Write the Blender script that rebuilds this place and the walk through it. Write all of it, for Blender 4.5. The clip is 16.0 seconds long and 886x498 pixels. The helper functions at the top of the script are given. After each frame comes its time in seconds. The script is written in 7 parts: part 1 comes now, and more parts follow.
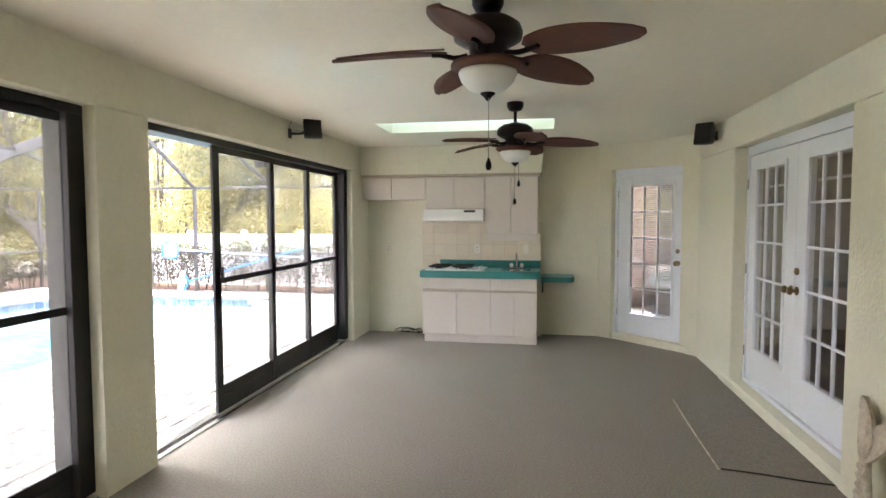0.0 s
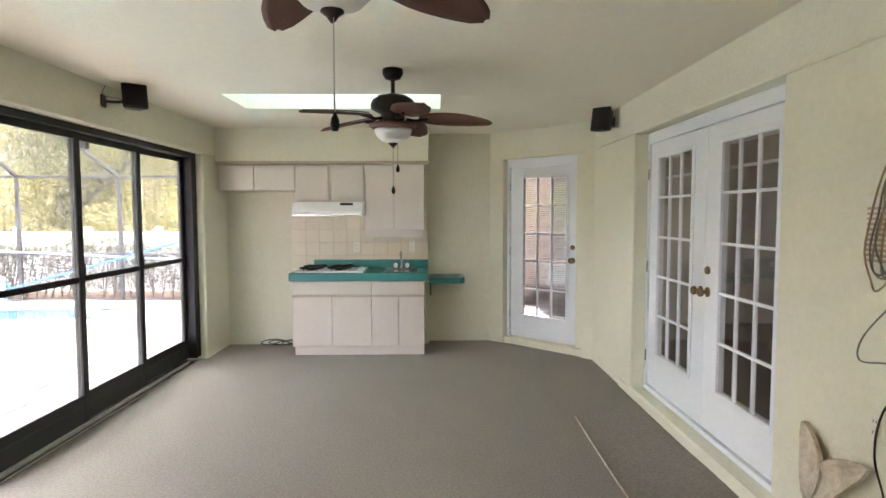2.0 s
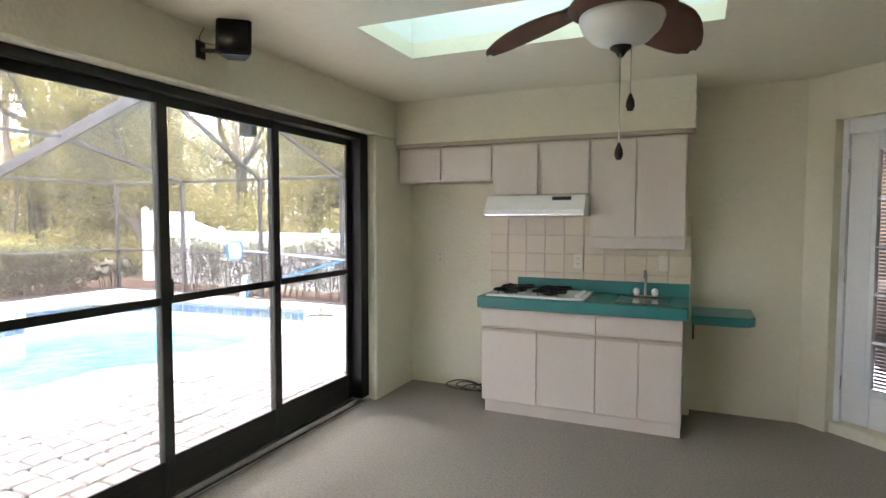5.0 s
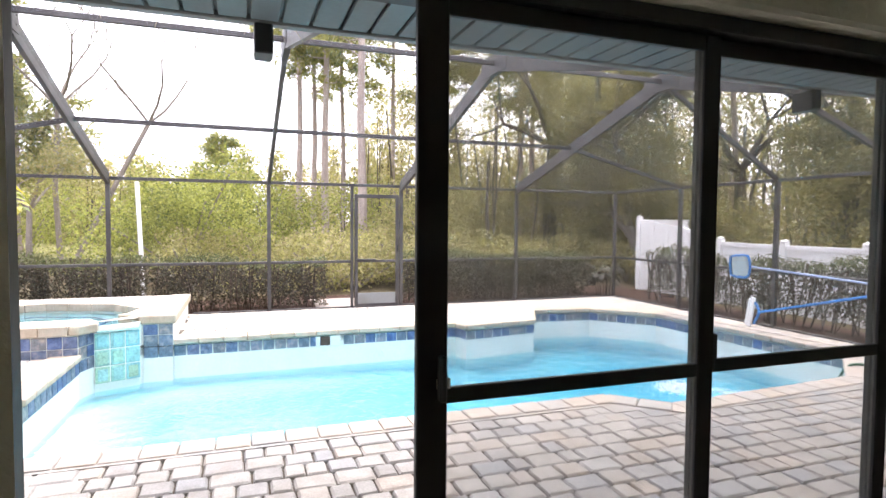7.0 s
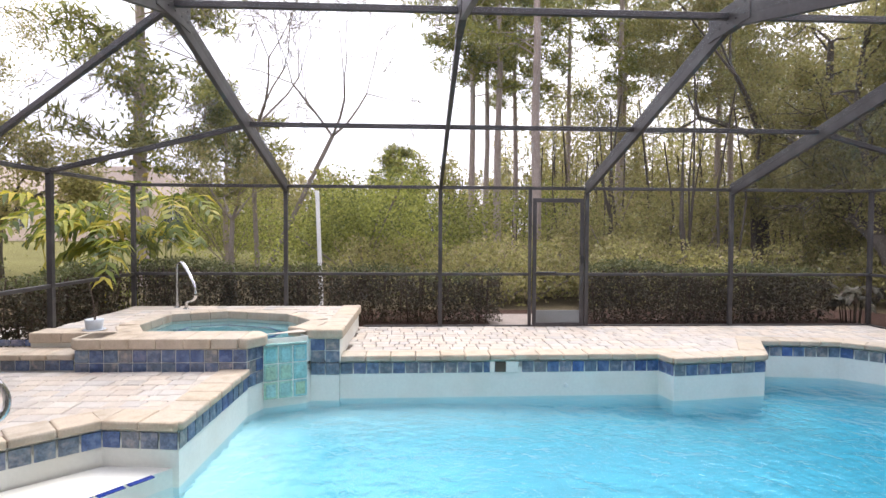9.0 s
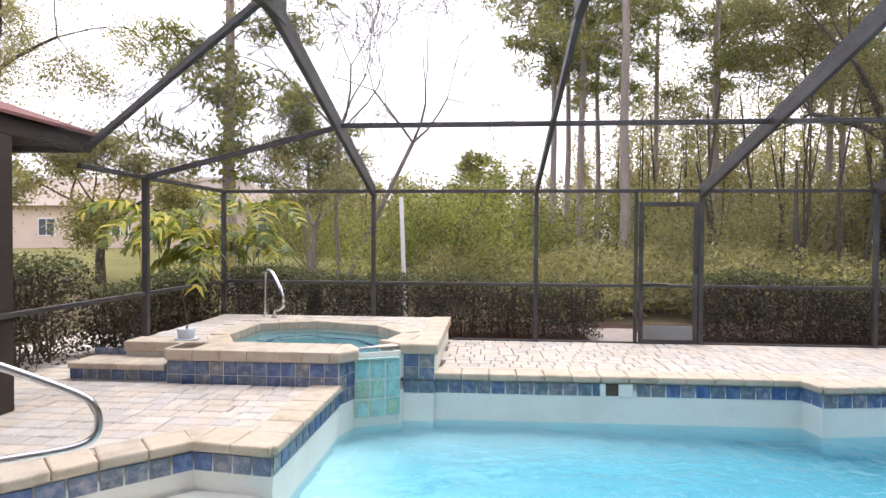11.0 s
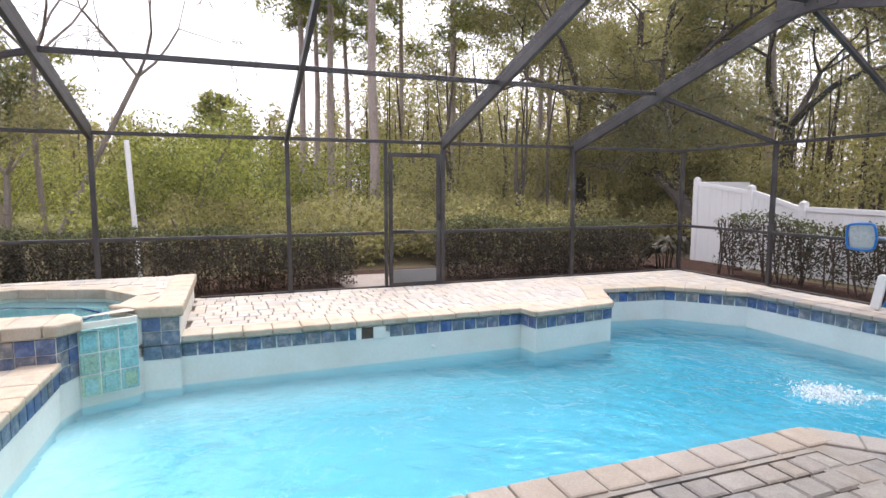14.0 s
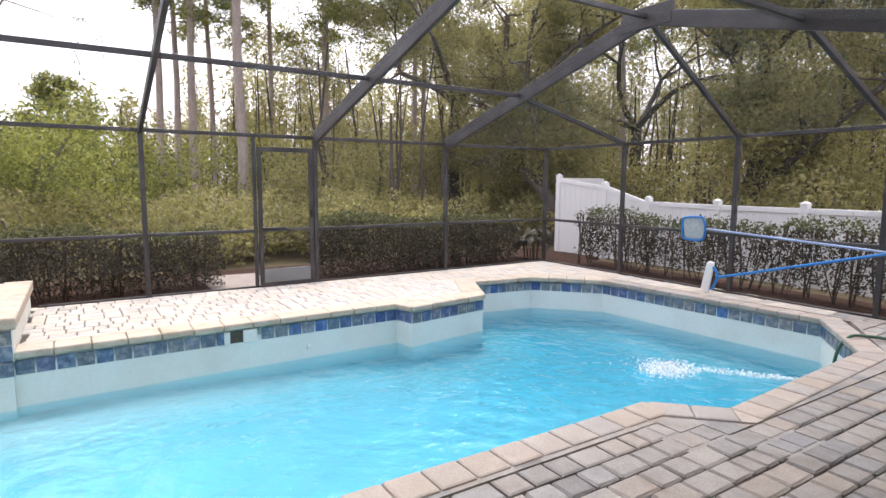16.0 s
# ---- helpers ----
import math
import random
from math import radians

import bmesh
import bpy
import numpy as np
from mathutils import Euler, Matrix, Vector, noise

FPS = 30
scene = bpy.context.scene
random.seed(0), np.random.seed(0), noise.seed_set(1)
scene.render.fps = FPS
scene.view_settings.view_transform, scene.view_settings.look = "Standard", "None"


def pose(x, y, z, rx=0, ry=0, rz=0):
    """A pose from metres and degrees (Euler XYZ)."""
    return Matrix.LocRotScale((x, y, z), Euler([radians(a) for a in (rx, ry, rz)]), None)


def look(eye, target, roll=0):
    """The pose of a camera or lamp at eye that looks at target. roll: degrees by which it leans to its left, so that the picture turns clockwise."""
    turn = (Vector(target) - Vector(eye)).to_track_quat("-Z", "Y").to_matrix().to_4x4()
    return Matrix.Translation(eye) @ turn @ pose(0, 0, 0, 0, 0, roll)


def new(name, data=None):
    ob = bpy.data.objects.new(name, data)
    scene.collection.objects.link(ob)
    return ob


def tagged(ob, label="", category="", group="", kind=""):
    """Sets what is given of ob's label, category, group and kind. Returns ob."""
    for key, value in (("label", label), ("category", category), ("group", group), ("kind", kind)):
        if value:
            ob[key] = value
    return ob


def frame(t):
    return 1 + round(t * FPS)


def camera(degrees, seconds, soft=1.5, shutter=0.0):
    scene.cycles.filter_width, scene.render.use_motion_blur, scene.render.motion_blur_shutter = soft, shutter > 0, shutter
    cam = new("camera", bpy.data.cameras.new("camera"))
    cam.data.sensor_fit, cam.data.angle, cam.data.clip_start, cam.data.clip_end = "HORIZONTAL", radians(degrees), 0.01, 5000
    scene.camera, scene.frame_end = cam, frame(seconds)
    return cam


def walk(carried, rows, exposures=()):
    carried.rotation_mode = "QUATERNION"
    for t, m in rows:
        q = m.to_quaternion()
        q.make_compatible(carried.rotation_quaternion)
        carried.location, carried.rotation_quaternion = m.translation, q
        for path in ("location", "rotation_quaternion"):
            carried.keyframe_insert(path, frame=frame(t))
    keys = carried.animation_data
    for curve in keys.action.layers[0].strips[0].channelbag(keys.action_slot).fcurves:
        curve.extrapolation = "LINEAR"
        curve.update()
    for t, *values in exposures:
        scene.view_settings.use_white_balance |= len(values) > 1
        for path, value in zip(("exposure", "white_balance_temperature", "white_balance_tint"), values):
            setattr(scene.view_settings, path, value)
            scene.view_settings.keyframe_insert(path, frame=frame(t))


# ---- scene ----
cam = camera(76.1, 16.0)
PATH = [
    (0, (0.299, 0.238, 1.53), (-0.055, 2.203, 1.421), -0.1),
    (0.5, (0.272, 0.275, 1.517), (0.093, 2.264, 1.41), -0.0),
    (1, (0.274, 0.444, 1.502), (0.218, 2.44, 1.388), -0.0),
    (1.5, (0.32, 0.726, 1.508), (0.325, 2.722, 1.389), -0.1),
    (2, (0.333, 1.072, 1.508), (0.36, 3.068, 1.384), -0.1),
    (2.5, (0.375, 1.426, 1.499), (0.411, 3.422, 1.373), -0.1),
    (3, (0.436, 1.812, 1.482), (0.465, 3.808, 1.36), -0.2),
    (3.2, (0.469, 1.966, 1.45), (0.478, 3.962, 1.335), -0.2),
    (5.3, (0.174, 3.198, 1.468), (-0.846, 4.915, 1.364), 0.0),
    (5.5, (0.096, 3.293, 1.463), (-1.069, 4.915, 1.364), -0.0),
    (6, (-0.149, 3.467, 1.482), (-1.682, 4.748, 1.378), 0.4),
    (6.5, (-0.432, 3.584, 1.5), (-2.2, 4.514, 1.396), 0.4),
    (7, (-0.782, 3.709, 1.5), (-2.663, 4.382, 1.41), 0.4),
    (7.5, (-1.089, 3.773, 1.52), (-3.031, 4.241, 1.441), 0.4),
    (8, (-1.405, 3.805, 1.525), (-3.375, 4.143, 1.448), 0.5),
    (8.5, (-1.72, 3.820, 1.515), (-3.706, 4.054, 1.437), 0.2),
    (9, (-1.99, 3.79, 1.485), (-3.987, 3.884, 1.422), 0.3),
    (9.5, (-2.21, 3.712, 1.471), (-4.209, 3.688, 1.416), 0.3),
    (9.7, (-2.278, 3.672, 1.466), (-4.275, 3.589, 1.411), 0.3),
    (11.8, (-2.608, 3.408, 1.487), (-4.601, 3.247, 1.452), 0.3),
    (12, (-2.593, 3.429, 1.5), (-4.591, 3.36, 1.457), 0.3),
    (12.5, (-2.568, 3.425, 1.486), (-4.56, 3.59, 1.419), 0.2),
    (13, (-2.568, 3.43, 1.471), (-4.532, 3.789, 1.351), 0.1),
    (13.5, (-2.586, 3.428, 1.452), (-4.506, 3.964, 1.284), 0.1),
    (14, (-2.58, 3.44, 1.48), (-4.447, 4.127, 1.267), 0.1),
    (14.5, (-2.568, 3.428, 1.484), (-4.381, 4.239, 1.249), 0.1),
    (15, (-2.558, 3.471, 1.505), (-4.327, 4.372, 1.26), 0.1),
    (15.5, (-2.551, 3.448, 1.525), (-4.27, 4.44, 1.279), 0.3),
    (16, (-2.542, 3.474, 1.522), (-4.216, 4.542, 1.288), 0.3),
]
EXPO = [(0.0, 4.55), (3.2, 4.85), (5.3, 4.1), (6.0, 3.65), (6.5, 3.15), (7.0, 2.5), (7.6, 1.85), (8.5, 1.48), (9.2, 1.34), (12.5, 1.36), (14.5, 1.45), (16.0, 1.48)]
walk(cam, [(t, look(eye, target, roll)) for t, eye, target, roll in PATH], EXPO)

# ---- world and sun: a bright overcast sky ----
world = bpy.data.worlds.new("overcast")
scene.world = world
world.use_nodes = True
wn = world.node_tree.nodes
sky = wn.new("ShaderNodeTexSky")
sky.sky_type = "NISHITA"
sky.sun_disc = False
sky.sun_elevation = radians(52)
sky.sun_rotation = radians(-60)
sky.dust_density = 6.0
sky.air_density = 1.0
grey = wn.new("ShaderNodeHueSaturation")
grey.inputs["Saturation"].default_value = 0.22
world.node_tree.links.new(sky.outputs[0], grey.inputs["Color"])
cloud_mix = wn.new("ShaderNodeMix")
cloud_mix.data_type = "RGBA"
cloud_mix.inputs[0].default_value = 0.6
cloud_mix.inputs["B"].default_value = (6.8, 6.5, 7.85, 1)
world.node_tree.links.new(grey.outputs[0], cloud_mix.inputs["A"])
world.node_tree.links.new(cloud_mix.outputs["Result"], wn["Background"].inputs["Color"])
wn["Background"].inputs["Strength"].default_value = 0.15
sun_data = bpy.data.lights.new("sun", "SUN")
sun_data.energy, sun_data.angle, sun_data.color = 1.1, radians(25), (1.0, 0.97, 0.96)
sun = new("sun", sun_data)
sun.matrix_world = look((-14, 8, 26), (-6, 4, 0))


# ---- materials ----
def mat(name, color, rough=0.6, metal=0.0, var=0.12, scale=3.0, fine=40.0, bump=0.15, bump_scale=120.0, dist=0.004,
        dirt=None, dirt_amount=0.0, dirt_scale=1.5, per=None, per_amount=0.3, stretch=(1, 1, 1), spec=0.5):
    m = bpy.data.materials.new(name)
    m.use_nodes = True
    nt = m.node_tree
    n, lk = nt.nodes, nt.links
    b = n["Principled BSDF"]
    b.inputs["Roughness"].default_value, b.inputs["Metallic"].default_value = rough, metal
    b.inputs["Specular IOR Level"].default_value = spec
    tc = n.new("ShaderNodeNewGeometry")
    mp = n.new("ShaderNodeMapping")
    mp.inputs["Scale"].default_value = stretch
    lk.new(tc.outputs["Position"], mp.inputs["Vector"])

    def noise_tex(s, detail=4):
        t = n.new("ShaderNodeTexNoise")
        t.inputs["Scale"].default_value, t.inputs["Detail"].default_value = s, detail
        lk.new(mp.outputs[0], t.inputs["Vector"])
        return t
    big, small = noise_tex(scale), noise_tex(fine)
    add = n.new("ShaderNodeMath")
    add.operation = "ADD"
    lk.new(big.outputs[0], add.inputs[0])
    lk.new(small.outputs[0], add.inputs[1])
    rng = n.new("ShaderNodeMapRange")
    rng.inputs["From Min"].default_value, rng.inputs["From Max"].default_value = 0.6, 1.4
    rng.inputs["To Min"].default_value, rng.inputs["To Max"].default_value = 1 - var, 1 + var
    lk.new(add.outputs[0], rng.inputs["Value"])
    mul = n.new("ShaderNodeMix")
    mul.data_type, mul.blend_type = "RGBA", "MULTIPLY"
    mul.inputs[0].default_value = 1.0
    mul.inputs["A"].default_value = (*color, 1)
    lk.new(rng.outputs[0], mul.inputs["B"])
    out = mul.outputs["Result"]
    if dirt:
        dn = noise_tex(dirt_scale, 6)
        dr = n.new("ShaderNodeMapRange")
        dr.inputs["From Min"].default_value, dr.inputs["From Max"].default_value = 0.5, 0.72
        dr.inputs["To Max"].default_value = dirt_amount
        lk.new(dn.outputs[0], dr.inputs["Value"])
        mx = n.new("ShaderNodeMix")
        mx.data_type = "RGBA"
        lk.new(dr.outputs[0], mx.inputs[0])
        lk.new(out, mx.inputs["A"])
        mx.inputs["B"].default_value = (*dirt, 1)
        out = mx.outputs["Result"]
    if per:
        src = n.new("ShaderNodeObjectInfo").outputs["Random"] if per[0] == "object" else n.new("ShaderNodeNewGeometry").outputs["Random Per Island"]
        ramp = n.new("ShaderNodeValToRGB")
        cols = per[1]
        while len(ramp.color_ramp.elements) < len(cols):
            ramp.color_ramp.elements.new(0.5)
        for i, c in enumerate(cols):
            e = ramp.color_ramp.elements[i]
            e.position, e.color = i / max(1, len(cols) - 1), (*c, 1)
        lk.new(src, ramp.inputs[0])
        mx = n.new("ShaderNodeMix")
        mx.data_type = "RGBA"
        mx.blend_type = "MULTIPLY"
        mx.inputs[0].default_value = 1.0
        lk.new(out, mx.inputs["A"])
        lk.new(ramp.outputs[0], mx.inputs["B"])
        out = mx.outputs["Result"]
    lk.new(out, b.inputs["Base Color"])
    if bump:
        bn = noise_tex(bump_scale, 3)
        bp = n.new("ShaderNodeBump")
        bp.inputs["Strength"].default_value, bp.inputs["Distance"].default_value = bump, dist
        lk.new(bn.outputs[0], bp.inputs["Height"])
        lk.new(bp.outputs[0], b.inputs["Normal"])
    return m


def leaf_mat(name, cols, trans=0.35, var=0.2, scale=1.2):
    m = mat(name, (1, 1, 1), 0.55, var=var, scale=scale, fine=9, bump=0, per=("island", cols))
    nt = m.node_tree
    b = nt.nodes["Principled BSDF"]
    src = b.inputs["Base Color"].links[0].from_socket
    tr = nt.nodes.new("ShaderNodeBsdfTranslucent")
    mx = nt.nodes.new("ShaderNodeMixShader")
    mx.inputs[0].default_value = trans
    nt.links.new(src, tr.inputs["Color"])
    nt.links.new(b.outputs[0], mx.inputs[1])
    nt.links.new(tr.outputs[0], mx.inputs[2])
    nt.links.new(mx.outputs[0], nt.nodes["Material Output"].inputs["Surface"])
    return m


def screen_mat(name, color, cover):
    m = mat(name, color, 0.7, var=0.2, scale=2.0, fine=15, bump=0)
    nt = m.node_tree
    b = nt.nodes["Principled BSDF"]
    tr = nt.nodes.new("ShaderNodeBsdfTransparent")
    mx = nt.nodes.new("ShaderNodeMixShader")
    mx.inputs[0].default_value = cover
    nt.links.new(tr.outputs[0], mx.inputs[1])
    nt.links.new(b.outputs[0], mx.inputs[2])
    nt.links.new(mx.outputs[0], nt.nodes["Material Output"].inputs["Surface"])
    return m


def glass_mat(name, tint=(0.95, 0.97, 0.97), rough=0.0, gloss=0.12, bump=0.0, bump_scale=3.0, dist=0.02, clear=True):
    """Thin clear sheet: it lets light straight through and mirrors by Fresnel."""
    m = bpy.data.materials.new(name)
    m.use_nodes = True
    nt = m.node_tree
    n, lk = nt.nodes, nt.links
    tr = n.new("ShaderNodeBsdfTransparent")
    tr.inputs["Color"].default_value = (*tint, 1)
    gl = n.new("ShaderNodeBsdfGlossy")
    gl.inputs["Roughness"].default_value = rough
    fr = n.new("ShaderNodeLayerWeight")
    fr.inputs["Blend"].default_value = 0.5
    steep = n.new("ShaderNodeMath")
    steep.operation = "POWER"
    steep.inputs[1].default_value = 4.0
    lk.new(fr.outputs["Facing"], steep.inputs[0])
    share = n.new("ShaderNodeMapRange")
    share.inputs["To Min"].default_value, share.inputs["To Max"].default_value = gloss, 1.0
    lk.new(steep.outputs[0], share.inputs["Value"])
    mx = n.new("ShaderNodeMixShader")
    lk.new(share.outputs[0], mx.inputs[0])
    lk.new(tr.outputs[0], mx.inputs[1])
    lk.new(gl.outputs[0], mx.inputs[2])
    if bump:
        tc = n.new("ShaderNodeTexCoord")
        nz = n.new("ShaderNodeTexNoise")
        nz.inputs["Scale"].default_value, nz.inputs["Detail"].default_value = bump_scale, 3
        nz.inputs["Distortion"].default_value = 0.6
        lk.new(tc.outputs["Object"], nz.inputs["Vector"])
        bp = n.new("ShaderNodeBump")
        bp.inputs["Strength"].default_value, bp.inputs["Distance"].default_value = bump, dist
        lk.new(nz.outputs[0], bp.inputs["Height"])
        lk.new(bp.outputs[0], gl.inputs["Normal"])
        lk.new(bp.outputs[0], fr.inputs["Normal"])
    lk.new(mx.outputs[0], n["Material Output"].inputs["Surface"])
    return m



def water_mat(name, tint, bump, bump_scale, dist):
    """Water's surface: it bends and tints what lies below and mirrors what lies above."""
    m = mat(name, (1, 1, 1), 0.02, bump=bump, bump_scale=bump_scale, dist=dist, var=0.0)
    b = m.node_tree.nodes["Principled BSDF"]
    for link in list(b.inputs["Base Color"].links):
        m.node_tree.links.remove(link)
    b.inputs["Base Color"].default_value = (*tint, 1)
    b.inputs["Transmission Weight"].default_value = 1.0
    b.inputs["IOR"].default_value = 1.33
    return m


def water_tinted_plaster(name):
    """Pool plaster with water tint painted in: white at the waterline, bluer with depth."""
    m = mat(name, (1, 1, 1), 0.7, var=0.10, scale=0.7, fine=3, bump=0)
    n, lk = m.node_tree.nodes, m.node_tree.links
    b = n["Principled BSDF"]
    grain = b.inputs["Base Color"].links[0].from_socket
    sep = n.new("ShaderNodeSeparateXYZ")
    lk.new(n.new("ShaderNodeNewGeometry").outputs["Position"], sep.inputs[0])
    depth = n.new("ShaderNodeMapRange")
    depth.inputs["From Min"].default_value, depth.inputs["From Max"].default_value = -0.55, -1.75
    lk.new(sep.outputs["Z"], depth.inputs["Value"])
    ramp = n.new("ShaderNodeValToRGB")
    # These colours carry the water's absorption, not the plaster's own tone.
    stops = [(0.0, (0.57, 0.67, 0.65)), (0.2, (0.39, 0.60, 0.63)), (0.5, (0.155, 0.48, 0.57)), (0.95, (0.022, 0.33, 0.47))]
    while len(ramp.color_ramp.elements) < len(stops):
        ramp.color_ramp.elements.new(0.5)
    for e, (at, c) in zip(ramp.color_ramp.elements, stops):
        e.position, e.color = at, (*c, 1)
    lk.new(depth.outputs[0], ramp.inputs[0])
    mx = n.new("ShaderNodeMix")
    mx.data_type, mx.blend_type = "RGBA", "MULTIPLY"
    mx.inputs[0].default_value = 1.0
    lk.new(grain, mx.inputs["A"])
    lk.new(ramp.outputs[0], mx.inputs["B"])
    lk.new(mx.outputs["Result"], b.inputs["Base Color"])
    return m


def frosted_mat(name, color):
    m = mat(name, color, 0.4, var=0.02, bump=0)
    nt = m.node_tree
    tr = nt.nodes.new("ShaderNodeBsdfTranslucent")
    tr.inputs["Color"].default_value = (*color, 1)
    nt.links.new(tr.outputs[0], nt.nodes["Material Output"].inputs["Surface"])
    return m


M_WALL = mat("cream_stucco", (0.735, 0.715, 0.57), 0.85, var=0.05, scale=1.5, fine=25, bump=0.5, bump_scale=45, dist=0.01, dirt=(0.55, 0.48, 0.33), dirt_amount=0.05)
M_CEIL = mat("cream_ceiling_paint", (0.80, 0.76, 0.62), 0.9, var=0.04, scale=1.0, fine=20, bump=0.35, bump_scale=60, dist=0.006)
# Paint darkened so that the room behind the glass doors looks dim.
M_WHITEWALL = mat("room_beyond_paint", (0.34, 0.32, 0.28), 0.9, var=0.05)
M_CARPET = mat("taupe_carpet", (0.345, 0.315, 0.272), 1.0, var=0.34, scale=70, fine=240, bump=0.9, bump_scale=260, dist=0.01, dirt=(0.25, 0.215, 0.18), dirt_amount=0.14, dirt_scale=1.3, spec=0.1)
M_BRONZE = mat("dark_bronze_aluminium", (0.010, 0.009, 0.008), 0.5, 0.0, var=0.2, scale=4, bump=0.08)
M_CAGE = mat("weathered_bronze_aluminium", (0.055, 0.05, 0.05), 0.5, 0.2, var=0.25, scale=3, fine=30, bump=0.1, dirt=(0.12, 0.12, 0.11), dirt_amount=0.4, dirt_scale=3)
M_SCREEN = screen_mat("insect_screen", (0.045, 0.045, 0.045), 0.13)
# Whitened mesh: the bright haze seen through the doors is put into its colour.
M_SLSCREEN = screen_mat("hazed_door_screen", (0.74, 0.75, 0.76), 0.20)
M_LITTERSCREEN = screen_mat("leaf_littered_screen", (0.05, 0.04, 0.028), 0.62)
# Cover raised to imitate the grey haze of mesh seen at a shallow angle.
M_HIPSCREEN = screen_mat("haze_hip_screen", (0.10, 0.10, 0.10), 0.36)
# Greyer and a little denser than the wall screen.
M_ROOFSCREEN = screen_mat("grey_roof_screen", (0.09, 0.09, 0.09), 0.17)
M_DOORWHITE = mat("white_door_paint", (0.78, 0.81, 0.84), 0.4, var=0.03, scale=2, bump=0.05)
M_LAMINATE = mat("beige_laminate", (0.64, 0.588, 0.525), 0.45, var=0.04, scale=2, fine=60, bump=0.04, dirt=(0.55, 0.47, 0.4), dirt_amount=0.2, stretch=(1, 1, 0.25))
M_EDGE = mat("oak_finger_pull", (0.46, 0.385, 0.30), 0.5, var=0.15, scale=6, stretch=(0.2, 1, 1))
M_TEAL = mat("teal_laminate_counter", (0.035, 0.205, 0.195), 0.3, var=0.1, scale=4, fine=80, bump=0.03)
M_TILEW = mat("glazed_cream_tile", (0.72, 0.66, 0.52), 0.25, var=0.04, scale=3, bump=0.05, per=("object", [(0.93, 0.93, 0.92), (1, 1, 1), (1.0, 0.98, 0.94)]))
M_GROUT = mat("grout", (0.62, 0.565, 0.45), 0.9, var=0.1)
M_WHITE = mat("white_enamel", (0.80, 0.80, 0.77), 0.3, var=0.03, bump=0.02)
M_PLATE = mat("almond_plastic", (0.75, 0.72, 0.62), 0.4, var=0.03, bump=0.0)
M_BLACK = mat("black_iron", (0.012, 0.012, 0.012), 0.5, 0.3, var=0.2, bump=0.1)
M_BLACKPL = mat("black_plastic", (0.013, 0.013, 0.014), 0.45, var=0.15, bump=0.05)
M_STEEL = mat("brushed_steel", (0.62, 0.62, 0.62), 0.22, 1.0, var=0.06, bump=0.03)
M_BRASS = mat("antique_brass", (0.23, 0.16, 0.09), 0.35, 0.9, var=0.15, bump=0.03)
M_BLADE = mat("woven_brown_blade", (0.105, 0.042, 0.026), 0.65, var=0.25, scale=8, fine=60, bump=0.6, bump_scale=90, dist=0.006)
M_FANBODY = mat("oil_rubbed_bronze", (0.018, 0.013, 0.011), 0.4, 0.6, var=0.2, bump=0.05)
M_FROST = mat("frosted_glass_bowl", (0.74, 0.76, 0.72), 0.35, var=0.04, scale=6, bump=0.02)
M_CORD = mat("brown_wire", (0.34, 0.24, 0.13), 0.6, var=0.2, bump=0.0)
M_CORDGREY = mat("grey_wire", (0.18, 0.17, 0.14), 0.6, var=0.2, bump=0.0)
M_CORDBLK = mat("black_wire", (0.02, 0.02, 0.02), 0.5, var=0.2, bump=0.0)
M_TAIL = mat("carved_whitewashed_wood", (0.60, 0.53, 0.42), 0.75, var=0.25, scale=9, fine=50, bump=0.4, bump_scale=70, dirt=(0.3, 0.23, 0.16), dirt_amount=0.6, dirt_scale=12)
M_BLIND = mat("grey_blind_slats", (0.17, 0.17, 0.165), 0.6, var=0.08, bump=0.0)
M_GLASS = glass_mat("window_glass", (0.90, 0.91, 0.90), gloss=0.07)
M_SKYGLASS = frosted_mat("skylight_acrylic", (0.30, 0.36, 0.345))
PAVE = [(0.70, 0.68, 0.68), (1.04, 0.99, 0.93), (0.86, 0.83, 0.80), (1.05, 0.94, 0.84), (0.74, 0.75, 0.78), (0.97, 0.95, 0.93)]
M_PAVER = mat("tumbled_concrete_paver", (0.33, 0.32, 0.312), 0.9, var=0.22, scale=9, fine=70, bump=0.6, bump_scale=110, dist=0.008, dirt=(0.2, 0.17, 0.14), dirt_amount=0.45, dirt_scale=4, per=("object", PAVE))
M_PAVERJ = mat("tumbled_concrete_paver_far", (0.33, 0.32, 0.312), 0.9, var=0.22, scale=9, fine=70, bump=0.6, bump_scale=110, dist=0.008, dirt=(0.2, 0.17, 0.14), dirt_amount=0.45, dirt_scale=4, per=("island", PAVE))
M_DECKP = mat("pale_tan_paver", (0.52, 0.487, 0.44), 0.9, var=0.14, scale=5, fine=60, bump=0.4, bump_scale=110, dist=0.006, dirt=(0.33, 0.27, 0.2), dirt_amount=0.3, dirt_scale=3, per=("island", [(0.80, 0.79, 0.78), (1.06, 1.0, 0.93), (1.0, 0.93, 0.86), (0.88, 0.88, 0.9), (1.08, 1.06, 1.03)]))
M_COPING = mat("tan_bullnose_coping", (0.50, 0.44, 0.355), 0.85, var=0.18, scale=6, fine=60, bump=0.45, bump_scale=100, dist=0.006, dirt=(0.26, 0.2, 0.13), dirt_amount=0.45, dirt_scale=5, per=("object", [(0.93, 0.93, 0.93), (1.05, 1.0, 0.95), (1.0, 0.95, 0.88)]))
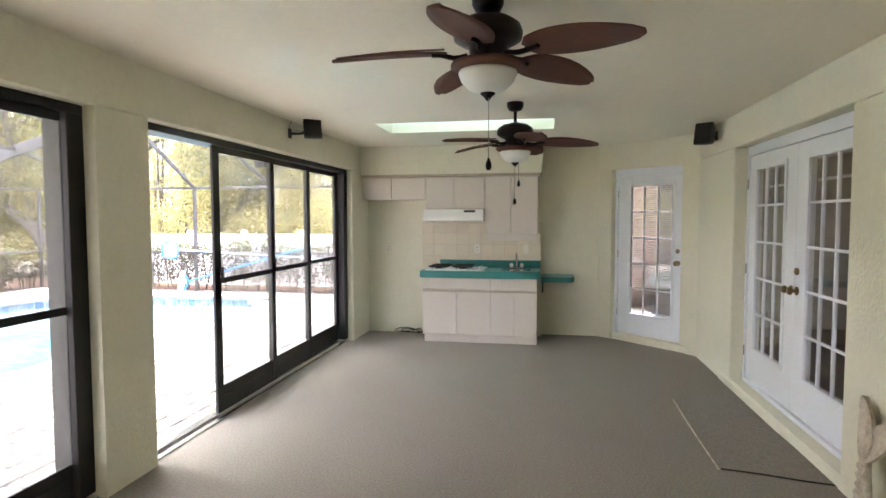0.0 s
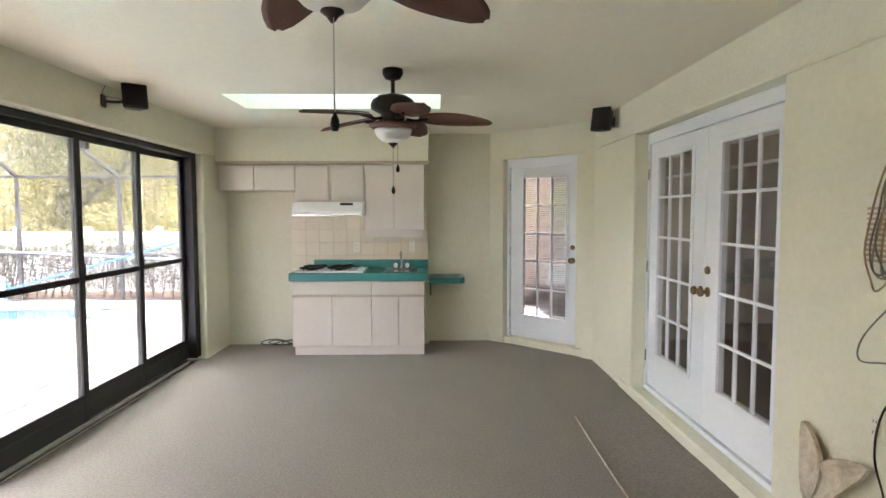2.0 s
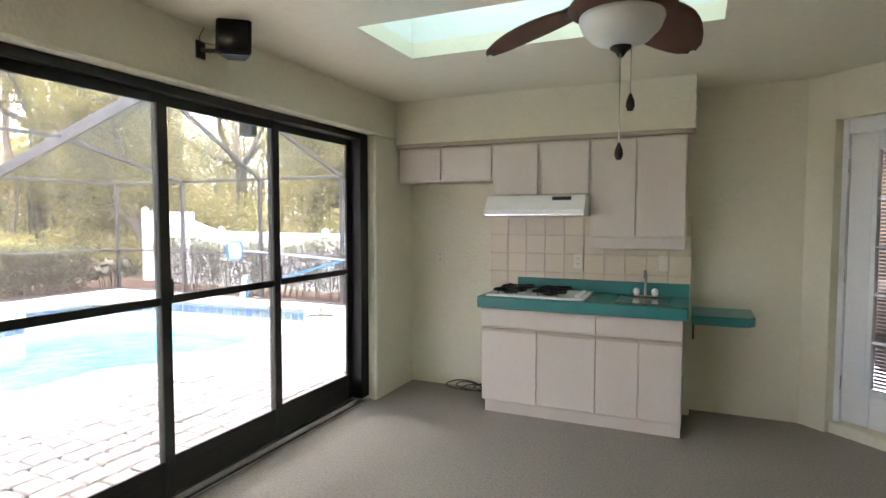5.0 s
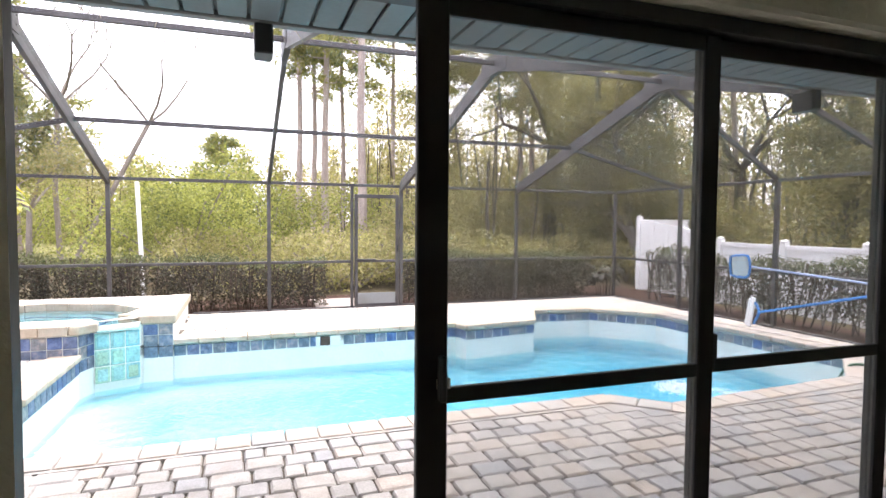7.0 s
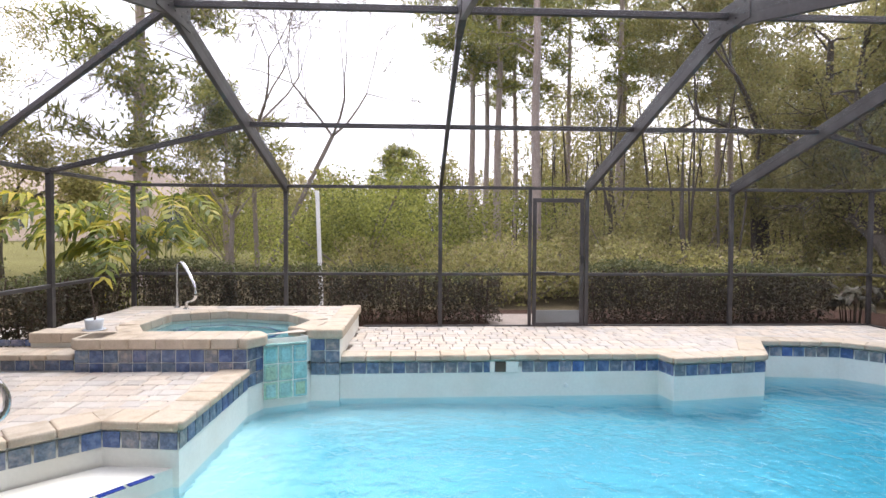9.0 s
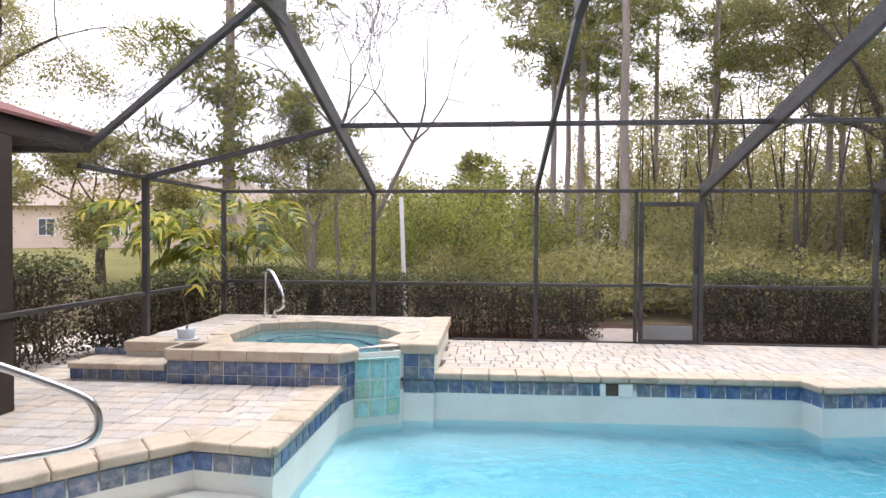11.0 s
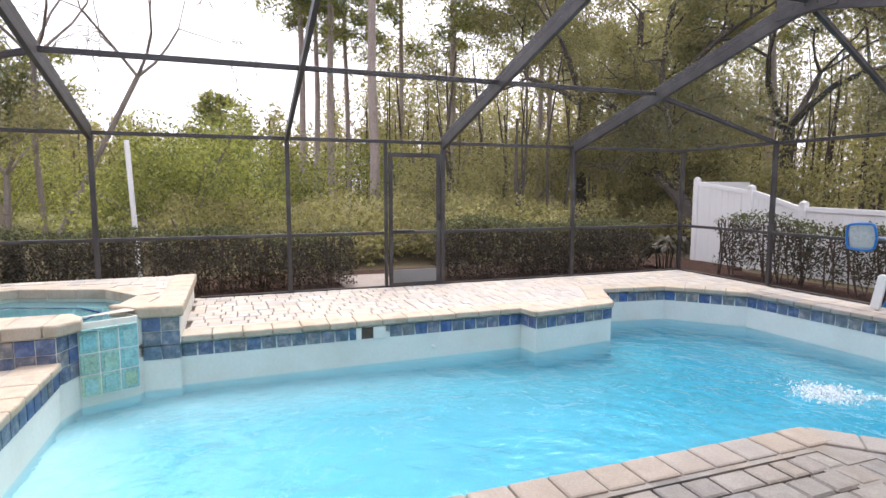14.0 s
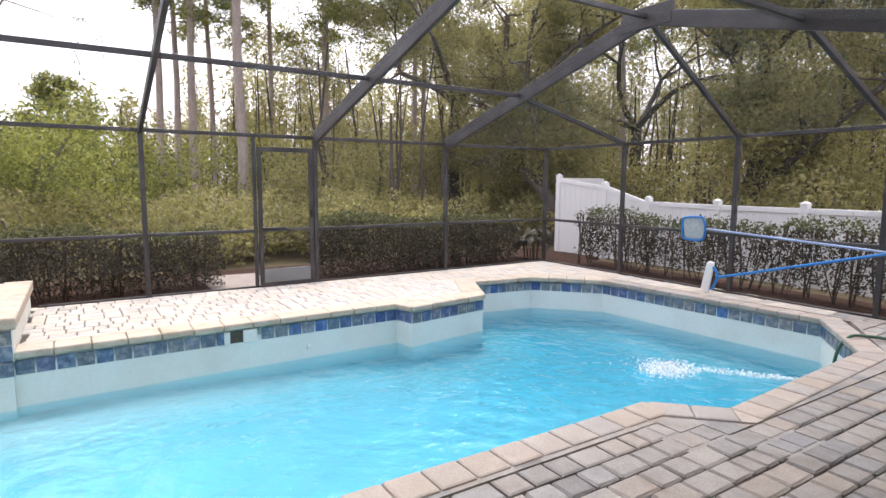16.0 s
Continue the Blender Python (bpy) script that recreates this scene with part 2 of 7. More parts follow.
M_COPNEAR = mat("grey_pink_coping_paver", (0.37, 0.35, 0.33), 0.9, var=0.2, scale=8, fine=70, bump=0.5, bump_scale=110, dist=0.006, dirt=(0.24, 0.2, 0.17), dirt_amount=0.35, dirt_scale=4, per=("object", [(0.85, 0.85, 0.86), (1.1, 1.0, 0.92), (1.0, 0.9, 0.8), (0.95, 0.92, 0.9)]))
M_PATH = mat("pinkish_concrete", (0.30, 0.25, 0.22), 0.9, var=0.2, scale=4, fine=50, bump=0.4)
M_SAND = mat("joint_sand", (0.10, 0.08, 0.062), 1.0, var=0.3, scale=8)
M_BLUETILE = mat("slate_blue_pool_tile", (0.14, 0.165, 0.215), 0.35, var=0.6, scale=14, fine=60, bump=0.25, bump_scale=60, dist=0.004, dirt=(0.42, 0.36, 0.33), dirt_amount=0.8, dirt_scale=14, per=("object", [(0.35, 0.65, 1.4), (1.0, 1.05, 1.0), (1.5, 1.3, 1.05), (0.6, 0.85, 1.2), (1.3, 1.2, 1.15), (0.35, 0.55, 1.1), (0.8, 1.0, 1.1), (1.1, 1.0, 0.9)]))
M_NAVY = mat("cobalt_step_tile", (0.012, 0.035, 0.25), 0.25, var=0.2, bump=0.05)
M_PLASTER = mat("white_pool_plaster", (0.78, 0.78, 0.72), 0.7, var=0.06, scale=2.5, fine=30, bump=0.1, dirt=(0.66, 0.63, 0.53), dirt_amount=0.4, dirt_scale=1.6)
M_POOLFLOOR = water_tinted_plaster("water_tint_pool_plaster")
M_SPAPLASTER = mat("teal_spa_plaster", (0.14, 0.29, 0.33), 0.7, var=0.12, scale=1.2, fine=8, bump=0.0)
M_STRAW = mat("dry_straw", (0.45, 0.38, 0.24), 0.9, var=0.2, bump=0.0)
M_WATER = water_mat("pool_water", (0.72, 0.90, 0.97), 0.8, 4.2, 0.065)
M_SPAWATER = water_mat("spa_water", (0.62, 0.86, 0.86), 0.1, 5.0, 0.02)
M_FOAM = mat("white_foam", (0.85, 0.9, 0.92), 0.5, var=0.05)
M_GLASSBLOCK = mat("aqua_glass_block", (0.36, 0.56, 0.55), 0.12, var=0.3, scale=10, fine=40, bump=0.5, bump_scale=30, dist=0.02, per=("object", [(0.7, 1.0, 1.08), (1.0, 1.0, 0.95), (1.1, 1.0, 0.7), (0.85, 1.05, 1.05), (0.9, 0.95, 0.9)]))
M_ROOF = mat("reddish_shingle", (0.14, 0.055, 0.05), 0.9, var=0.3, scale=6, bump=0.6, bump_scale=30, dist=0.01)
M_SOFFIT = mat("painted_soffit", (0.14, 0.17, 0.18), 0.6, var=0.08, scale=3, bump=0.1)
M_FASCIA = mat("grey_fascia", (0.20, 0.21, 0.21), 0.5, var=0.1, scale=3, bump=0.05, dirt=(0.1, 0.08, 0.05), dirt_amount=0.4)
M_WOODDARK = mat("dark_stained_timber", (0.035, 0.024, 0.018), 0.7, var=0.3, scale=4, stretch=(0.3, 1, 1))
M_GRASS = mat("dry_lawn", (0.135, 0.11, 0.065), 1.0, var=0.35, scale=0.8, fine=30, bump=0.8, bump_scale=60, dist=0.03, dirt=(0.15, 0.10, 0.06), dirt_amount=0.7, dirt_scale=0.35, spec=0.1)
M_LAWN = mat("yellow_green_lawn", (0.15, 0.14, 0.055), 1.0, var=0.3, scale=0.6, fine=25, bump=0.8, bump_scale=60, dist=0.03, spec=0.1)
M_MULCH = mat("red_brown_mulch", (0.07, 0.040, 0.030), 1.0, var=0.4, scale=8, fine=60, bump=1.0, bump_scale=50, dist=0.03, spec=0.1)
M_BARK = mat("grey_bark", (0.22, 0.19, 0.16), 0.95, var=0.3, scale=5, fine=30, bump=0.9, bump_scale=22, dist=0.03, stretch=(1, 1, 0.25))
M_PINEBARK = mat("pine_bark", (0.36, 0.30, 0.26), 0.95, var=0.3, scale=4, fine=20, bump=0.9, bump_scale=14, dist=0.03, stretch=(1, 1, 0.35))
M_STEM = mat("hedge_stem", (0.085, 0.06, 0.045), 0.95, var=0.3, bump=0.0)
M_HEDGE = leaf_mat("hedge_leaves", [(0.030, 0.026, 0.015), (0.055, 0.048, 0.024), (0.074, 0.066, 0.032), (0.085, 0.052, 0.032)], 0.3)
# Brighter copy of the hedge leaves: light on the tops put into the colour.
M_HEDGETOP = leaf_mat("light_painted_hedge_leaves", [(0.060, 0.074, 0.025), (0.105, 0.118, 0.038), (0.155, 0.155, 0.060)], 0.35)
M_OAK = leaf_mat("oak_leaves", [(0.17, 0.165, 0.065), (0.28, 0.27, 0.098), (0.38, 0.355, 0.13), (0.38, 0.31, 0.15)], 0.55)
M_OAKBARK = mat("dark_oak_bark", (0.085, 0.072, 0.058), 0.95, var=0.3, scale=5, fine=30, bump=0.9, bump_scale=22, dist=0.03, stretch=(1, 1, 0.25))
M_BUSH = leaf_mat("bush_leaves", [(0.11, 0.13, 0.032), (0.27, 0.295, 0.062), (0.42, 0.42, 0.10)], 0.5, 0.45, 0.9)
M_NEEDLE = leaf_mat("pine_needles", [(0.12, 0.135, 0.05), (0.25, 0.26, 0.075), (0.38, 0.36, 0.10)], 0.5, 0.45, 0.7)
M_WOODS = leaf_mat("far_woods_leaves", [(0.19, 0.185, 0.07), (0.32, 0.30, 0.10), (0.42, 0.39, 0.14), (0.39, 0.32, 0.18)], 0.5, 0.6, 0.45)
M_PALM = leaf_mat("palm_fronds", [(0.05, 0.08, 0.015), (0.16, 0.20, 0.03), (0.30, 0.32, 0.05), (0.55, 0.44, 0.06)], 0.45)
M_VINYL = mat("white_vinyl", (0.80, 0.80, 0.78), 0.45, var=0.04, scale=1, bump=0.02, dirt=(0.6, 0.58, 0.5), dirt_amount=0.2)
M_PEACH = mat("peach_stucco", (0.68, 0.55, 0.44), 0.9, var=0.08, scale=1, bump=0.3)
M_TANROOF = mat("tan_shingle_roof", (0.30, 0.24, 0.20), 0.9, var=0.2, scale=3, bump=0.5, bump_scale=10, dist=0.02)
M_BLUEPL = mat("blue_plastic", (0.02, 0.18, 0.50), 0.35, var=0.1, bump=0.0)
M_BLUEMETAL = mat("pale_blue_aluminium_pole", (0.30, 0.38, 0.55), 0.3, 0.5, var=0.1, bump=0.0)
M_NET = mat("grey_mesh_net", (0.42, 0.46, 0.45), 0.7, var=0.2, scale=30, bump=0.3)
M_POT = mat("pale_grey_ceramic", (0.55, 0.60, 0.64), 0.4, var=0.1, bump=0.05)
M_WINDARK = mat("dark_window_glass", (0.05, 0.06, 0.07), 0.1, var=0.1, bump=0.0)
M_HOSE = mat("green_hose", (0.03, 0.10, 0.06), 0.5, var=0.1, bump=0.0)


# ---- mesh helpers ----
def thing(name, label, category, group="", kind="", at=(0, 0, 0)):
    e = tagged(new(name), label, category, group, kind)
    e.empty_display_size = 0.1
    e.location = at
    return e


def mesh_of(name, bm, material, smooth=False):
    me = bpy.data.meshes.new(name)
    bm.to_mesh(me)
    bm.free()
    me.materials.append(material)
    if smooth:
        me.polygons.foreach_set("use_smooth", [True] * len(me.polygons))
    return me


def part(name, bm, material, parent=None, label="", smooth=False):
    """Links a bmesh given in world coordinates as one mesh; its origin stays with its parent's."""
    off = Vector((0, 0, 0))
    p = parent
    while p is not None:
        off += p.location
        p = p.parent
    if off.length > 0:
        bmesh.ops.translate(bm, verts=bm.verts, vec=-off)
    ob = new(name, mesh_of(name, bm, material, smooth))
    if parent:
        ob.parent = parent
    return tagged(ob, label)


def setting(name, bm, material, label, category, smooth=False):
    return tagged(part(name, bm, material, None, "", smooth), label, category, "", "structure")


def solo(name, bm, material, label, category, group="", kind="", smooth=False):
    return tagged(part(name, bm, material, None, "", smooth), label, category, group, kind)


def box(x0, y0, z0, x1, y1, z1, bevel=0.0, bm=None, m=None, seg=1):
    one = bmesh.new()
    bmesh.ops.create_cube(one, size=1.0)
    bmesh.ops.scale(one, vec=(abs(x1 - x0), abs(y1 - y0), abs(z1 - z0)), verts=one.verts)
    bmesh.ops.translate(one, vec=((x0 + x1) / 2, (y0 + y1) / 2, (z0 + z1) / 2), verts=one.verts)
    if bevel:
        bmesh.ops.bevel(one, geom=one.edges[:], offset=bevel, segments=seg, profile=0.5, affect="EDGES")
    if m is not None:
        bmesh.ops.transform(one, matrix=m, verts=one.verts)
    return merge(one, bm)


def merge(one, bm):
    if bm is None:
        return one
    me = bpy.data.meshes.new("tmp")
    one.to_mesh(me)
    one.free()
    bm.from_mesh(me)
    bpy.data.meshes.remove(me)
    return bm


def rod(p0, p1, r0, r1=None, seg=8, bm=None, caps=True):
    r1 = r0 if r1 is None else r1
    p0, p1 = Vector(p0), Vector(p1)
    d = p1 - p0
    one = bmesh.new()
    bmesh.ops.create_cone(one, cap_ends=caps, segments=seg, radius1=r0, radius2=r1, depth=d.length)
    m = Matrix.Translation((p0 + p1) / 2) @ d.to_track_quat("Z", "Y").to_matrix().to_4x4()
    bmesh.ops.transform(one, matrix=m, verts=one.verts)
    return merge(one, bm)


def beam(p0, p1, w, h, bm=None, bevel=0.003):
    """A rectangular bar from p0 to p1: w across, h up."""
    p0, p1 = Vector(p0), Vector(p1)
    d = p1 - p0
    x = d.normalized()
    up = Vector((0, 0, 1)) if abs(x.z) < 0.95 else Vector((1, 0, 0))
    y = up.cross(x).normalized()
    z = x.cross(y)
    m = Matrix((x, y, z)).transposed().to_4x4()
    m.translation = (p0 + p1) / 2
    return box(-d.length / 2, -w / 2, -h / 2, d.length / 2, w / 2, h / 2, bevel, bm, m)


def tube(points, r, seg=8, bm=None, smooth_steps=6):
    """A round bar through the points, smoothed."""
    pts = [Vector(p) for p in points]
    path = []
    for i in range(len(pts) - 1):
        a, b, c, d = pts[max(0, i - 1)], pts[i], pts[i + 1], pts[min(len(pts) - 1, i + 2)]
        for s in range(smooth_steps):
            t = s / smooth_steps
            path.append(0.5 * (2 * b + (c - a) * t + (2 * a - 5 * b + 4 * c - d) * t * t + (3 * b - a - 3 * c + d) * t ** 3))
    path.append(pts[-1])
    one = bmesh.new()
    rings = []
    ref = Vector((0.31, 0.17, 0.93)).normalized()
    for i, p in enumerate(path):
        d = (path[min(len(path) - 1, i + 1)] - path[max(0, i - 1)]).normalized()
        u = d.cross(ref)
        if u.length < 1e-3:
            u = d.cross(Vector((1, 0, 0)))
        u.normalize()
        v = d.cross(u)
        rings.append([one.verts.new(p + r * (math.cos(a) * u + math.sin(a) * v)) for a in (2 * math.pi * k / seg for k in range(seg))])
    for a, b in zip(rings, rings[1:]):
        for k in range(seg):
            one.faces.new((a[k], a[(k + 1) % seg], b[(k + 1) % seg], b[k]))
    one.faces.new(rings[0][::-1])
    one.faces.new(rings[-1])
    return merge(one, bm)


def lathe(profile, centre, seg=24, bm=None):
    """Turned shape: profile of (radius, height)."""
    one = bmesh.new()
    rings = []
    for r, z in profile:
        rings.append([one.verts.new((centre[0] + max(r, 1e-4) * math.cos(a), centre[1] + max(r, 1e-4) * math.sin(a), centre[2] + z)) for a in (2 * math.pi * k / seg for k in range(seg))])
    for a, b in zip(rings, rings[1:]):
        for k in range(seg):
            one.faces.new((a[k], a[(k + 1) % seg], b[(k + 1) % seg], b[k]))
    one.faces.new(rings[0][::-1])
    one.faces.new(rings[-1])
    bmesh.ops.recalc_face_normals(one, faces=one.faces)
    return merge(one, bm)


def prism(poly, z0, z1, bm=None, bevel=0.0):
    one = bmesh.new()
    lo = [one.verts.new((x, y, z0)) for x, y in poly]
    hi = [one.verts.new((x, y, z1)) for x, y in poly]
    one.faces.new(lo)
    one.faces.new(hi)
    for i in range(len(poly)):
        j = (i + 1) % len(poly)
        one.faces.new((lo[i], lo[j], hi[j], hi[i]))
    bmesh.ops.recalc_face_normals(one, faces=one.faces)
    if bevel:
        bmesh.ops.bevel(one, geom=[e for e in one.edges], offset=bevel, segments=2, profile=0.5, affect="EDGES")
    return merge(one, bm)


def ring_fill(outer, holes, z, thick=0.0):
    """A flat sheet with holes; thick: how far its underside lies below."""
    bm = bmesh.new()
    edges = []
    for poly in (outer, *holes):
        vs = [bm.verts.new((x, y, z)) for x, y in poly]
        edges += [bm.edges.new((vs[i], vs[(i + 1) % len(vs)])) for i in range(len(vs))]
    bmesh.ops.triangle_fill(bm, use_beauty=True, use_dissolve=False, edges=edges)
    bmesh.ops.recalc_face_normals(bm, faces=bm.faces)
    if bm.faces and sum(f.normal.z * f.calc_area() for f in bm.faces) < 0:
        bmesh.ops.reverse_faces(bm, faces=bm.faces)
    if thick:
        got = bmesh.ops.extrude_face_region(bm, geom=bm.faces[:])
        bmesh.ops.translate(bm, vec=(0, 0, -thick), verts=[v for v in got["geom"] if isinstance(v, bmesh.types.BMVert)])
        bmesh.ops.recalc_face_normals(bm, faces=bm.faces)
    return bm


def inside(x, y, poly):
    c = False
    for i in range(len(poly)):
        (x1, y1), (x2, y2) = poly[i - 1], poly[i]
        if (y1 > y) != (y2 > y) and x < (x2 - x1) * (y - y1) / (y2 - y1) + x1:
            c = not c
    return c


def grow(poly, d):
    """The outline moved outwards by d (counter-clockwise outline)."""
    out = []
    n = len(poly)
    for i in range(n):
        p, a, b = Vector(poly[i]), Vector(poly[i - 1]), Vector(poly[(i + 1) % n])
        u, v = (p - a).normalized(), (b - p).normalized()
        nu, nv = Vector((u.y, -u.x)), Vector((v.y, -v.x))
        k = (nu + nv)
        k = k / max(0.5, 1 + nu.dot(nv))
        out.append((p.x + d * k.x, p.y + d * k.y))
    return out


def leaves_mesh(name, centres, size, material, rng, aspect=0.5, up=0.0):
    """Many small leaf blades (folded quads) as one mesh."""
    n = len(centres)
    a = rng.normal(size=(n, 3))
    a[:, 2] += up
    a /= np.linalg.norm(a, axis=1)[:, None]
    b = np.cross(a, rng.normal(size=(n, 3)))
    b /= np.linalg.norm(b, axis=1)[:, None] + 1e-9
    s = size * rng.uniform(0.6, 1.4, n)[:, None]
    c = np.asarray(centres)
    v = np.stack([c - a * s, c + b * s * aspect, c + a * s, c - b * s * aspect], 1).reshape(-1, 3)
    me = bpy.data.meshes.new(name)
    me.vertices.add(4 * n)
    me.vertices.foreach_set("co", v.ravel())
    me.loops.add(4 * n)
    me.loops.foreach_set("vertex_index", np.arange(4 * n))
    me.polygons.add(n)
    me.polygons.foreach_set("loop_start", np.arange(n) * 4)
    me.polygons.foreach_set("loop_total", np.full(n, 4))
    me.update(calc_edges=True)
    me.materials.append(material)
    return me


def child_mesh(name, me, parent, label=""):
    ob = new(name, me)
    ob.parent = parent
    return tagged(ob, label)

# ---- the lanai room ----
XL, XR, XO = -2.05, 1.95, -2.27          # left wall's inner face, right wall's inner face, left wall's outer face
YB, YB2, YF, ZC = 7.59, 7.74, -1.3, 2.44  # back wall, its right-hand stretch, front wall, ceiling
DECK = -0.04
setting("floor", box(XL - 0.25, YF - 0.2, -0.12, 2.3, 8.1, 0.0), M_CARPET, "worn taupe loop-pile carpet, scuffed", "carpet")
# left wall with two sliding-door openings
H_OPEN = 2.13
bm = prism([(XL, 2.89), (XL, 3.30), (-2.12, 3.242), (XO, 3.238), (XO, 2.89)], -0.12, H_OPEN)
box(XO, 6.95, -0.12, XL, 8.0, H_OPEN, 0.012, bm)
box(XO, YF - 0.2, -0.12, XL, -0.9, H_OPEN, 0.012, bm)
box(XO, YF - 0.2, H_OPEN, XL, 8.0, ZC + 0.3, 0.012, bm)
setting("wall_west", bm, M_WALL, "cream stucco wall with two wide openings", "wall")
# back wall behind the kitchen, stepped back at its right to fit the camera's view
bm = box(XL, YB, -0.12, 0.26, YB + 0.4, ZC + 0.3)
box(0.26, YB2, -0.12, 1.1, YB2 + 0.25, ZC + 0.3, 0, bm)
setting("wall_north", bm, M_WALL, "cream stucco wall behind the kitchenette", "wall")
# slanted wall with a door opening
DIAG0, DIAG1 = Vector((0.97, 7.745, 0)), Vector((1.95, 6.82, 0))
ddir = (DIAG1 - DIAG0).normalized()
dnor = Vector((-ddir.y, ddir.x, 0))
if dnor.y < 0:
    dnor = -dnor
DLEN = (DIAG1 - DIAG0).length
MD = Matrix((ddir, dnor, Vector((0, 0, 1)))).transposed().to_4x4()
MD.translation = DIAG0
DA, DB = 0.20, 1.215
bm = box(-0.02, 0, -0.12, DA, 0.22, 2.13, 0, None, MD)
box(DB, 0, -0.12, DLEN + 0.06, 0.22, 2.13, 0, bm, MD)
box(-0.02, 0, 2.13, DLEN + 0.06, 0.22, ZC + 0.3, 0, bm, MD)
box(DA, 0.03, -0.12, DB, 0.22, 0.075, 0.01, bm, MD)
setting("wall_northeast", bm, M_WALL, "slanted cream stucco wall with a doorway", "wall")
# right wall with the french door opening
FA, FB = 3.71, 5.675
bm = box(XR, YF - 0.2, -0.12, XR + 0.24, FA, 2.15, 0.008)
box(XR, FB, -0.12, XR + 0.24, 6.86, 2.15, 0.008, bm)
box(XR, YF - 0.2, 2.15, XR + 0.24, 6.86, ZC + 0.3, 0.008, bm)
setting("wall_east", bm, M_WALL, "cream stucco wall with a french door opening", "wall")
setting("doorstep", box(XR - 0.012, FA - 0.25, -0.02, XR + 0.24, FB + 0.3, 0.075, 0.015), M_WALL, "raised cream stucco threshold under the french doors", "threshold")
setting("wall_south", box(XL, YF - 0.2, -0.12, XR, YF, ZC + 0.3), M_WALL, "plain cream stucco wall", "wall")
SKY = [(-1.33, 5.56), (0.38, 5.56), (0.38, 6.18), (-1.33, 6.18)]
bm = ring_fill([(XO, YF - 0.2), (2.4, YF - 0.2), (2.4, 8.1), (XO, 8.1)], [SKY], ZC + 0.09, 0.09)
setting("ceiling", bm, M_CEIL, "cream textured ceiling with a skylight cut through it", "ceiling")
# skylight shaft and pane
ob = thing("skylight", "long skylight with a plain white shaft and clear pane", "skylight", "", "structure", (-0.475, 5.87, ZC))
bm = box(-1.43, 5.46, ZC + 0.09, -1.33, 6.28, ZC + 0.5)
box(0.38, 5.46, ZC + 0.09, 0.48, 6.28, ZC + 0.5, 0, bm)
box(-1.33, 5.46, ZC + 0.09, 0.38, 5.56, ZC + 0.5, 0, bm)
box(-1.33, 6.18, ZC + 0.09, 0.38, 6.28, ZC + 0.5, 0, bm)
part("shaft", bm, M_WHITE, ob)
pane = part("pane", box(-1.4, 5.5, ZC + 0.5, 0.45, 6.24, ZC + 0.52), M_SKYGLASS, ob)
# unseen roof added over the room, so that no light comes through the ceiling
bm = ring_fill([(-3.1, -4.0), (7.0, -4.0), (7.0, 12.2), (-3.1, 12.2)], [[(-1.45, 5.44), (0.5, 5.44), (0.5, 6.3), (-1.45, 6.3)]], 2.83, 0.05)
setting("roof", bm, M_ROOF, "unseen dark shingle roof added over the house", "roof")
# house body beyond the lanai
bm = box(XO, YF - 3.0, -0.3, XL, YF - 0.2, 2.8)
box(XO, 8.0, -0.3, XL, 12.0, 2.8, 0, bm)
# Unseen window openings, here and in the south wall, added to light the room beyond.
for y0, y1, z0, z1 in ((-4.0, 0.5, -0.3, 2.8), (0.5, 2.0, -0.3, 0.9), (0.5, 2.0, 2.1, 2.8), (2.0, 12.0, -0.3, 2.8)):
    box(6.8, y0, z0, 7.0, y1, z1, 0, bm)
box(XL, 11.8, -0.3, 6.8, 12.0, 2.8, 0, bm)
for x0, x1, z0, z1 in ((XL, 2.4, -0.3, 2.8), (2.4, 3.6, -0.3, 0.9), (2.4, 3.6, 2.1, 2.8), (3.6, 6.8, -0.3, 2.8)):
    box(x0, -4.0, z0, x1, -3.8, z1, 0, bm)
setting("house_wall", bm, M_PEACH, "peach stucco outside wall of the house, openings added for light", "wall")
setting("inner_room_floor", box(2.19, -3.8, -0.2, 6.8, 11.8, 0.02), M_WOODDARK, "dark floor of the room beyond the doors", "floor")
# Wall pieces added to close the view through the doors and keep it dark.
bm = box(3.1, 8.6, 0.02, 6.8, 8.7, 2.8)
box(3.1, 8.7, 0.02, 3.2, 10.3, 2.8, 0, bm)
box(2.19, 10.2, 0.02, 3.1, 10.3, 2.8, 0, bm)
setting("inner_room_wall", bm, M_WHITEWALL, "tan wall added to close off the room beyond the doors", "wall")

# eave, soffit and fascia outside the sliders
ob = thing("eave", "grey eave with slatted soffit panels and gutter fascia", "eave", "", "structure", (-3.1, 4, 2.3))
for i in range(115):
    y0 = -1.2 + 0.115 * i
    part("soffit_panel", box(-3.08, y0 + 0.007, 2.268, XO, y0 + 0.108, 2.286, 0.003), M_SOFFIT, ob)
part("soffit_board", box(-3.09, -1.3, 2.287, XO, 12.1, 2.30), M_BLACKPL, ob)
part("fascia", box(-3.14, -1.3, 2.262, -3.09, 12.1, 2.48, 0.006), M_FASCIA, ob)
bm = beam((-3.19, -1.3, 2.375), (-3.19, 12.1, 2.375), 0.09, 0.05)
beam((-3.225, -1.3, 2.41), (-3.225, 12.1, 2.41), 0.02, 0.12, bm)
part("gutter", bm, M_FASCIA, ob)
for y in (3.80, 6.75):
    part("gutter_bracket", box(-3.22, y - 0.035, 2.15, -3.09, y + 0.035, 2.264, 0.006), M_BLACKPL, ob)

straw, rs = bmesh.new(), random.Random(77)
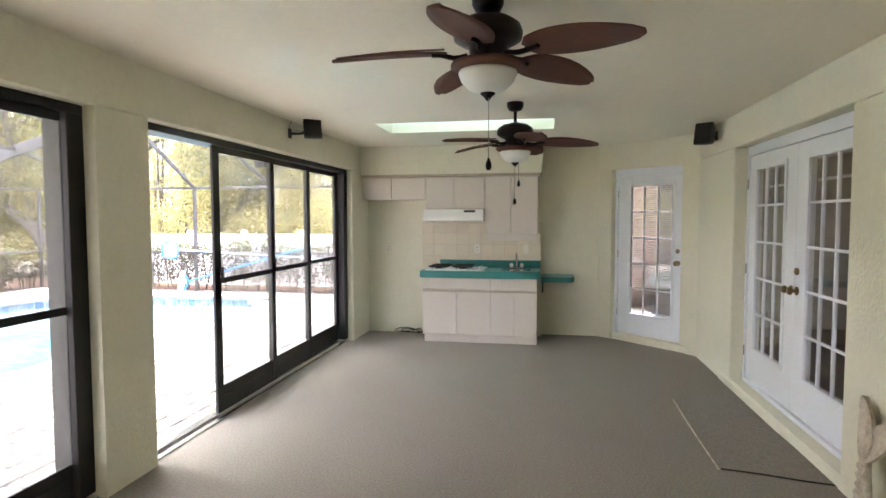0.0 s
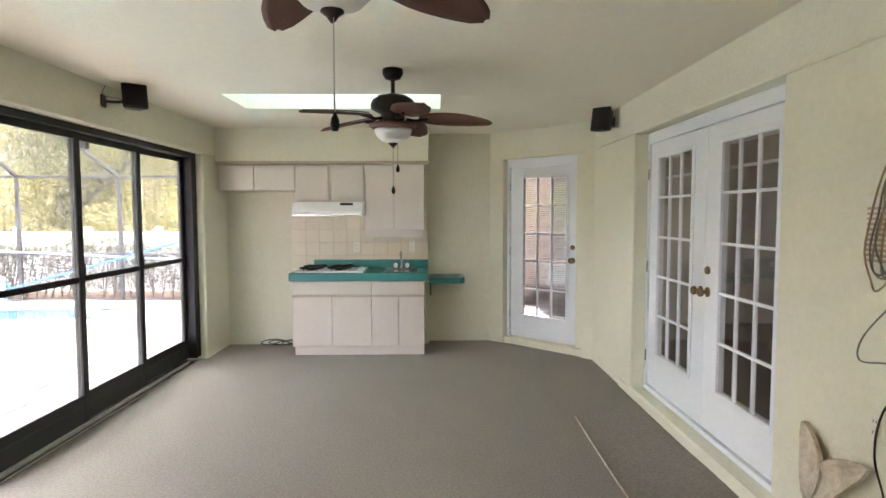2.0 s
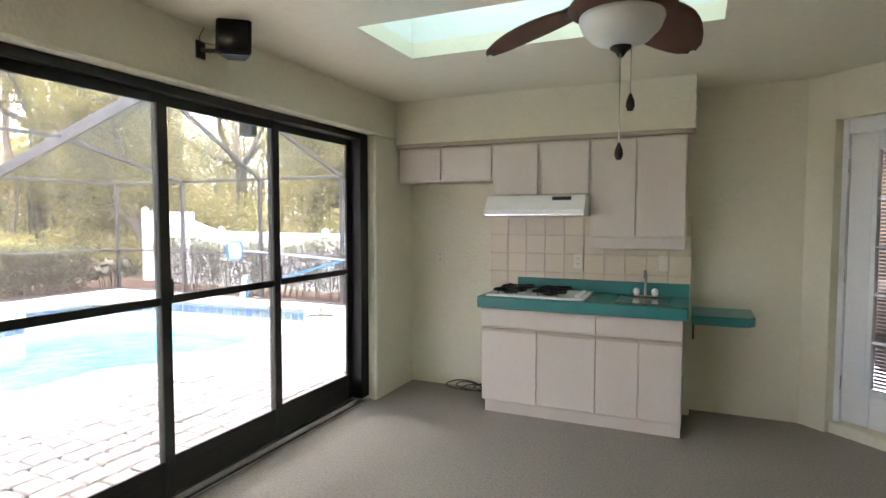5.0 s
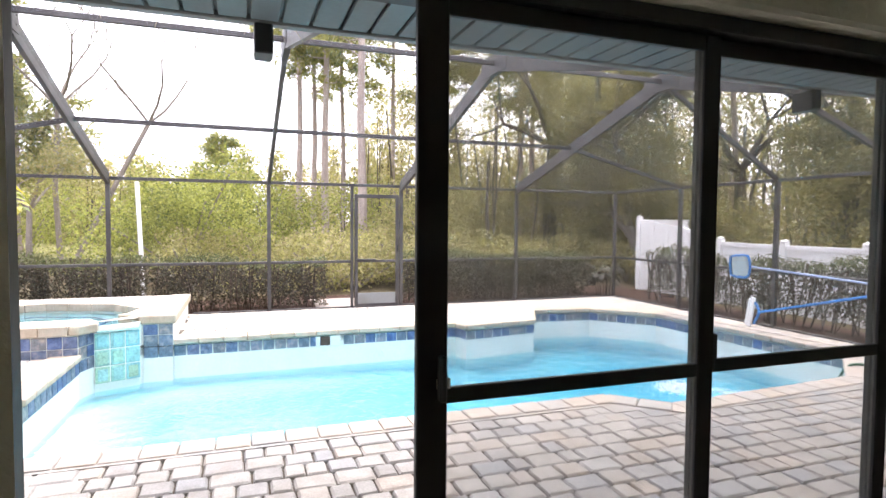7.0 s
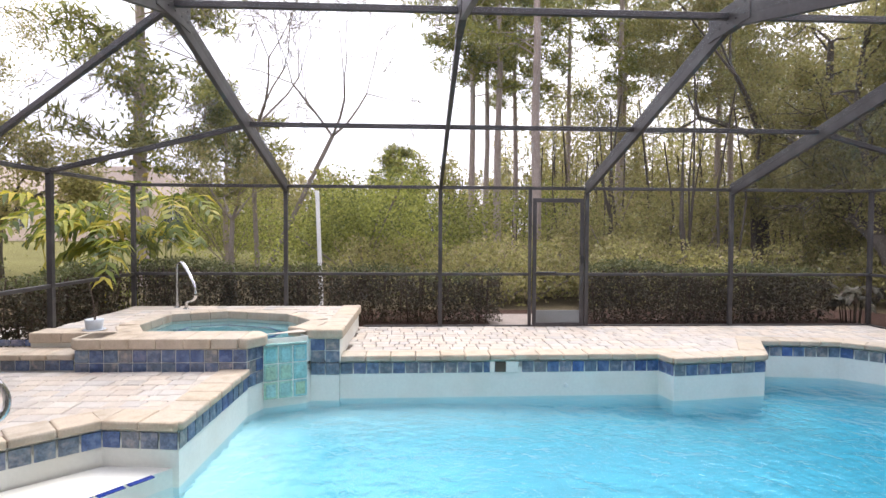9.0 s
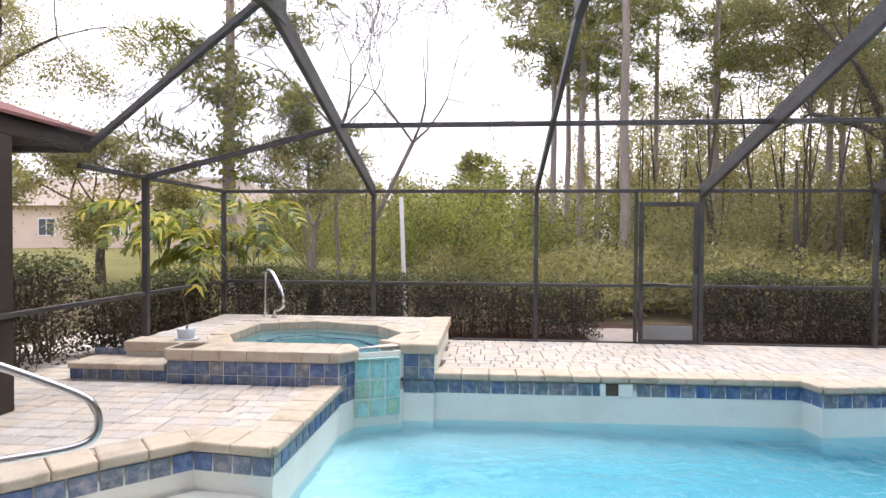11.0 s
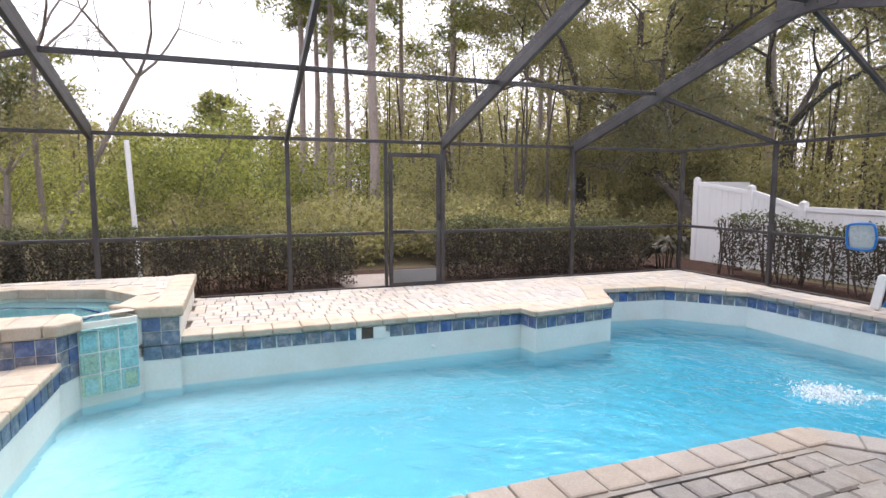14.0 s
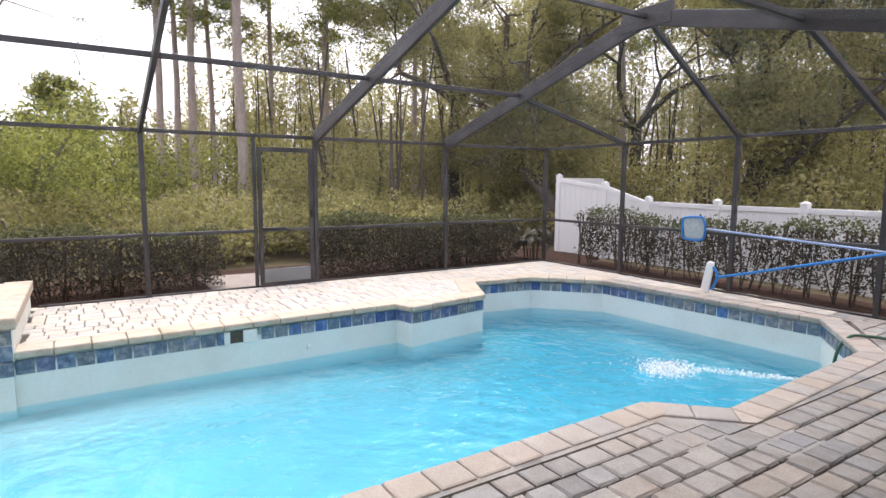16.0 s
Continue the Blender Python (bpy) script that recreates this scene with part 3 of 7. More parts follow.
for k in range(150):
    y = rs.uniform(1.0, 8.5)
    if rs.random() < 0.5:
        y = 2.2 + 0.9 * (k % 6) + rs.gauss(0, 0.12)
    x0_, l_, s_ = -3.235 + rs.uniform(-0.005, 0.02), rs.uniform(0.02, 0.11), rs.gauss(0, 0.035)
    tube([(x0_, y, 2.42), (x0_ - 0.015, y + s_ * 0.4, 2.40), (x0_ - 0.02, y + s_, 2.38 - l_ * 0.5), (x0_ - 0.012 + rs.gauss(0, 0.01), y + s_ * 1.6 + rs.gauss(0, 0.02), 2.36 - l_)], 0.0013, 3, straw, 2)
solo("straw_strands", straw, M_STRAW, "dry pale straw strands hanging from the gutter", "straw", "", "stuff")

# ---- sliding screen doors ----
def slider_panel(y0, y1, x, handle=True, wide=0.062):
    ob = thing("sliding_screen_door", "dark bronze sliding screen door with solid kick panel", "screen door", "sliding screen doors", "", (x, y0, 0.03))
    t, w = 0.012, 0.062
    for ya, yb in ((y0, y0 + wide), (y1 - w, y1)):
        part("stile", box(x - t, ya, 0.03, x + t, yb, 2.08, 0.004), M_BRONZE, ob)
    part("top_rail", box(x - t + 0.002, y0 + w, 2.03, x + t - 0.002, y1 - w, 2.08, 0.003), M_BRONZE, ob)
    part("middle_rail", box(x - t + 0.002, y0 + w, 1.028, x + t - 0.002, y1 - w, 1.07, 0.003), M_BRONZE, ob)
    kick = part("kick_panel", box(x - t + 0.004, y0 + w, 0.03, x + t - 0.004, y1 - w, 0.23, 0.003), M_BRONZE, ob)
    part("kick_ridge", box(x - t - 0.001, y0 + w + 0.02, 0.15, x + t + 0.001, y1 - w - 0.02, 0.16, 0.001), M_BRONZE, kick)
    sc = part("screen", box(x - 0.001, y0 + w, 0.23, x + 0.001, y1 - w, 2.03), M_SLSCREEN, ob)
    if handle:
        h = part("handle", box(x + t, y0 + 0.055, 1.04, x + t + 0.03, y0 + 0.075, 1.16, 0.005), M_BLACKPL, ob)
        part("latch", box(x + t, y0 + 0.05, 1.07, x + t + 0.012, y0 + 0.09, 1.10, 0.003), M_STEEL, h)
    return ob


slider_panel(4.13, 5.105, -2.165, True, 0.085)
slider_panel(5.045, 5.97, -2.192)
slider_panel(5.908, 6.84, -2.219)
slider_panel(1.93, 2.84, -2.165)
slider_panel(1.02, 1.99, -2.192)
slider_panel(0.1, 1.08, -2.219)
slider_panel(-0.85, 0.16, -2.192)


def slider_frame(y0, y1, name):
    ob = thing(name, "dark bronze aluminium frame and floor track of the sliding doors", "door frame", "", "structure", (-2.2, y0, 0))
    part("head", box(-2.27, y0, 2.08, -2.12, y1, 2.128, 0.004), M_BRONZE, ob)
    part("jamb", box(-2.272, y0 - 0.02, 0.03, -2.10, y0 + 0.012, 2.08, 0.003), M_BRONZE, ob)
    part("jamb", box(-2.27, y1 - 0.11, 0.03, -2.12, y1, 2.08, 0.004), M_BRONZE, ob)
    part("track", box(-2.30, y0, -0.03, -2.10, y1, 0.012, 0.003), M_STEEL, ob)
    for x in (-2.165, -2.192, -2.219):
        part("track_rib", box(x - 0.004, y0 + 0.05, 0.012, x + 0.004, y1 - 0.11, 0.03), M_STEEL, ob)


slider_frame(3.235, 6.95, "door_1")
slider_frame(-0.9, 2.89, "door_2")


# ---- glazed doors ----
def glazed_leaf(m, width, z0, z1, ga, gb, gz0, gz1, cols, rows, name, label, knob, group=""):
    """A white door leaf in the plane of m (x along it, y away from the room), with a grid of panes."""
    e = thing(name, label, "door", group)
    e.location = m.translation

    def b(x0, y0, za, x1, y1, zb, bevel=0.004, bm=None):
        return box(x0, y0, za, x1, y1, zb, bevel, bm, m)
    bm = b(0, 0, z0, ga, 0.044, z1)
    b(gb, 0, z0, width, 0.044, z1, 0.004, bm)
    b(ga, 0.001, z0, gb, 0.043, gz0, 0, bm)
    b(ga, 0.001, gz1, gb, 0.043, z1, 0, bm)
    part("leaf", bm, M_DOORWHITE, e)
    bm = b(ga - 0.03, -0.012, gz0 - 0.03, ga + 0.006, 0.0, gz1 + 0.03, 0.004)
    b(gb - 0.006, -0.012, gz0 - 0.03, gb + 0.03, 0.0, gz1 + 0.03, 0.004, bm)
    b(ga + 0.006, -0.012, gz0 - 0.03, gb - 0.006, 0.0, gz0 + 0.006, 0.004, bm)
    b(ga + 0.006, -0.012, gz1 - 0.006, gb - 0.006, 0.0, gz1 + 0.03, 0.004, bm)
    part("glazing_bead", bm, M_DOORWHITE, e)
    cw, rh = (gb - ga) / cols, (gz1 - gz0) / rows
    for i in range(1, cols):
        part("muntin", b(ga + i * cw - 0.009, -0.006, gz0, ga + i * cw + 0.009, 0.016, gz1, 0.003), M_DOORWHITE, e)
    for j in range(1, rows):
        part("muntin", b(ga, -0.005, gz0 + j * rh - 0.009, gb, 0.015, gz0 + j * rh + 0.009, 0.003), M_DOORWHITE, e)
    for i in range(cols):
        for j in range(rows):
            p = part("pane", b(ga + i * cw + 0.008, 0.006, gz0 + j * rh + 0.008, ga + (i + 1) * cw - 0.008, 0.010, gz0 + (j + 1) * rh - 0.008, 0), M_GLASS, e)
            p.visible_shadow = False
    for zk, r in ((1.145, 0.026), (1.005, 0.032)) if knob is not None else ():
        one = bmesh.new()
        lathe([(r, 0), (r, 0.008), (0.012, 0.012), (0.012, 0.03), (r * 0.85, 0.038), (r * 0.95, 0.052), (r * 0.7, 0.064), (0.001, 0.066)] if zk < 1.1 else [(r, 0), (r, 0.012), (r * 0.8, 0.018), (0.001, 0.019)], (0, 0, 0), 16, one)
        bmesh.ops.transform(one, matrix=m @ Matrix.Translation((knob, 0, zk)) @ pose(0, 0, 0, 90, 0, 0), verts=one.verts)
        part("knob" if zk < 1.1 else "deadbolt", one, M_BRASS, e, "antique brass", True)
    return e


def mini_blind(m, x0, x1, z0, z1, pitch, tilt, label):
    """Horizontal slats between z0 and z1 under a headrail, behind the glass of m's door."""
    e = thing("mini_blind", label, "blind", "mini blinds")
    e.location = m.translation
    n = int((z1 - z0) / pitch)
    for i in range(n):
        mm = m @ Matrix.Translation((0, 0.065, z0 + 0.02 + i * pitch)) @ pose(0, 0, 0, tilt, 0, 0)
        part("slat", box(x0, -0.0125, -0.0008, x1, 0.0125, 0.0008, 0, None, mm), M_BLIND, e)
    part("headrail", box(x0, 0.05, z1 + 0.01, x1, 0.08, z1 + 0.04, 0.003, None, m), M_DOORWHITE, e)
    part("bottom_rail", box(x0, 0.055, z0 - 0.012, x1, 0.075, z0 + 0.006, 0.003, None, m), M_DOORWHITE, e)
    for x in (x0 + 0.09, x1 - 0.09):
        part("cord", rod(m @ Vector((x, 0.065, z0)), m @ Vector((x, 0.065, z1)), 0.001, None, 4), M_DOORWHITE, e)


# french doors: x runs towards the camera (-y), depth towards +x
MF = Matrix((Vector((0, -1, 0)), Vector((1, 0, 0)), Vector((0, 0, 1)))).transposed().to_4x4()
MF.translation = (2.075, 5.64, 0)
glazed_leaf(MF, 0.945, 0.115, 2.06, 0.175, 0.75, 0.40, 1.94, 3, 5, "french_door", "white french door leaf with fifteen panes and no knob", None, "french doors")
MF2 = MF.copy()
MF2.translation = (2.075, 4.69, 0)
glazed_leaf(MF2, 0.945, 0.115, 2.06, 0.19, 0.77, 0.40, 1.94, 3, 5, "french_door", "white french door leaf with fifteen panes and brass knobs", 0.045, "french doors")
one = bmesh.new()
lathe([(0.03, 0), (0.03, 0.008), (0.012, 0.012), (0.012, 0.03), (0.027, 0.038), (0.03, 0.052), (0.02, 0.064), (0.001, 0.066)], (0, 0, 0), 16, one)
bmesh.ops.transform(one, matrix=MF @ Matrix.Translation((0.90, 0, 1.005)) @ pose(0, 0, 0, 90, 0, 0), verts=one.verts)
solo("door_knob", one, M_BRASS, "antique brass knob on the white french door", "door knob", smooth=True)
ob = thing("door_3", "white painted frame around the french doors", "door frame", "", "structure", (2.07, 5.66, 0))
part("jamb", box(2.06, 5.643, 0.075, 2.18, 5.675, 2.15, 0.003), M_DOORWHITE, ob)
part("jamb", box(2.06, FA, 0.075, 2.18, 3.742, 2.15, 0.003), M_DOORWHITE, ob)
part("head", box(2.06, 3.742, 2.065, 2.18, 5.643, 2.15, 0.003), M_DOORWHITE, ob)
part("sill", box(2.05, 3.742, 0.075, 2.18, 5.643, 0.11, 0.003), M_DOORWHITE, ob)
for z in (0.35, 1.08, 1.82):
    part("hinge", rod((2.058, 5.643, z - 0.045), (2.058, 5.643, z + 0.045), 0.007), M_STEEL, ob)
mini_blind(MF, 0.16, 0.765, 1.79, 1.92, 0.011, 8, "grey mini blind drawn up behind the french door")
mini_blind(MF2, 0.175, 0.785, 1.79, 1.92, 0.011, 8, "grey mini blind drawn up behind the french door")
MDD = MD.copy()
MDD.translation = DIAG0 + dnor * 0.10 + ddir * 0.242
glazed_leaf(MDD, 0.855, 0.09, 2.03, 0.175, 0.735, 0.345, 1.915, 3, 5, "garden_door", "white door with fifteen panes and antique brass knobs", 0.81)
ob = thing("door_4", "white painted frame around the slanted wall's door", "door frame", "", "structure", tuple(DIAG0))
part("jamb", box(DA, 0.08, 0.075, 0.238, 0.2, 2.13, 0.003, None, MD), M_DOORWHITE, ob)
part("jamb", box(1.10, 0.08, 0.075, DB, 0.2, 2.13, 0.003, None, MD), M_WALL, ob)
part("head", box(0.238, 0.08, 2.035, 1.10, 0.2, 2.13, 0.003, None, MD), M_DOORWHITE, ob)
for z in (0.35, 1.08, 1.82):
    part("hinge", rod(MD @ Vector((0.238, 0.09, z - 0.045)), MD @ Vector((0.238, 0.09, z + 0.045)), 0.007), M_STEEL, ob)
mini_blind(MDD, 0.16, 0.75, 0.36, 1.90, 0.024, 32, "grey mini blind let down with open slats")

# ---- kitchenette ----
YC, YK = 7.03, 7.29   # counter front, wall cabinet front
KX0, KX1 = -1.19, 0.215


def cabinet(name, label, x0, x1, y0, y1, z0, z1, doors, drawer=None, group=""):
    """A laminate box with slab doors; doors: (x0, x1, z0, z1) of each front."""
    e = thing(name, label, "cabinet", group, "", ((x0 + x1) / 2, (y0 + y1) / 2, z0))
    part("body", box(x0, y0 + 0.02, z0, x1, y1, z1, 0.002), M_LAMINATE, e)
    for a, b, c, d in doors:
        dr = part("door" if d - c > 0.16 else "drawer_front", box(a + 0.003, y0, c, b - 0.003, y0 + 0.018, d, 0.003), M_LAMINATE, e)
        if d - c > 0.3 and z0 < 1:
            part("finger_pull", box(a + 0.003, y0 - 0.001, d, b - 0.003, y0 + 0.016, d + 0.022, 0.003), M_EDGE, dr)
    return e


# base cabinets
cabinet("base_cabinet", "beige laminate base cabinet with two doors and a false drawer", KX0, -0.345, YC + 0.02, YB - 0.003, 0.09, 0.80,
        [(KX0, -0.765, 0.10, 0.625), (-0.765, -0.345, 0.10, 0.625), (KX0, -0.345, 0.66, 0.795)], group="base cabinets")
cabinet("base_cabinet", "beige laminate sink cabinet with two doors", -0.345, KX1, YC + 0.02, YB - 0.003, 0.09, 0.80,
        [(-0.345, -0.06, 0.10, 0.625), (-0.06, KX1, 0.10, 0.625), (-0.345, KX1, 0.66, 0.795)], group="base cabinets")
solo("toe_kick", box(KX0 + 0.02, YC + 0.05, 0.0, KX1 - 0.005, YC + 0.12, 0.09, 0.002), M_LAMINATE, "recessed beige toe kick under the base cabinets", "toe kick")
# worktop with backsplash
ob = thing("worktop", "teal laminate worktop with a low backsplash", "worktop", "", "", ((KX0 + KX1) / 2, 7.3, 0.80))
part("top", box(KX0 - 0.025, YC - 0.01, 0.80, KX1 + 0.03, YB - 0.003, 0.885, 0.006, seg=2), M_TEAL, ob)
part("backsplash", box(KX0 + 0.13, YB - 0.025, 0.885, KX1 + 0.03, YB - 0.004, 0.985, 0.004), M_TEAL, ob)
# shelf beside the worktop
ob = thing("side_shelf", "teal laminate shelf bracketed to the wall", "shelf", "", "", (0.45, 7.4, 0.72))
part("board", prism([(0.262, 7.30), (0.61, 7.30), (0.66, 7.38), (0.66, YB2 - 0.002), (0.262, YB2 - 0.002)], 0.735, 0.80, bevel=0.004), M_TEAL, ob)
part("bracket", beam((0.275, 7.70, 0.60), (0.275, 7.40, 0.735), 0.015, 0.02), M_BLACK, ob)
part("bracket", beam((0.275, 7.728, 0.55), (0.275, 7.728, 0.735), 0.02, 0.015), M_BLACK, ob)
# cooktop
ob = thing("gas_cooktop", "white enamel gas cooktop with four black burners", "cooktop", "", "", (-0.85, 7.27, 0.885))
part("tray", box(-1.16, 7.05, 0.886, -0.43, 7.50, 0.905, 0.007, seg=2), M_WHITE, ob)
for bx_, by_ in ((-1.0, 7.16), (-1.0, 7.38), (-0.70, 7.16), (-0.70, 7.38)):
    br = part("burner", lathe([(0.045, 0), (0.05, 0.012), (0.035, 0.024), (0.001, 0.025)], (bx_, by_, 0.905), 16), M_BLACK, ob, "", True)
    g = bmesh.new()
    for k in range(4):
        a = math.pi / 2 * k + math.pi / 4
        beam((bx_ + 0.03 * math.cos(a), by_ + 0.03 * math.sin(a), 0.935), (bx_ + 0.145 * math.cos(a), by_ + 0.125 * math.sin(a), 0.935), 0.012, 0.014, g)
        rod((bx_ + 0.1 * math.cos(a), by_ + 0.1 * math.sin(a), 0.905), (bx_ + 0.1 * math.cos(a), by_ + 0.1 * math.sin(a), 0.935), 0.005, None, 6, g)
    tube([(bx_ + 0.125 * math.cos(k * math.pi / 6), by_ + 0.095 * math.sin(k * math.pi / 6), 0.93) for k in range(13)], 0.007, 6, g, 2)
    part("grate", g, M_BLACK, ob)
for k in range(4):
    part("control_knob", lathe([(0.017, 0), (0.016, 0.018), (0.001, 0.019)], (-0.49, 7.12 + 0.09 * k, 0.905), 12), M_WHITE, ob, "", True)
# sink and tap
ob = thing("sink", "small stainless steel sink set in the worktop", "sink", "", "", (-0.05, 7.26, 0.885))
bm = ring_fill([(-0.23, 7.08), (0.13, 7.08), (0.13, 7.46), (-0.23, 7.46)], [[(-0.19, 7.12), (0.09, 7.12), (0.09, 7.36), (-0.19, 7.36)]], 0.891, 0.005)
part("rim", bm, M_STEEL, ob)
part("basin", box(-0.19, 7.12, 0.8865, 0.09, 7.36, 0.8885, 0), M_STEEL, ob, "dull dark steel bowl")
ob = thing("tap", "chrome gooseneck tap with two white handles", "tap", "", "", (-0.05, 7.42, 0.891))
part("spout", tube([(-0.05, 7.42, 0.89), (-0.05, 7.42, 1.02), (-0.05, 7.40, 1.075), (-0.05, 7.34, 1.085), (-0.05, 7.31, 1.05)], 0.011, 10), M_STEEL, ob, "", True)
part("base", box(-0.13, 7.395, 0.892, 0.03, 7.445, 0.908, 0.006), M_STEEL, ob)
for x in (-0.115, 0.015):
    part("handle", lathe([(0.018, 0), (0.024, 0.015), (0.024, 0.035), (0.012, 0.05), (0.001, 0.051)], (x, 7.42, 0.908), 12), M_WHITE, ob, "", True)
# wall cabinets
ZT = 2.05
cabinet("wall_cabinet", "low beige wall cabinet, one door slightly ajar", -2.03, -1.195, YK, YB - 0.003, 1.765, ZT, [(-2.015, -1.64, 1.775, ZT - 0.012), (-1.605, -1.20, 1.775, ZT - 0.012)], group="wall cabinets")
cabinet("wall_cabinet", "beige wall cabinet with two doors above the hood", -1.195, -0.44, YK, YB - 0.003, 1.64, ZT, [(-1.19, -0.83, 1.65, ZT - 0.012), (-0.805, -0.445, 1.65, ZT - 0.012)], group="wall cabinets")
ob = cabinet("wall_cabinet", "tall beige wall cabinet with two doors and light valance", -0.44, KX1, YK, YB - 0.003, 1.33, ZT, [(-0.435, -0.118, 1.34, ZT - 0.012), (-0.115, KX1 - 0.005, 1.34, ZT - 0.012)], group="wall cabinets")
part("valance", box(-0.42, YK + 0.02, 1.25, KX1 - 0.01, YK + 0.04, 1.329, 0.002), M_LAMINATE, ob)
solo("cabinet_crown", box(-2.035, YK - 0.02, ZT, 0.245, YK + 0.03, ZT + 0.032, 0.004), M_EDGE, "thin oak strip along the top of the wall cabinets", "moulding")
setting("soffit_wall", box(XL, YK - 0.005, ZT + 0.032, 0.26, YB, ZC), M_WALL, "boxed cream soffit above the wall cabinets", "wall")
# range hood
ob = thing("range_hood", "white enamel range hood with a dark switch panel", "range hood", "", "", (-0.815, 7.3, 1.48))
one = bmesh.new()
prof = [(7.09, 1.485), (7.09, 1.53), (7.16, 1.638), (7.58, 1.638), (7.58, 1.485)]
a = [one.verts.new((-1.19, y, z)) for y, z in prof]
b = [one.verts.new((-0.442, y, z)) for y, z in prof]
one.faces.new(a[::-1])
one.faces.new(b)
for i in range(5):
    one.faces.new((a[i], a[(i + 1) % 5], b[(i + 1) % 5], b[i]))
bmesh.ops.recalc_face_normals(one, faces=one.faces)
bmesh.ops.bevel(one, geom=one.edges[:], offset=0.006, segments=2, affect="EDGES")
part("canopy", one, M_WHITE, ob)
part("switch_panel", box(-0.68, 7.130, 1.600, -0.545, 7.145, 1.626, 0.001), M_BLACKPL, ob, "black switch panel")
part("filter_lip", box(-1.18, 7.086, 1.488, -0.452, 7.091, 1.50, 0.001), M_STEEL, ob)


# outlets
def plate(name, label, m, rocker=False):
    e = thing(name, label, "switch" if rocker else "outlet", "", "", tuple(m.translation))
    part("cover", box(-0.036, -0.006, -0.058, 0.036, 0.0, 0.058, 0.003, None, m), M_PLATE, e)
    for z in (-0.021, 0.021):
        s = part("socket", box(-0.014, -0.009, z - 0.014, 0.014, -0.006, z + 0.014, 0.003, None, m), M_PLATE, e)
        part("slot", box(-0.008, -0.0098, z - 0.005, -0.005, -0.009, z + 0.006, 0, None, m), M_BLACKPL, s)
        part("slot", box(0.005, -0.0098, z - 0.005, 0.008, -0.009, z + 0.006, 0, None, m), M_BLACKPL, s)
    return e


plate("outlet", "almond duplex outlet low on the bare wall", pose(-1.775, YB, 1.13))
plate("outlet", "almond duplex outlet in the tiled backsplash", pose(-0.57, YB - 0.012, 1.13))
ob = thing("light_switch", "almond rocker switch in the tiled backsplash", "switch", "", "", (0.06, YB - 0.012, 1.13))
part("cover", box(0.024, YB - 0.018, 1.072, 0.096, YB - 0.012, 1.188, 0.003), M_PLATE, ob)
part("rocker", box(0.044, YB - 0.023, 1.098, 0.076, YB - 0.018, 1.162, 0.002), M_PLATE, ob)
MR = Matrix((Vector((0, -1, 0)), Vector((1, 0, 0)), Vector((0, 0, 1)))).transposed().to_4x4()
MR.translation = (XR, 3.08, 0.725)
plate("outlet", "white duplex outlet on the stucco wall", MR)

# coil of black cord on the floor by the cabinet
solo("cord_coil", tube([(-1.50 + 0.17 * math.cos(a) * (1 - a / 60) + 0.008 * a, 7.44 + 0.10 * math.sin(a + 0.3 * math.sin(a / 2.3)), 0.012 + 0.045 * abs(math.sin(a / 2.3)) + 0.03 * max(0, math.sin(a))) for a in [0.55 * k for k in range(40)]], 0.0055, 6, None, 3), M_CORDBLK, "loose coil of black cord on the carpet", "cord")


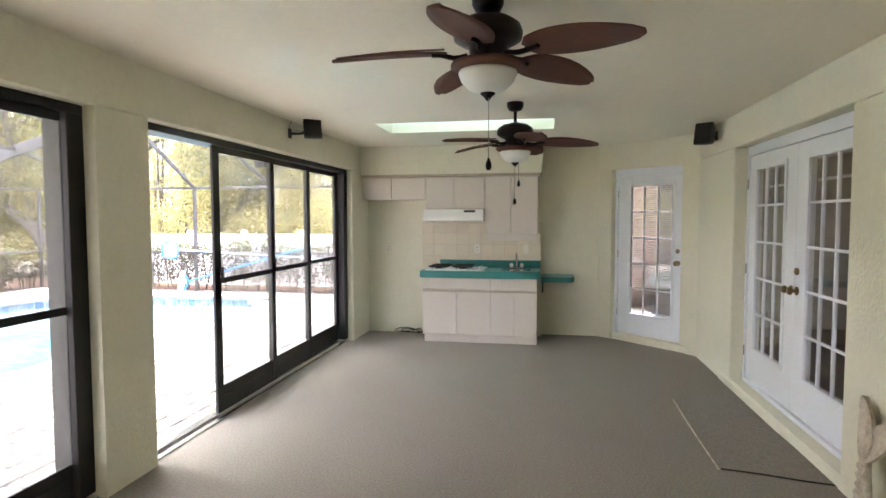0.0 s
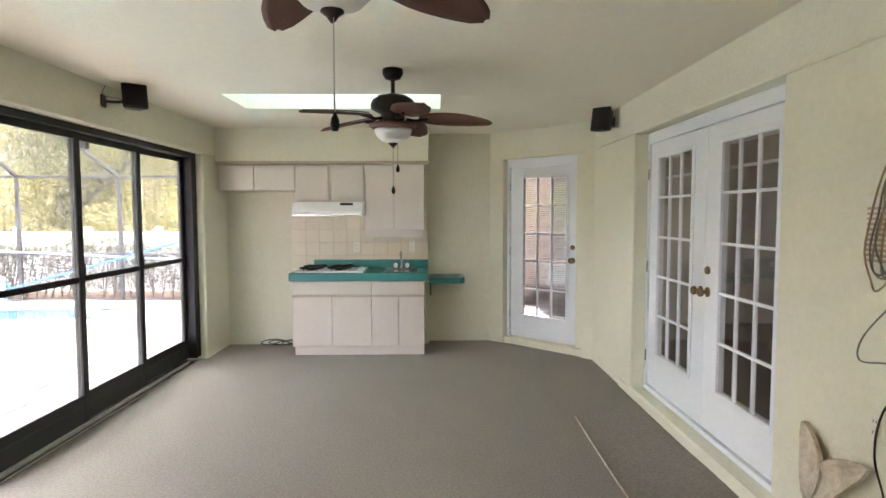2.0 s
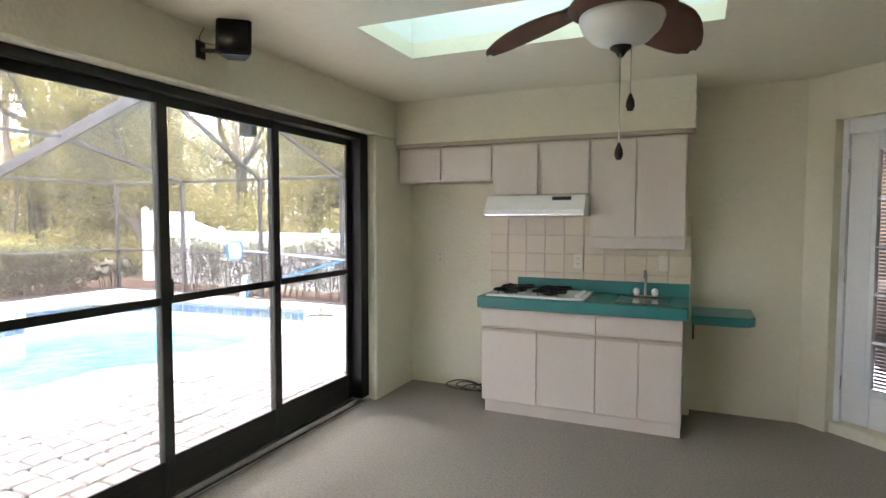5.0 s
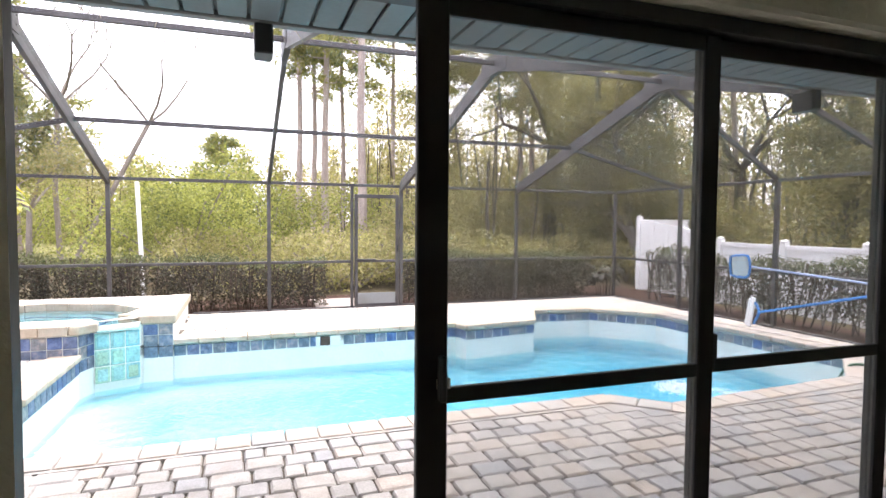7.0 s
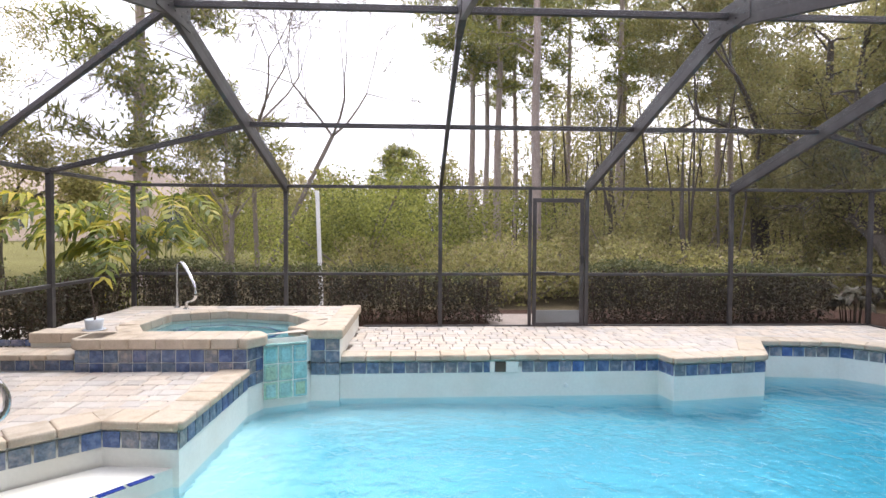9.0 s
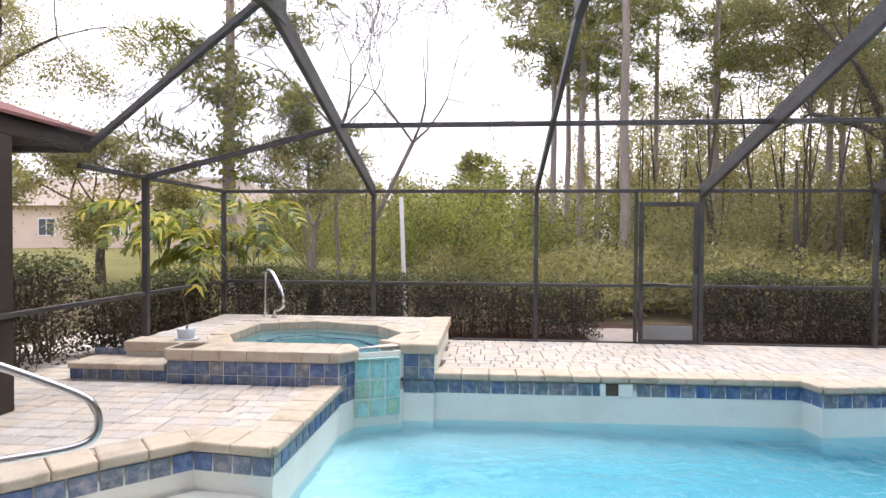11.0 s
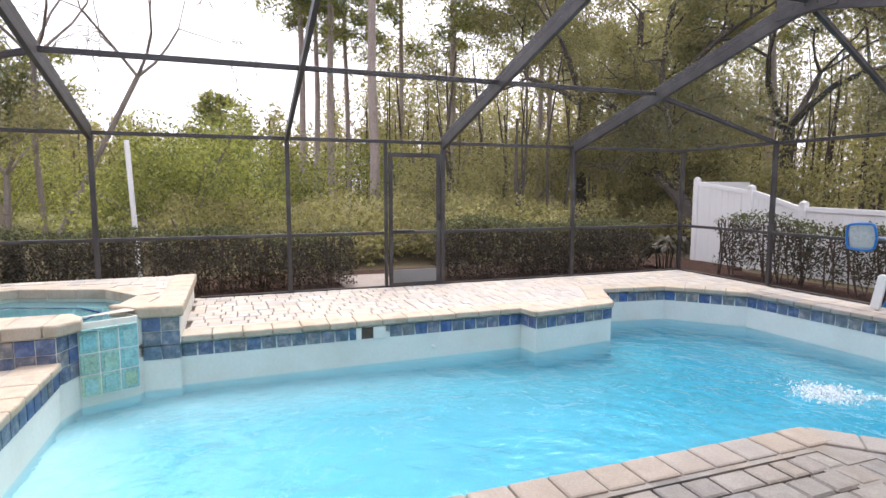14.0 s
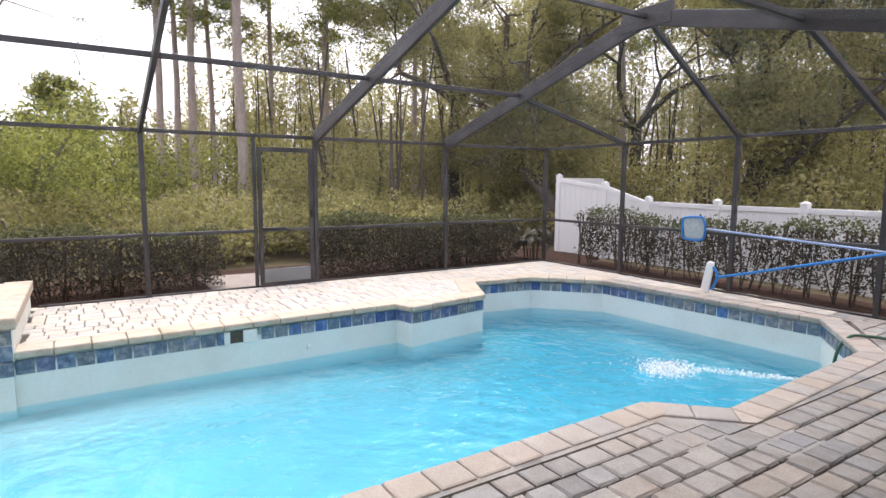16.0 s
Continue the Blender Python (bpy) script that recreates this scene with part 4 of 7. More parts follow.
# ---- ceiling fans ----
def ceiling_fan(x, y, turn, top=0.0, chains=((0.0, 0.26), (0.03, 0.12))):
    e = thing("ceiling_fan", "dark bronze ceiling fan with five woven leaf blades and bowl light", "ceiling fan", "ceiling fans", "", (x, y, ZC))
    c = (x, y, ZC + top)
    part("canopy", lathe([(0.066, 0.0), (0.066, -0.03), (0.05, -0.06), (0.02, -0.07)], (x, y, ZC), 24), M_FANBODY, e, "", True)
    part("downrod", rod((x, y, ZC - 0.06), (x, y, ZC + min(top, 0) - 0.14), 0.013), M_FANBODY, e)
    part("motor", lathe([(0.03, -0.125), (0.05, -0.135), (0.10, -0.145), (0.135, -0.17), (0.145, -0.20), (0.14, -0.225), (0.105, -0.245), (0.08, -0.255), (0.07, -0.31), (0.09, -0.315)], c, 28), M_FANBODY, e, "", True)
    part("light_ring", lathe([(0.09, -0.315), (0.15, -0.32), (0.155, -0.335), (0.13, -0.352), (0.12, -0.353)], c, 28), M_BLADE, e, "brown braided ring", True)
    part("bowl", lathe([(0.12, -0.353), (0.122, -0.365), (0.11, -0.395), (0.08, -0.425), (0.04, -0.44), (0.001, -0.444)], c, 28), M_FROST, e, "frosted white glass bowl", True)
    part("finial", lathe([(0.03, -0.436), (0.032, -0.446), (0.016, -0.458), (0.008, -0.47), (0.001, -0.475)], c, 16), M_FANBODY, e, "", True)
    for k in range(5):
        ang = radians(turn + 72 * k)
        m = Matrix.Translation((x, y, ZC + top - 0.298)) @ Matrix.Rotation(ang, 4, "Z")
        arm = tube([(0.085, 0, 0.01), (0.14, 0, 0.0), (0.19, 0.01, 0.008), (0.23, 0, 0.012)], 0.011, 6, None, 3)
        bmesh.ops.transform(arm, matrix=m, verts=arm.verts)
        blade_iron = part("blade_arm", arm, M_FANBODY, e)
        one = bmesh.new()
        prof = []
        n = 14
        for i in range(n + 1):
            s = i / n
            w = 0.026 + 0.078 * math.sin(math.pi * min(1, s * 0.94 + 0.06) ** 0.85) ** 0.8 if 0 < s < 1 else (0.026 if s == 0 else 0.014)
            prof.append((0.17 + 0.475 * s, w, -0.03 * s * s))
        rows_ = []
        for r, w, z in prof:
            rows_.append([one.verts.new((r, w * j, z + 0.006 * (1 - j * j))) for j in (-1, -0.55, 0, 0.55, 1)])
        for a, b in zip(rows_, rows_[1:]):
            for j in range(4):
                one.faces.new((a[j], a[j + 1], b[j + 1], b[j]))
        got = bmesh.ops.extrude_face_region(one, geom=one.faces[:])
        bmesh.ops.translate(one, vec=(0, 0, 0.008), verts=[v for v in got["geom"] if isinstance(v, bmesh.types.BMVert)])
        bmesh.ops.recalc_face_normals(one, faces=one.faces)
        bmesh.ops.transform(one, matrix=m @ pose(0, 0, 0.012, -12, 0, 0), verts=one.verts)
        bl = part("blade", one, M_BLADE, e, "", True)
        mid = tube([(0.18, 0, 0.022), (0.4, 0, 0.012), (0.63, 0, -0.012)], 0.004, 5, None, 3)
        bmesh.ops.transform(mid, matrix=m @ pose(0, 0, 0.012, -12, 0, 0), verts=mid.verts)
        part("blade_rib", mid, M_BLADE, bl)
    for dx, dz in chains:
        ch = part("pull_chain", rod((x + dx, y - 0.01, ZC + top - 0.46 + (0.05 if dx else 0)), (x + dx, y - 0.01, ZC + top - 0.47 - dz), 0.0022, None, 6), M_STEEL, e)
        part("pull_knob", lathe([(0.003, 0.03), (0.011, 0.01), (0.013, -0.006), (0.008, -0.02), (0.001, -0.021)], (x + dx, y - 0.01, ZC + top - 0.49 - dz), 10), M_FANBODY, ch, "", True)
    return e


ceiling_fan(0.06, 2.62, 46, 0.05, ((0.005, 0.25),))
ceiling_fan(0.06, 4.80, 2, -0.03)


# ---- loudspeakers on the walls ----
def loudspeaker(at, yaw, arm_to):
    e = thing("loudspeaker", "small black wedge loudspeaker on a wall bracket", "loudspeaker", "wall loudspeakers", "", at)
    m = pose(*at, -14, 0, yaw)
    one = bmesh.new()
    fr = [(-0.085, -0.08, -0.12), (0.085, -0.08, -0.12), (0.085, -0.08, 0.12), (-0.085, -0.08, 0.12)]
    bk = [(-0.05, 0.07, -0.075), (0.05, 0.07, -0.075), (0.05, 0.07, 0.085), (-0.05, 0.07, 0.085)]
    a, b = [one.verts.new(p) for p in fr], [one.verts.new(p) for p in bk]
    one.faces.new(a)
    one.faces.new(b[::-1])
    for i in range(4):
        one.faces.new((a[i], b[i], b[(i + 1) % 4], a[(i + 1) % 4]))
    bmesh.ops.recalc_face_normals(one, faces=one.faces)
    bmesh.ops.bevel(one, geom=one.edges[:], offset=0.008, segments=2, affect="EDGES")
    bmesh.ops.transform(one, matrix=m, verts=one.verts)
    part("case", one, M_BLACKPL, e)
    part("grille", box(-0.072, -0.088, -0.106, 0.072, -0.079, 0.106, 0.004, None, m), M_BLACK, e)
    back = m @ Vector((0, 0.07, 0))
    part("arm", tube([tuple(back), tuple((back + Vector(arm_to)) / 2 + Vector((0, 0, -0.01))), arm_to], 0.011, 8), M_BLACKPL, e)
    d = 0.012 if arm_to[0] < 0 else -0.012
    part("wall_plate", box(arm_to[0], arm_to[1] - 0.03, arm_to[2] - 0.045, arm_to[0] + d, arm_to[1] + 0.03, arm_to[2] + 0.045, 0.004), M_BLACKPL, e)
    part("lead", tube([tuple(back), (arm_to[0] + d, arm_to[1], arm_to[2] + 0.04), (arm_to[0] + d, arm_to[1] + 0.02, ZC - 0.005)], 0.003, 6), M_CORDGREY, e)
    return e


loudspeaker((-1.86, 5.27, 2.36), 38, (XL, 5.22, 2.32))
loudspeaker((1.83, 6.14, 2.33), -38, (XR, 6.22, 2.33))

# ---- pool, deck and spa ----
POOL = [(-5.10, 0.15), (-5.02, 2.6), (-5.03, 6.8), (-4.63, 7.2), (-4.76, 9.55), (-5.6, 10.68), (-8.75, 10.5), (-9.6, 9.72), (-9.74, 8.63),
        (-8.82, 8.15), (-8.63, 6.9), (-8.92, 6.84), (-8.86, 2.87), (-8.78, 2.87), (-8.78, 2.53), (-8.70, 2.50), (-8.50, 2.05), (-8.22, 1.95),
        (-6.5, 1.92), (-6.58, 1.29), (-6.17, 0.84), (-5.78, 0.47)]
WATER_Z = -0.55
CX, CY0, CY1, HDR, RAIL = -11.0, -0.6, 11.28, 2.18, 0.80
setting("ground", ring_fill([(-400, -400), (400, -400), (400, 400), (-400, 400)], [[(CX, CY0 - 2.5), (7, CY0 - 2.5), (7, CY1), (CX, CY1)]], -0.16), M_GRASS, "dry patchy lawn with bare earth", "ground")
bm = ring_fill([(CX - 0.1, -3.1), (XO, -3.1), (XO, CY1 + 0.1), (CX - 0.1, CY1 + 0.1)], [POOL], DECK - 0.03, 0.12)
setting("deck_bed", bm, M_SAND, "dark sand bed and joints under the pool pavers", "paving bed")
bm = box(-13.3, -3.0, -0.3, CX - 0.1, 13.0, -0.10)
box(CX - 0.1, CY1 + 0.1, -0.3, -2.3, 12.6, -0.10, 0, bm)
setting("mulch_bed", bm, M_MULCH, "red-brown mulch bed around the screen cage", "mulch")

setting("garden_path", box(-12.7, 5.05, -0.2, CX - 0.1, 6.0, -0.088, 0.01), M_PATH, "pinkish concrete path outside the screen gate", "path")

# pool shell
one = bmesh.new()
top = [one.verts.new((x, y, DECK - 0.06)) for x, y in POOL]
bot = [one.verts.new((x, y, WATER_Z - 0.03)) for x, y in POOL]
for i in range(len(POOL)):
    j = (i + 1) % len(POOL)
    one.faces.new((top[j], top[i], bot[i], bot[j]))
setting("pool_wall", one, M_PLASTER, "off-white plaster wall of the swimming pool", "pool wall")
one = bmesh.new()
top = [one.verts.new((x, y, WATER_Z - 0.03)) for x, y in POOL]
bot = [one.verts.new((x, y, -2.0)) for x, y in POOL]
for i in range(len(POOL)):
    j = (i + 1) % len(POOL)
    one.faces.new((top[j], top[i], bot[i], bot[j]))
setting("pool_lower_wall", one, M_POOLFLOOR, "pool wall below the water, water tint painted into its plaster", "pool wall")
# dished floor: it rises towards the walls, where its painted tint pales, and falls to the deep end
def edge_distance(x, y):
    p, best = Vector((x, y)), 9.0
    for i in range(len(POOL)):
        a, b = Vector(POOL[i - 1]), Vector(POOL[i])
        t = max(0, min(1, (p - a).dot(b - a) / (b - a).length_squared))
        best = min(best, (p - a.lerp(b, t)).length)
    return best if inside(x, y, POOL) else 0.0


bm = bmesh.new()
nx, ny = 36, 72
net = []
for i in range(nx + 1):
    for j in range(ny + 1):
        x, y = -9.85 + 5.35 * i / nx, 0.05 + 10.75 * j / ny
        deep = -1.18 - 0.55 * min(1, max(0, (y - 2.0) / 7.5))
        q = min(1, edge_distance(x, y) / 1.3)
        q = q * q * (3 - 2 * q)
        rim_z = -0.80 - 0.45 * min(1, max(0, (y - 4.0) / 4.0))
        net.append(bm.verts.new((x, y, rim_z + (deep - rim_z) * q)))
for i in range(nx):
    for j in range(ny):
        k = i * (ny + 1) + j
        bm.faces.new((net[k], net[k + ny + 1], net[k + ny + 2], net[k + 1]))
setting("pool_floor", bm, M_POOLFLOOR, "pool floor with blue water tint painted into its plaster", "pool floor", True)
w = setting("pool_water", ring_fill(POOL, [], WATER_Z), M_WATER, "clear turquoise rippled pool water, low level", "water")
w.visible_shadow = False
# wide entry steps in the corner by the deck
ob = thing("pool_steps", "white plaster pool steps edged with cobalt tiles", "steps", "", "structure", (-6, 1.1, -0.5))
part("tread", prism([(-6.52, 1.88), (-6.56, 1.31), (-6.16, 0.86), (-5.78, 0.49), (-5.13, 0.2), (-5.13, 0.85), (-6.2, 1.62)][::-1], -1.6, -0.40), M_PLASTER, ob)
a, b = Vector((-6.36, 1.80, 0)), Vector((-5.15, 0.90, 0))
for k in range(7):
    p, q = a.lerp(b, (k + 0.06) / 7), a.lerp(b, (k + 0.94) / 7)
    part("tile", beam((p.x, p.y, -0.397), (q.x, q.y, -0.397), 0.05, 0.012), M_NAVY, ob)
part("tread", prism([(-6.42, 1.80), (-6.2, 1.62), (-5.13, 0.85), (-5.10, 1.4), (-6.0, 1.95)][::-1], -1.6, -0.66), M_PLASTER, ob)


def along(poly, i, step):
    """Evenly spaced pieces along one side of an outline."""
    a, b = Vector(poly[i]), Vector(poly[(i + 1) % len(poly)])
    n = max(1, round((b - a).length / step))
    d = (b - a).normalized()
    for k in range(n):
        yield a.lerp(b, (k + 0.5) / n), d, (b - a).length / n


SPA_SIDES = {12, 13, 14, 15, 16}
NEAR_SIDES = {0, 1, 2, 3, 4, 5}
# coping stones
def coping_mesh(name, w, material, h=0.06, depth=0.32, bev=0.018):
    bm = box(-w / 2, -depth + 0.03, -h, w / 2, 0.035, 0.0, bev, None, None, 2)
    return mesh_of(name, bm, material)


coping = thing("pool_coping", "bullnose coping stones around the pool edge", "coping", "", "structure", (-7, 5, DECK))
cop_cache = {}
rnd = random.Random(5)
for i in range(len(POOL)):
    if i in SPA_SIDES:
        continue
    near = i in NEAR_SIDES
    for p, d, ln in along(POOL, i, 0.235 if near else 0.31):
        key = (near, round(ln, 3))
        if key not in cop_cache:
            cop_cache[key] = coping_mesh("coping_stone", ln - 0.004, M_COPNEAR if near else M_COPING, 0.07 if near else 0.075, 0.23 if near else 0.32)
        o = new("coping_stone", cop_cache[key])
        o.parent = coping
        n2 = Vector((d.y, -d.x))
        m = Matrix(((d.x, -n2.x, 0), (d.y, -n2.y, 0), (0, 0, 1))).to_4x4()
        m.translation = Vector((p.x, p.y, DECK + 0.012 + rnd.uniform(-0.002, 0.002))) - coping.location
        o.matrix_local = m
# wedge stones that close the outer corners of the coping, and bedding slabs under the cut pavers there
for i in range(len(POOL)):
    if i in SPA_SIDES or i - 1 in SPA_SIDES:
        continue
    p, a, b = Vector(POOL[i]), Vector(POOL[i - 1]), Vector(POOL[(i + 1) % len(POOL)])
    d1, d2 = (p - a).normalized(), (b - p).normalized()
    n1, n2 = Vector((d1.y, -d1.x)), Vector((d2.y, -d2.x))
    mid = (n1 + n2).normalized()
    near = p.x > -5.7 and p.y > 0.3
    reach = 0.20 if near else 0.288
    if d1.x * d2.y - d1.y * d2.x > 0.1:
        out = [p - mid * 0.02, p + n1 * reach, p + mid * reach / max(0.5, mid.dot(n1)), p + n2 * reach]
        bm = prism([tuple(q) for q in out], DECK - 0.06, DECK + 0.008, None, 0.004)
        bmesh.ops.translate(bm, vec=-coping.location, verts=bm.verts)
        o = new("corner_stone", mesh_of("corner_stone", bm, M_COPNEAR if near else M_COPING))
        o.parent = coping
    c = p + mid * 0.46
    bm = prism([(c.x - 0.22, c.y - 0.22), (c.x + 0.22, c.y - 0.22), (c.x + 0.22, c.y + 0.22), (c.x - 0.22, c.y + 0.22)], DECK - 0.028, DECK - 0.007)
    bmesh.ops.translate(bm, vec=-coping.location, verts=bm.verts)
    o = new("bedding_slab", mesh_of("bedding_slab", bm, M_PAVERJ if near else M_DECKP))
    o.parent = coping
# waterline tiles
tiles = thing("waterline_tiles", "mottled slate-blue waterline tiles around the pool", "tiles", "", "structure", (-7, 5, -0.2))
tile_cache = {}
for i in range(len(POOL)):
    if i in NEAR_SIDES or i in SPA_SIDES:
        continue
    for p, d, ln in along(POOL, i, 0.158):
        if i == 12 or (i == 11 and 4.70 < p.y < 5.05):
            continue
        key = round(ln, 3)
        if key not in tile_cache:
            tile_cache[key] = mesh_of("tile", box(-ln / 2 + 0.008, -0.004, -0.066, ln / 2 - 0.008, 0.008, 0.066, 0.002), M_BLUETILE)
        o = new("tile", tile_cache[key])
        o.parent = tiles
        n2 = Vector((d.y, -d.x))
        m = Matrix(((d.x, -n2.x, 0), (d.y, -n2.y, 0), (0, 0, 1))).to_4x4()
        m.translation = Vector((p.x, p.y, -0.185)) - tiles.location
        o.matrix_local = m
for i in NEAR_SIDES:
    for p, d, ln in along(POOL, i, 0.158):
        key = round(ln, 3)
        if key not in tile_cache:
            tile_cache[key] = mesh_of("tile", box(-ln / 2 + 0.008, -0.004, -0.066, ln / 2 - 0.008, 0.008, 0.066, 0.002), M_BLUETILE)
        o = new("tile", tile_cache[key])
        o.parent = tiles
        n2 = Vector((d.y, -d.x))
        m = Matrix(((d.x, -n2.x, 0), (d.y, -n2.y, 0), (0, 0, 1))).to_4x4()
        m.translation = Vector((p.x, p.y, -0.185)) - tiles.location
        o.matrix_local = m
ob = thing("skimmer_opening", "cream plaster skimmer mouth in the pool wall", "skimmer", "", "structure", (-8.9, 4.87, -0.18))
part("frame", box(-8.90, 4.70, -0.255, -8.87, 4.76, -0.115, 0.004), M_PLASTER, ob)
part("frame", box(-8.90, 4.90, -0.255, -8.87, 5.05, -0.115, 0.004), M_PLASTER, ob)
# Solid dark plate stands in for the shade inside the skimmer.
part("mouth", box(-8.895, 4.76, -0.25, -8.885, 4.90, -0.12, 0.002), M_SAND, ob, "dark plate painted as the shaded mouth")
solo("pool_light_fitting", lathe([(0.03, 0), (0.028, 0.008), (0.012, 0.01), (0.001, 0.006)], (0, 0, 0), 14), M_WHITE, "small round white return fitting in the pool wall", "fitting", smooth=True).matrix_world = pose(-8.885, 5.65, -0.42, 0, 90, 0)

# spa
SP = 0.30
spa_core = [(-9.15, 0.34), (-8.66, 0.62), (-8.66, 2.0), (-8.95, 2.30), (-9.5, 2.42), (-10.05, 2.0), (-10.37, 1.05), (-10.05, 0.36)]
spa_in = [(-9.15, 0.34), (-8.66, 0.62), (-8.66, 1.92), (-8.53, 2.08), (-8.72, 2.48), (-8.98, 2.32), (-9.5, 2.42), (-10.05, 2.0), (-10.37, 1.05), (-10.05, 0.36)]
spa_out = [(-8.22, 0.12), (-8.22, 1.95), (-8.49, 2.05), (-8.69, 2.50), (-8.78, 2.52), (-8.78, 2.53), (-8.78, 2.88), (-10.98, 2.88), (-10.98, CY0), (-8.62, CY0), (-8.62, 0.12)]
ob = thing("spa", "raised spa with tan deck, blue tiles and glass-block spillway", "spa", "", "structure", (-9.5, 1.2, 0))
part("shell", ring_fill(spa_out, [spa_in], SP - 0.06, 0.34), M_PLASTER, ob, "grey-white plaster shell")
part("bench", ring_fill(spa_core, [grow(spa_core, -0.34)], -0.02, 0.02), M_SPAPLASTER, ob)
part("bowl_floor", ring_fill(spa_in, [], -0.037), M_SPAPLASTER, ob, "teal plaster")
sw = part("spa_water", ring_fill(spa_in, [], SP - 0.105), M_SPAWATER, ob, "clear greenish water")
sw.visible_shadow = False
line = part("bench_edge", tube([(x, y, 0.0) for x, y in grow(spa_core, -0.34)] + [(*grow(spa_core, -0.34)[0], 0.0)], 0.016, 5, None, 1), M_NAVY, ob, "navy tile line")
# spa coping: pavers around the bowl and along the outer edges
cop2 = thing("spa_coping", "tan bullnose coping on the spa's rim", "coping", "", "structure", (-9.5, 1.2, SP))


def rim(poly, sides, step, depth, material, over=0.04, h=0.115):
    for i in sides:
        for p, d, ln in along(poly, i, step):
            n2 = Vector((d.y, -d.x))
            key = ("r", round(ln, 3), depth, over)
            if key not in cop_cache:
                cop_cache[key] = mesh_of("coping_stone", box(-ln / 2 + 0.001, -over, -h, ln / 2 - 0.001, depth, 0, 0.013, None, None, 2), material)
            o = new("coping_stone", cop_cache[key])
            o.parent = cop2
            m = Matrix(((d.x, -n2.x, 0), (d.y, -n2.y, 0), (0, 0, 1))).to_4x4()
            m.translation = Vector((p.x, p.y, SP + 0.008)) - cop2.location
            o.matrix_local = m


hole_cw = spa_core[::-1]
for i in range(len(hole_cw)):
    a, b = hole_cw[i], hole_cw[(i + 1) % len(hole_cw)]
    if max(a[0], b[0]) < -8.67 or min(a[1], b[1]) < 0.4:
        rim(hole_cw, [i], 0.3, 0.24, M_COPING, 0.02)
rim([(-8.22, 0.12), (-8.22, 1.86)], [0], 0.3, 0.46, M_COPING)
rim([(-9.03, 2.88), (-10.98, 2.88)], [0], 0.3, 0.24, M_COPING)
rim(spa_out, [9, 10], 0.3, 0.28, M_COPING)
# shaped cap stones on both sides of the spillway
for cap in ([(-8.18, 1.862), (-8.18, 1.97), (-8.36, 2.12), (-8.50, 2.10), (-8.68, 1.98), (-8.68, 1.862)],
            [(-8.95, 2.22), (-8.84, 2.42), (-8.74, 2.50), (-8.74, 2.92), (-9.028, 2.92), (-9.028, 2.24)]):
    part("cap_stone", prism(cap, SP - 0.107, SP + 0.010, None, 0.022), M_COPING, cop2)
part("paver_bed", ring_fill(grow(spa_out, -0.03), [grow(spa_core, 0.12)], SP - 0.010), M_DECKP, ob)
# spa deck pavers
rnd = random.Random(3)
y = CY0
hole_big = grow(spa_core, 0.22)
bm = bmesh.new()
x = -10.95
while x < -8.2:
    y = CY0 + rnd.uniform(0, 0.1)
    while y < 2.9:
        ln = rnd.choice((0.16, 0.23, 0.30))
        cs = [(x, y), (x + 0.2, y), (x + 0.2, y + ln), (x, y + ln)]
        if all(inside(*c, spa_out) and not inside(*c, hole_big) for c in cs):
            box(x + 0.004, y + 0.004, SP - 0.06, x + 0.196, y + ln - 0.004, SP + rnd.uniform(-0.002, 0.002), 0.006, bm)
        y += ln
    x += 0.2
tagged(part("deck_pavers", bm, M_DECKP, ob), "", "", "", "stuff")
# spa tiles on front, corner and pier
for i in (0, 1, 5):
    for p, d, ln in along(spa_out, i, 0.158):
        n2 = Vector((d.y, -d.x))
        for z in ((0.115, -0.030) if i == 0 else (0.120, -0.025, -0.170)):
            key = ("s", round(ln, 3))
            if key not in tile_cache:
                tile_cache[key] = mesh_of("tile", box(-ln / 2 + 0.005, -0.010, -0.068, ln / 2 - 0.005, 0.004, 0.068, 0.002), M_BLUETILE)
            o = new("tile", tile_cache[key])
            o.parent = ob
            m = Matrix(((d.x, -n2.x, 0), (d.y, -n2.y, 0), (0, 0, 1))).to_4x4()
            m.translation = Vector((p.x, p.y, z)) - ob.location
            o.matrix_local = m
# glass blocks of the spillway: three rows of three between pale mortar joints
for p, d, ln in along([(-8.49, 2.045), (-8.69, 2.505)], 0, 0.168):
    n2 = Vector((d.y, -d.x))
    m = Matrix(((d.x, -n2.x, 0), (d.y, -n2.y, 0), (0, 0, 1))).to_4x4()
    for r in range(3):
        z = -0.455 + 0.205 * r
        m.translation = Vector((p.x, p.y, z))
        g = part("glass_block", box(-ln / 2 + 0.005, -0.035, 0.005, ln / 2 - 0.005, 0.06, 0.20, 0.010, None, m, 2), M_GLASSBLOCK, ob)
        part("block_lens", box(-ln / 2 + 0.03, -0.041, 0.03, ln / 2 - 0.03, -0.033, 0.175, 0.006, None, m), M_GLASSBLOCK, g)
    m.translation = Vector((p.x, p.y, -0.455))
    part("mortar", box(-ln / 2, -0.026, -0.01, ln / 2, 0.05, 0.618, 0.0, None, m), M_PLASTER, ob)
part("spill_ledge", beam((-8.50, 2.06, 0.178), (-8.70, 2.49, 0.178), 0.13, 0.02), M_GLASSBLOCK, ob)
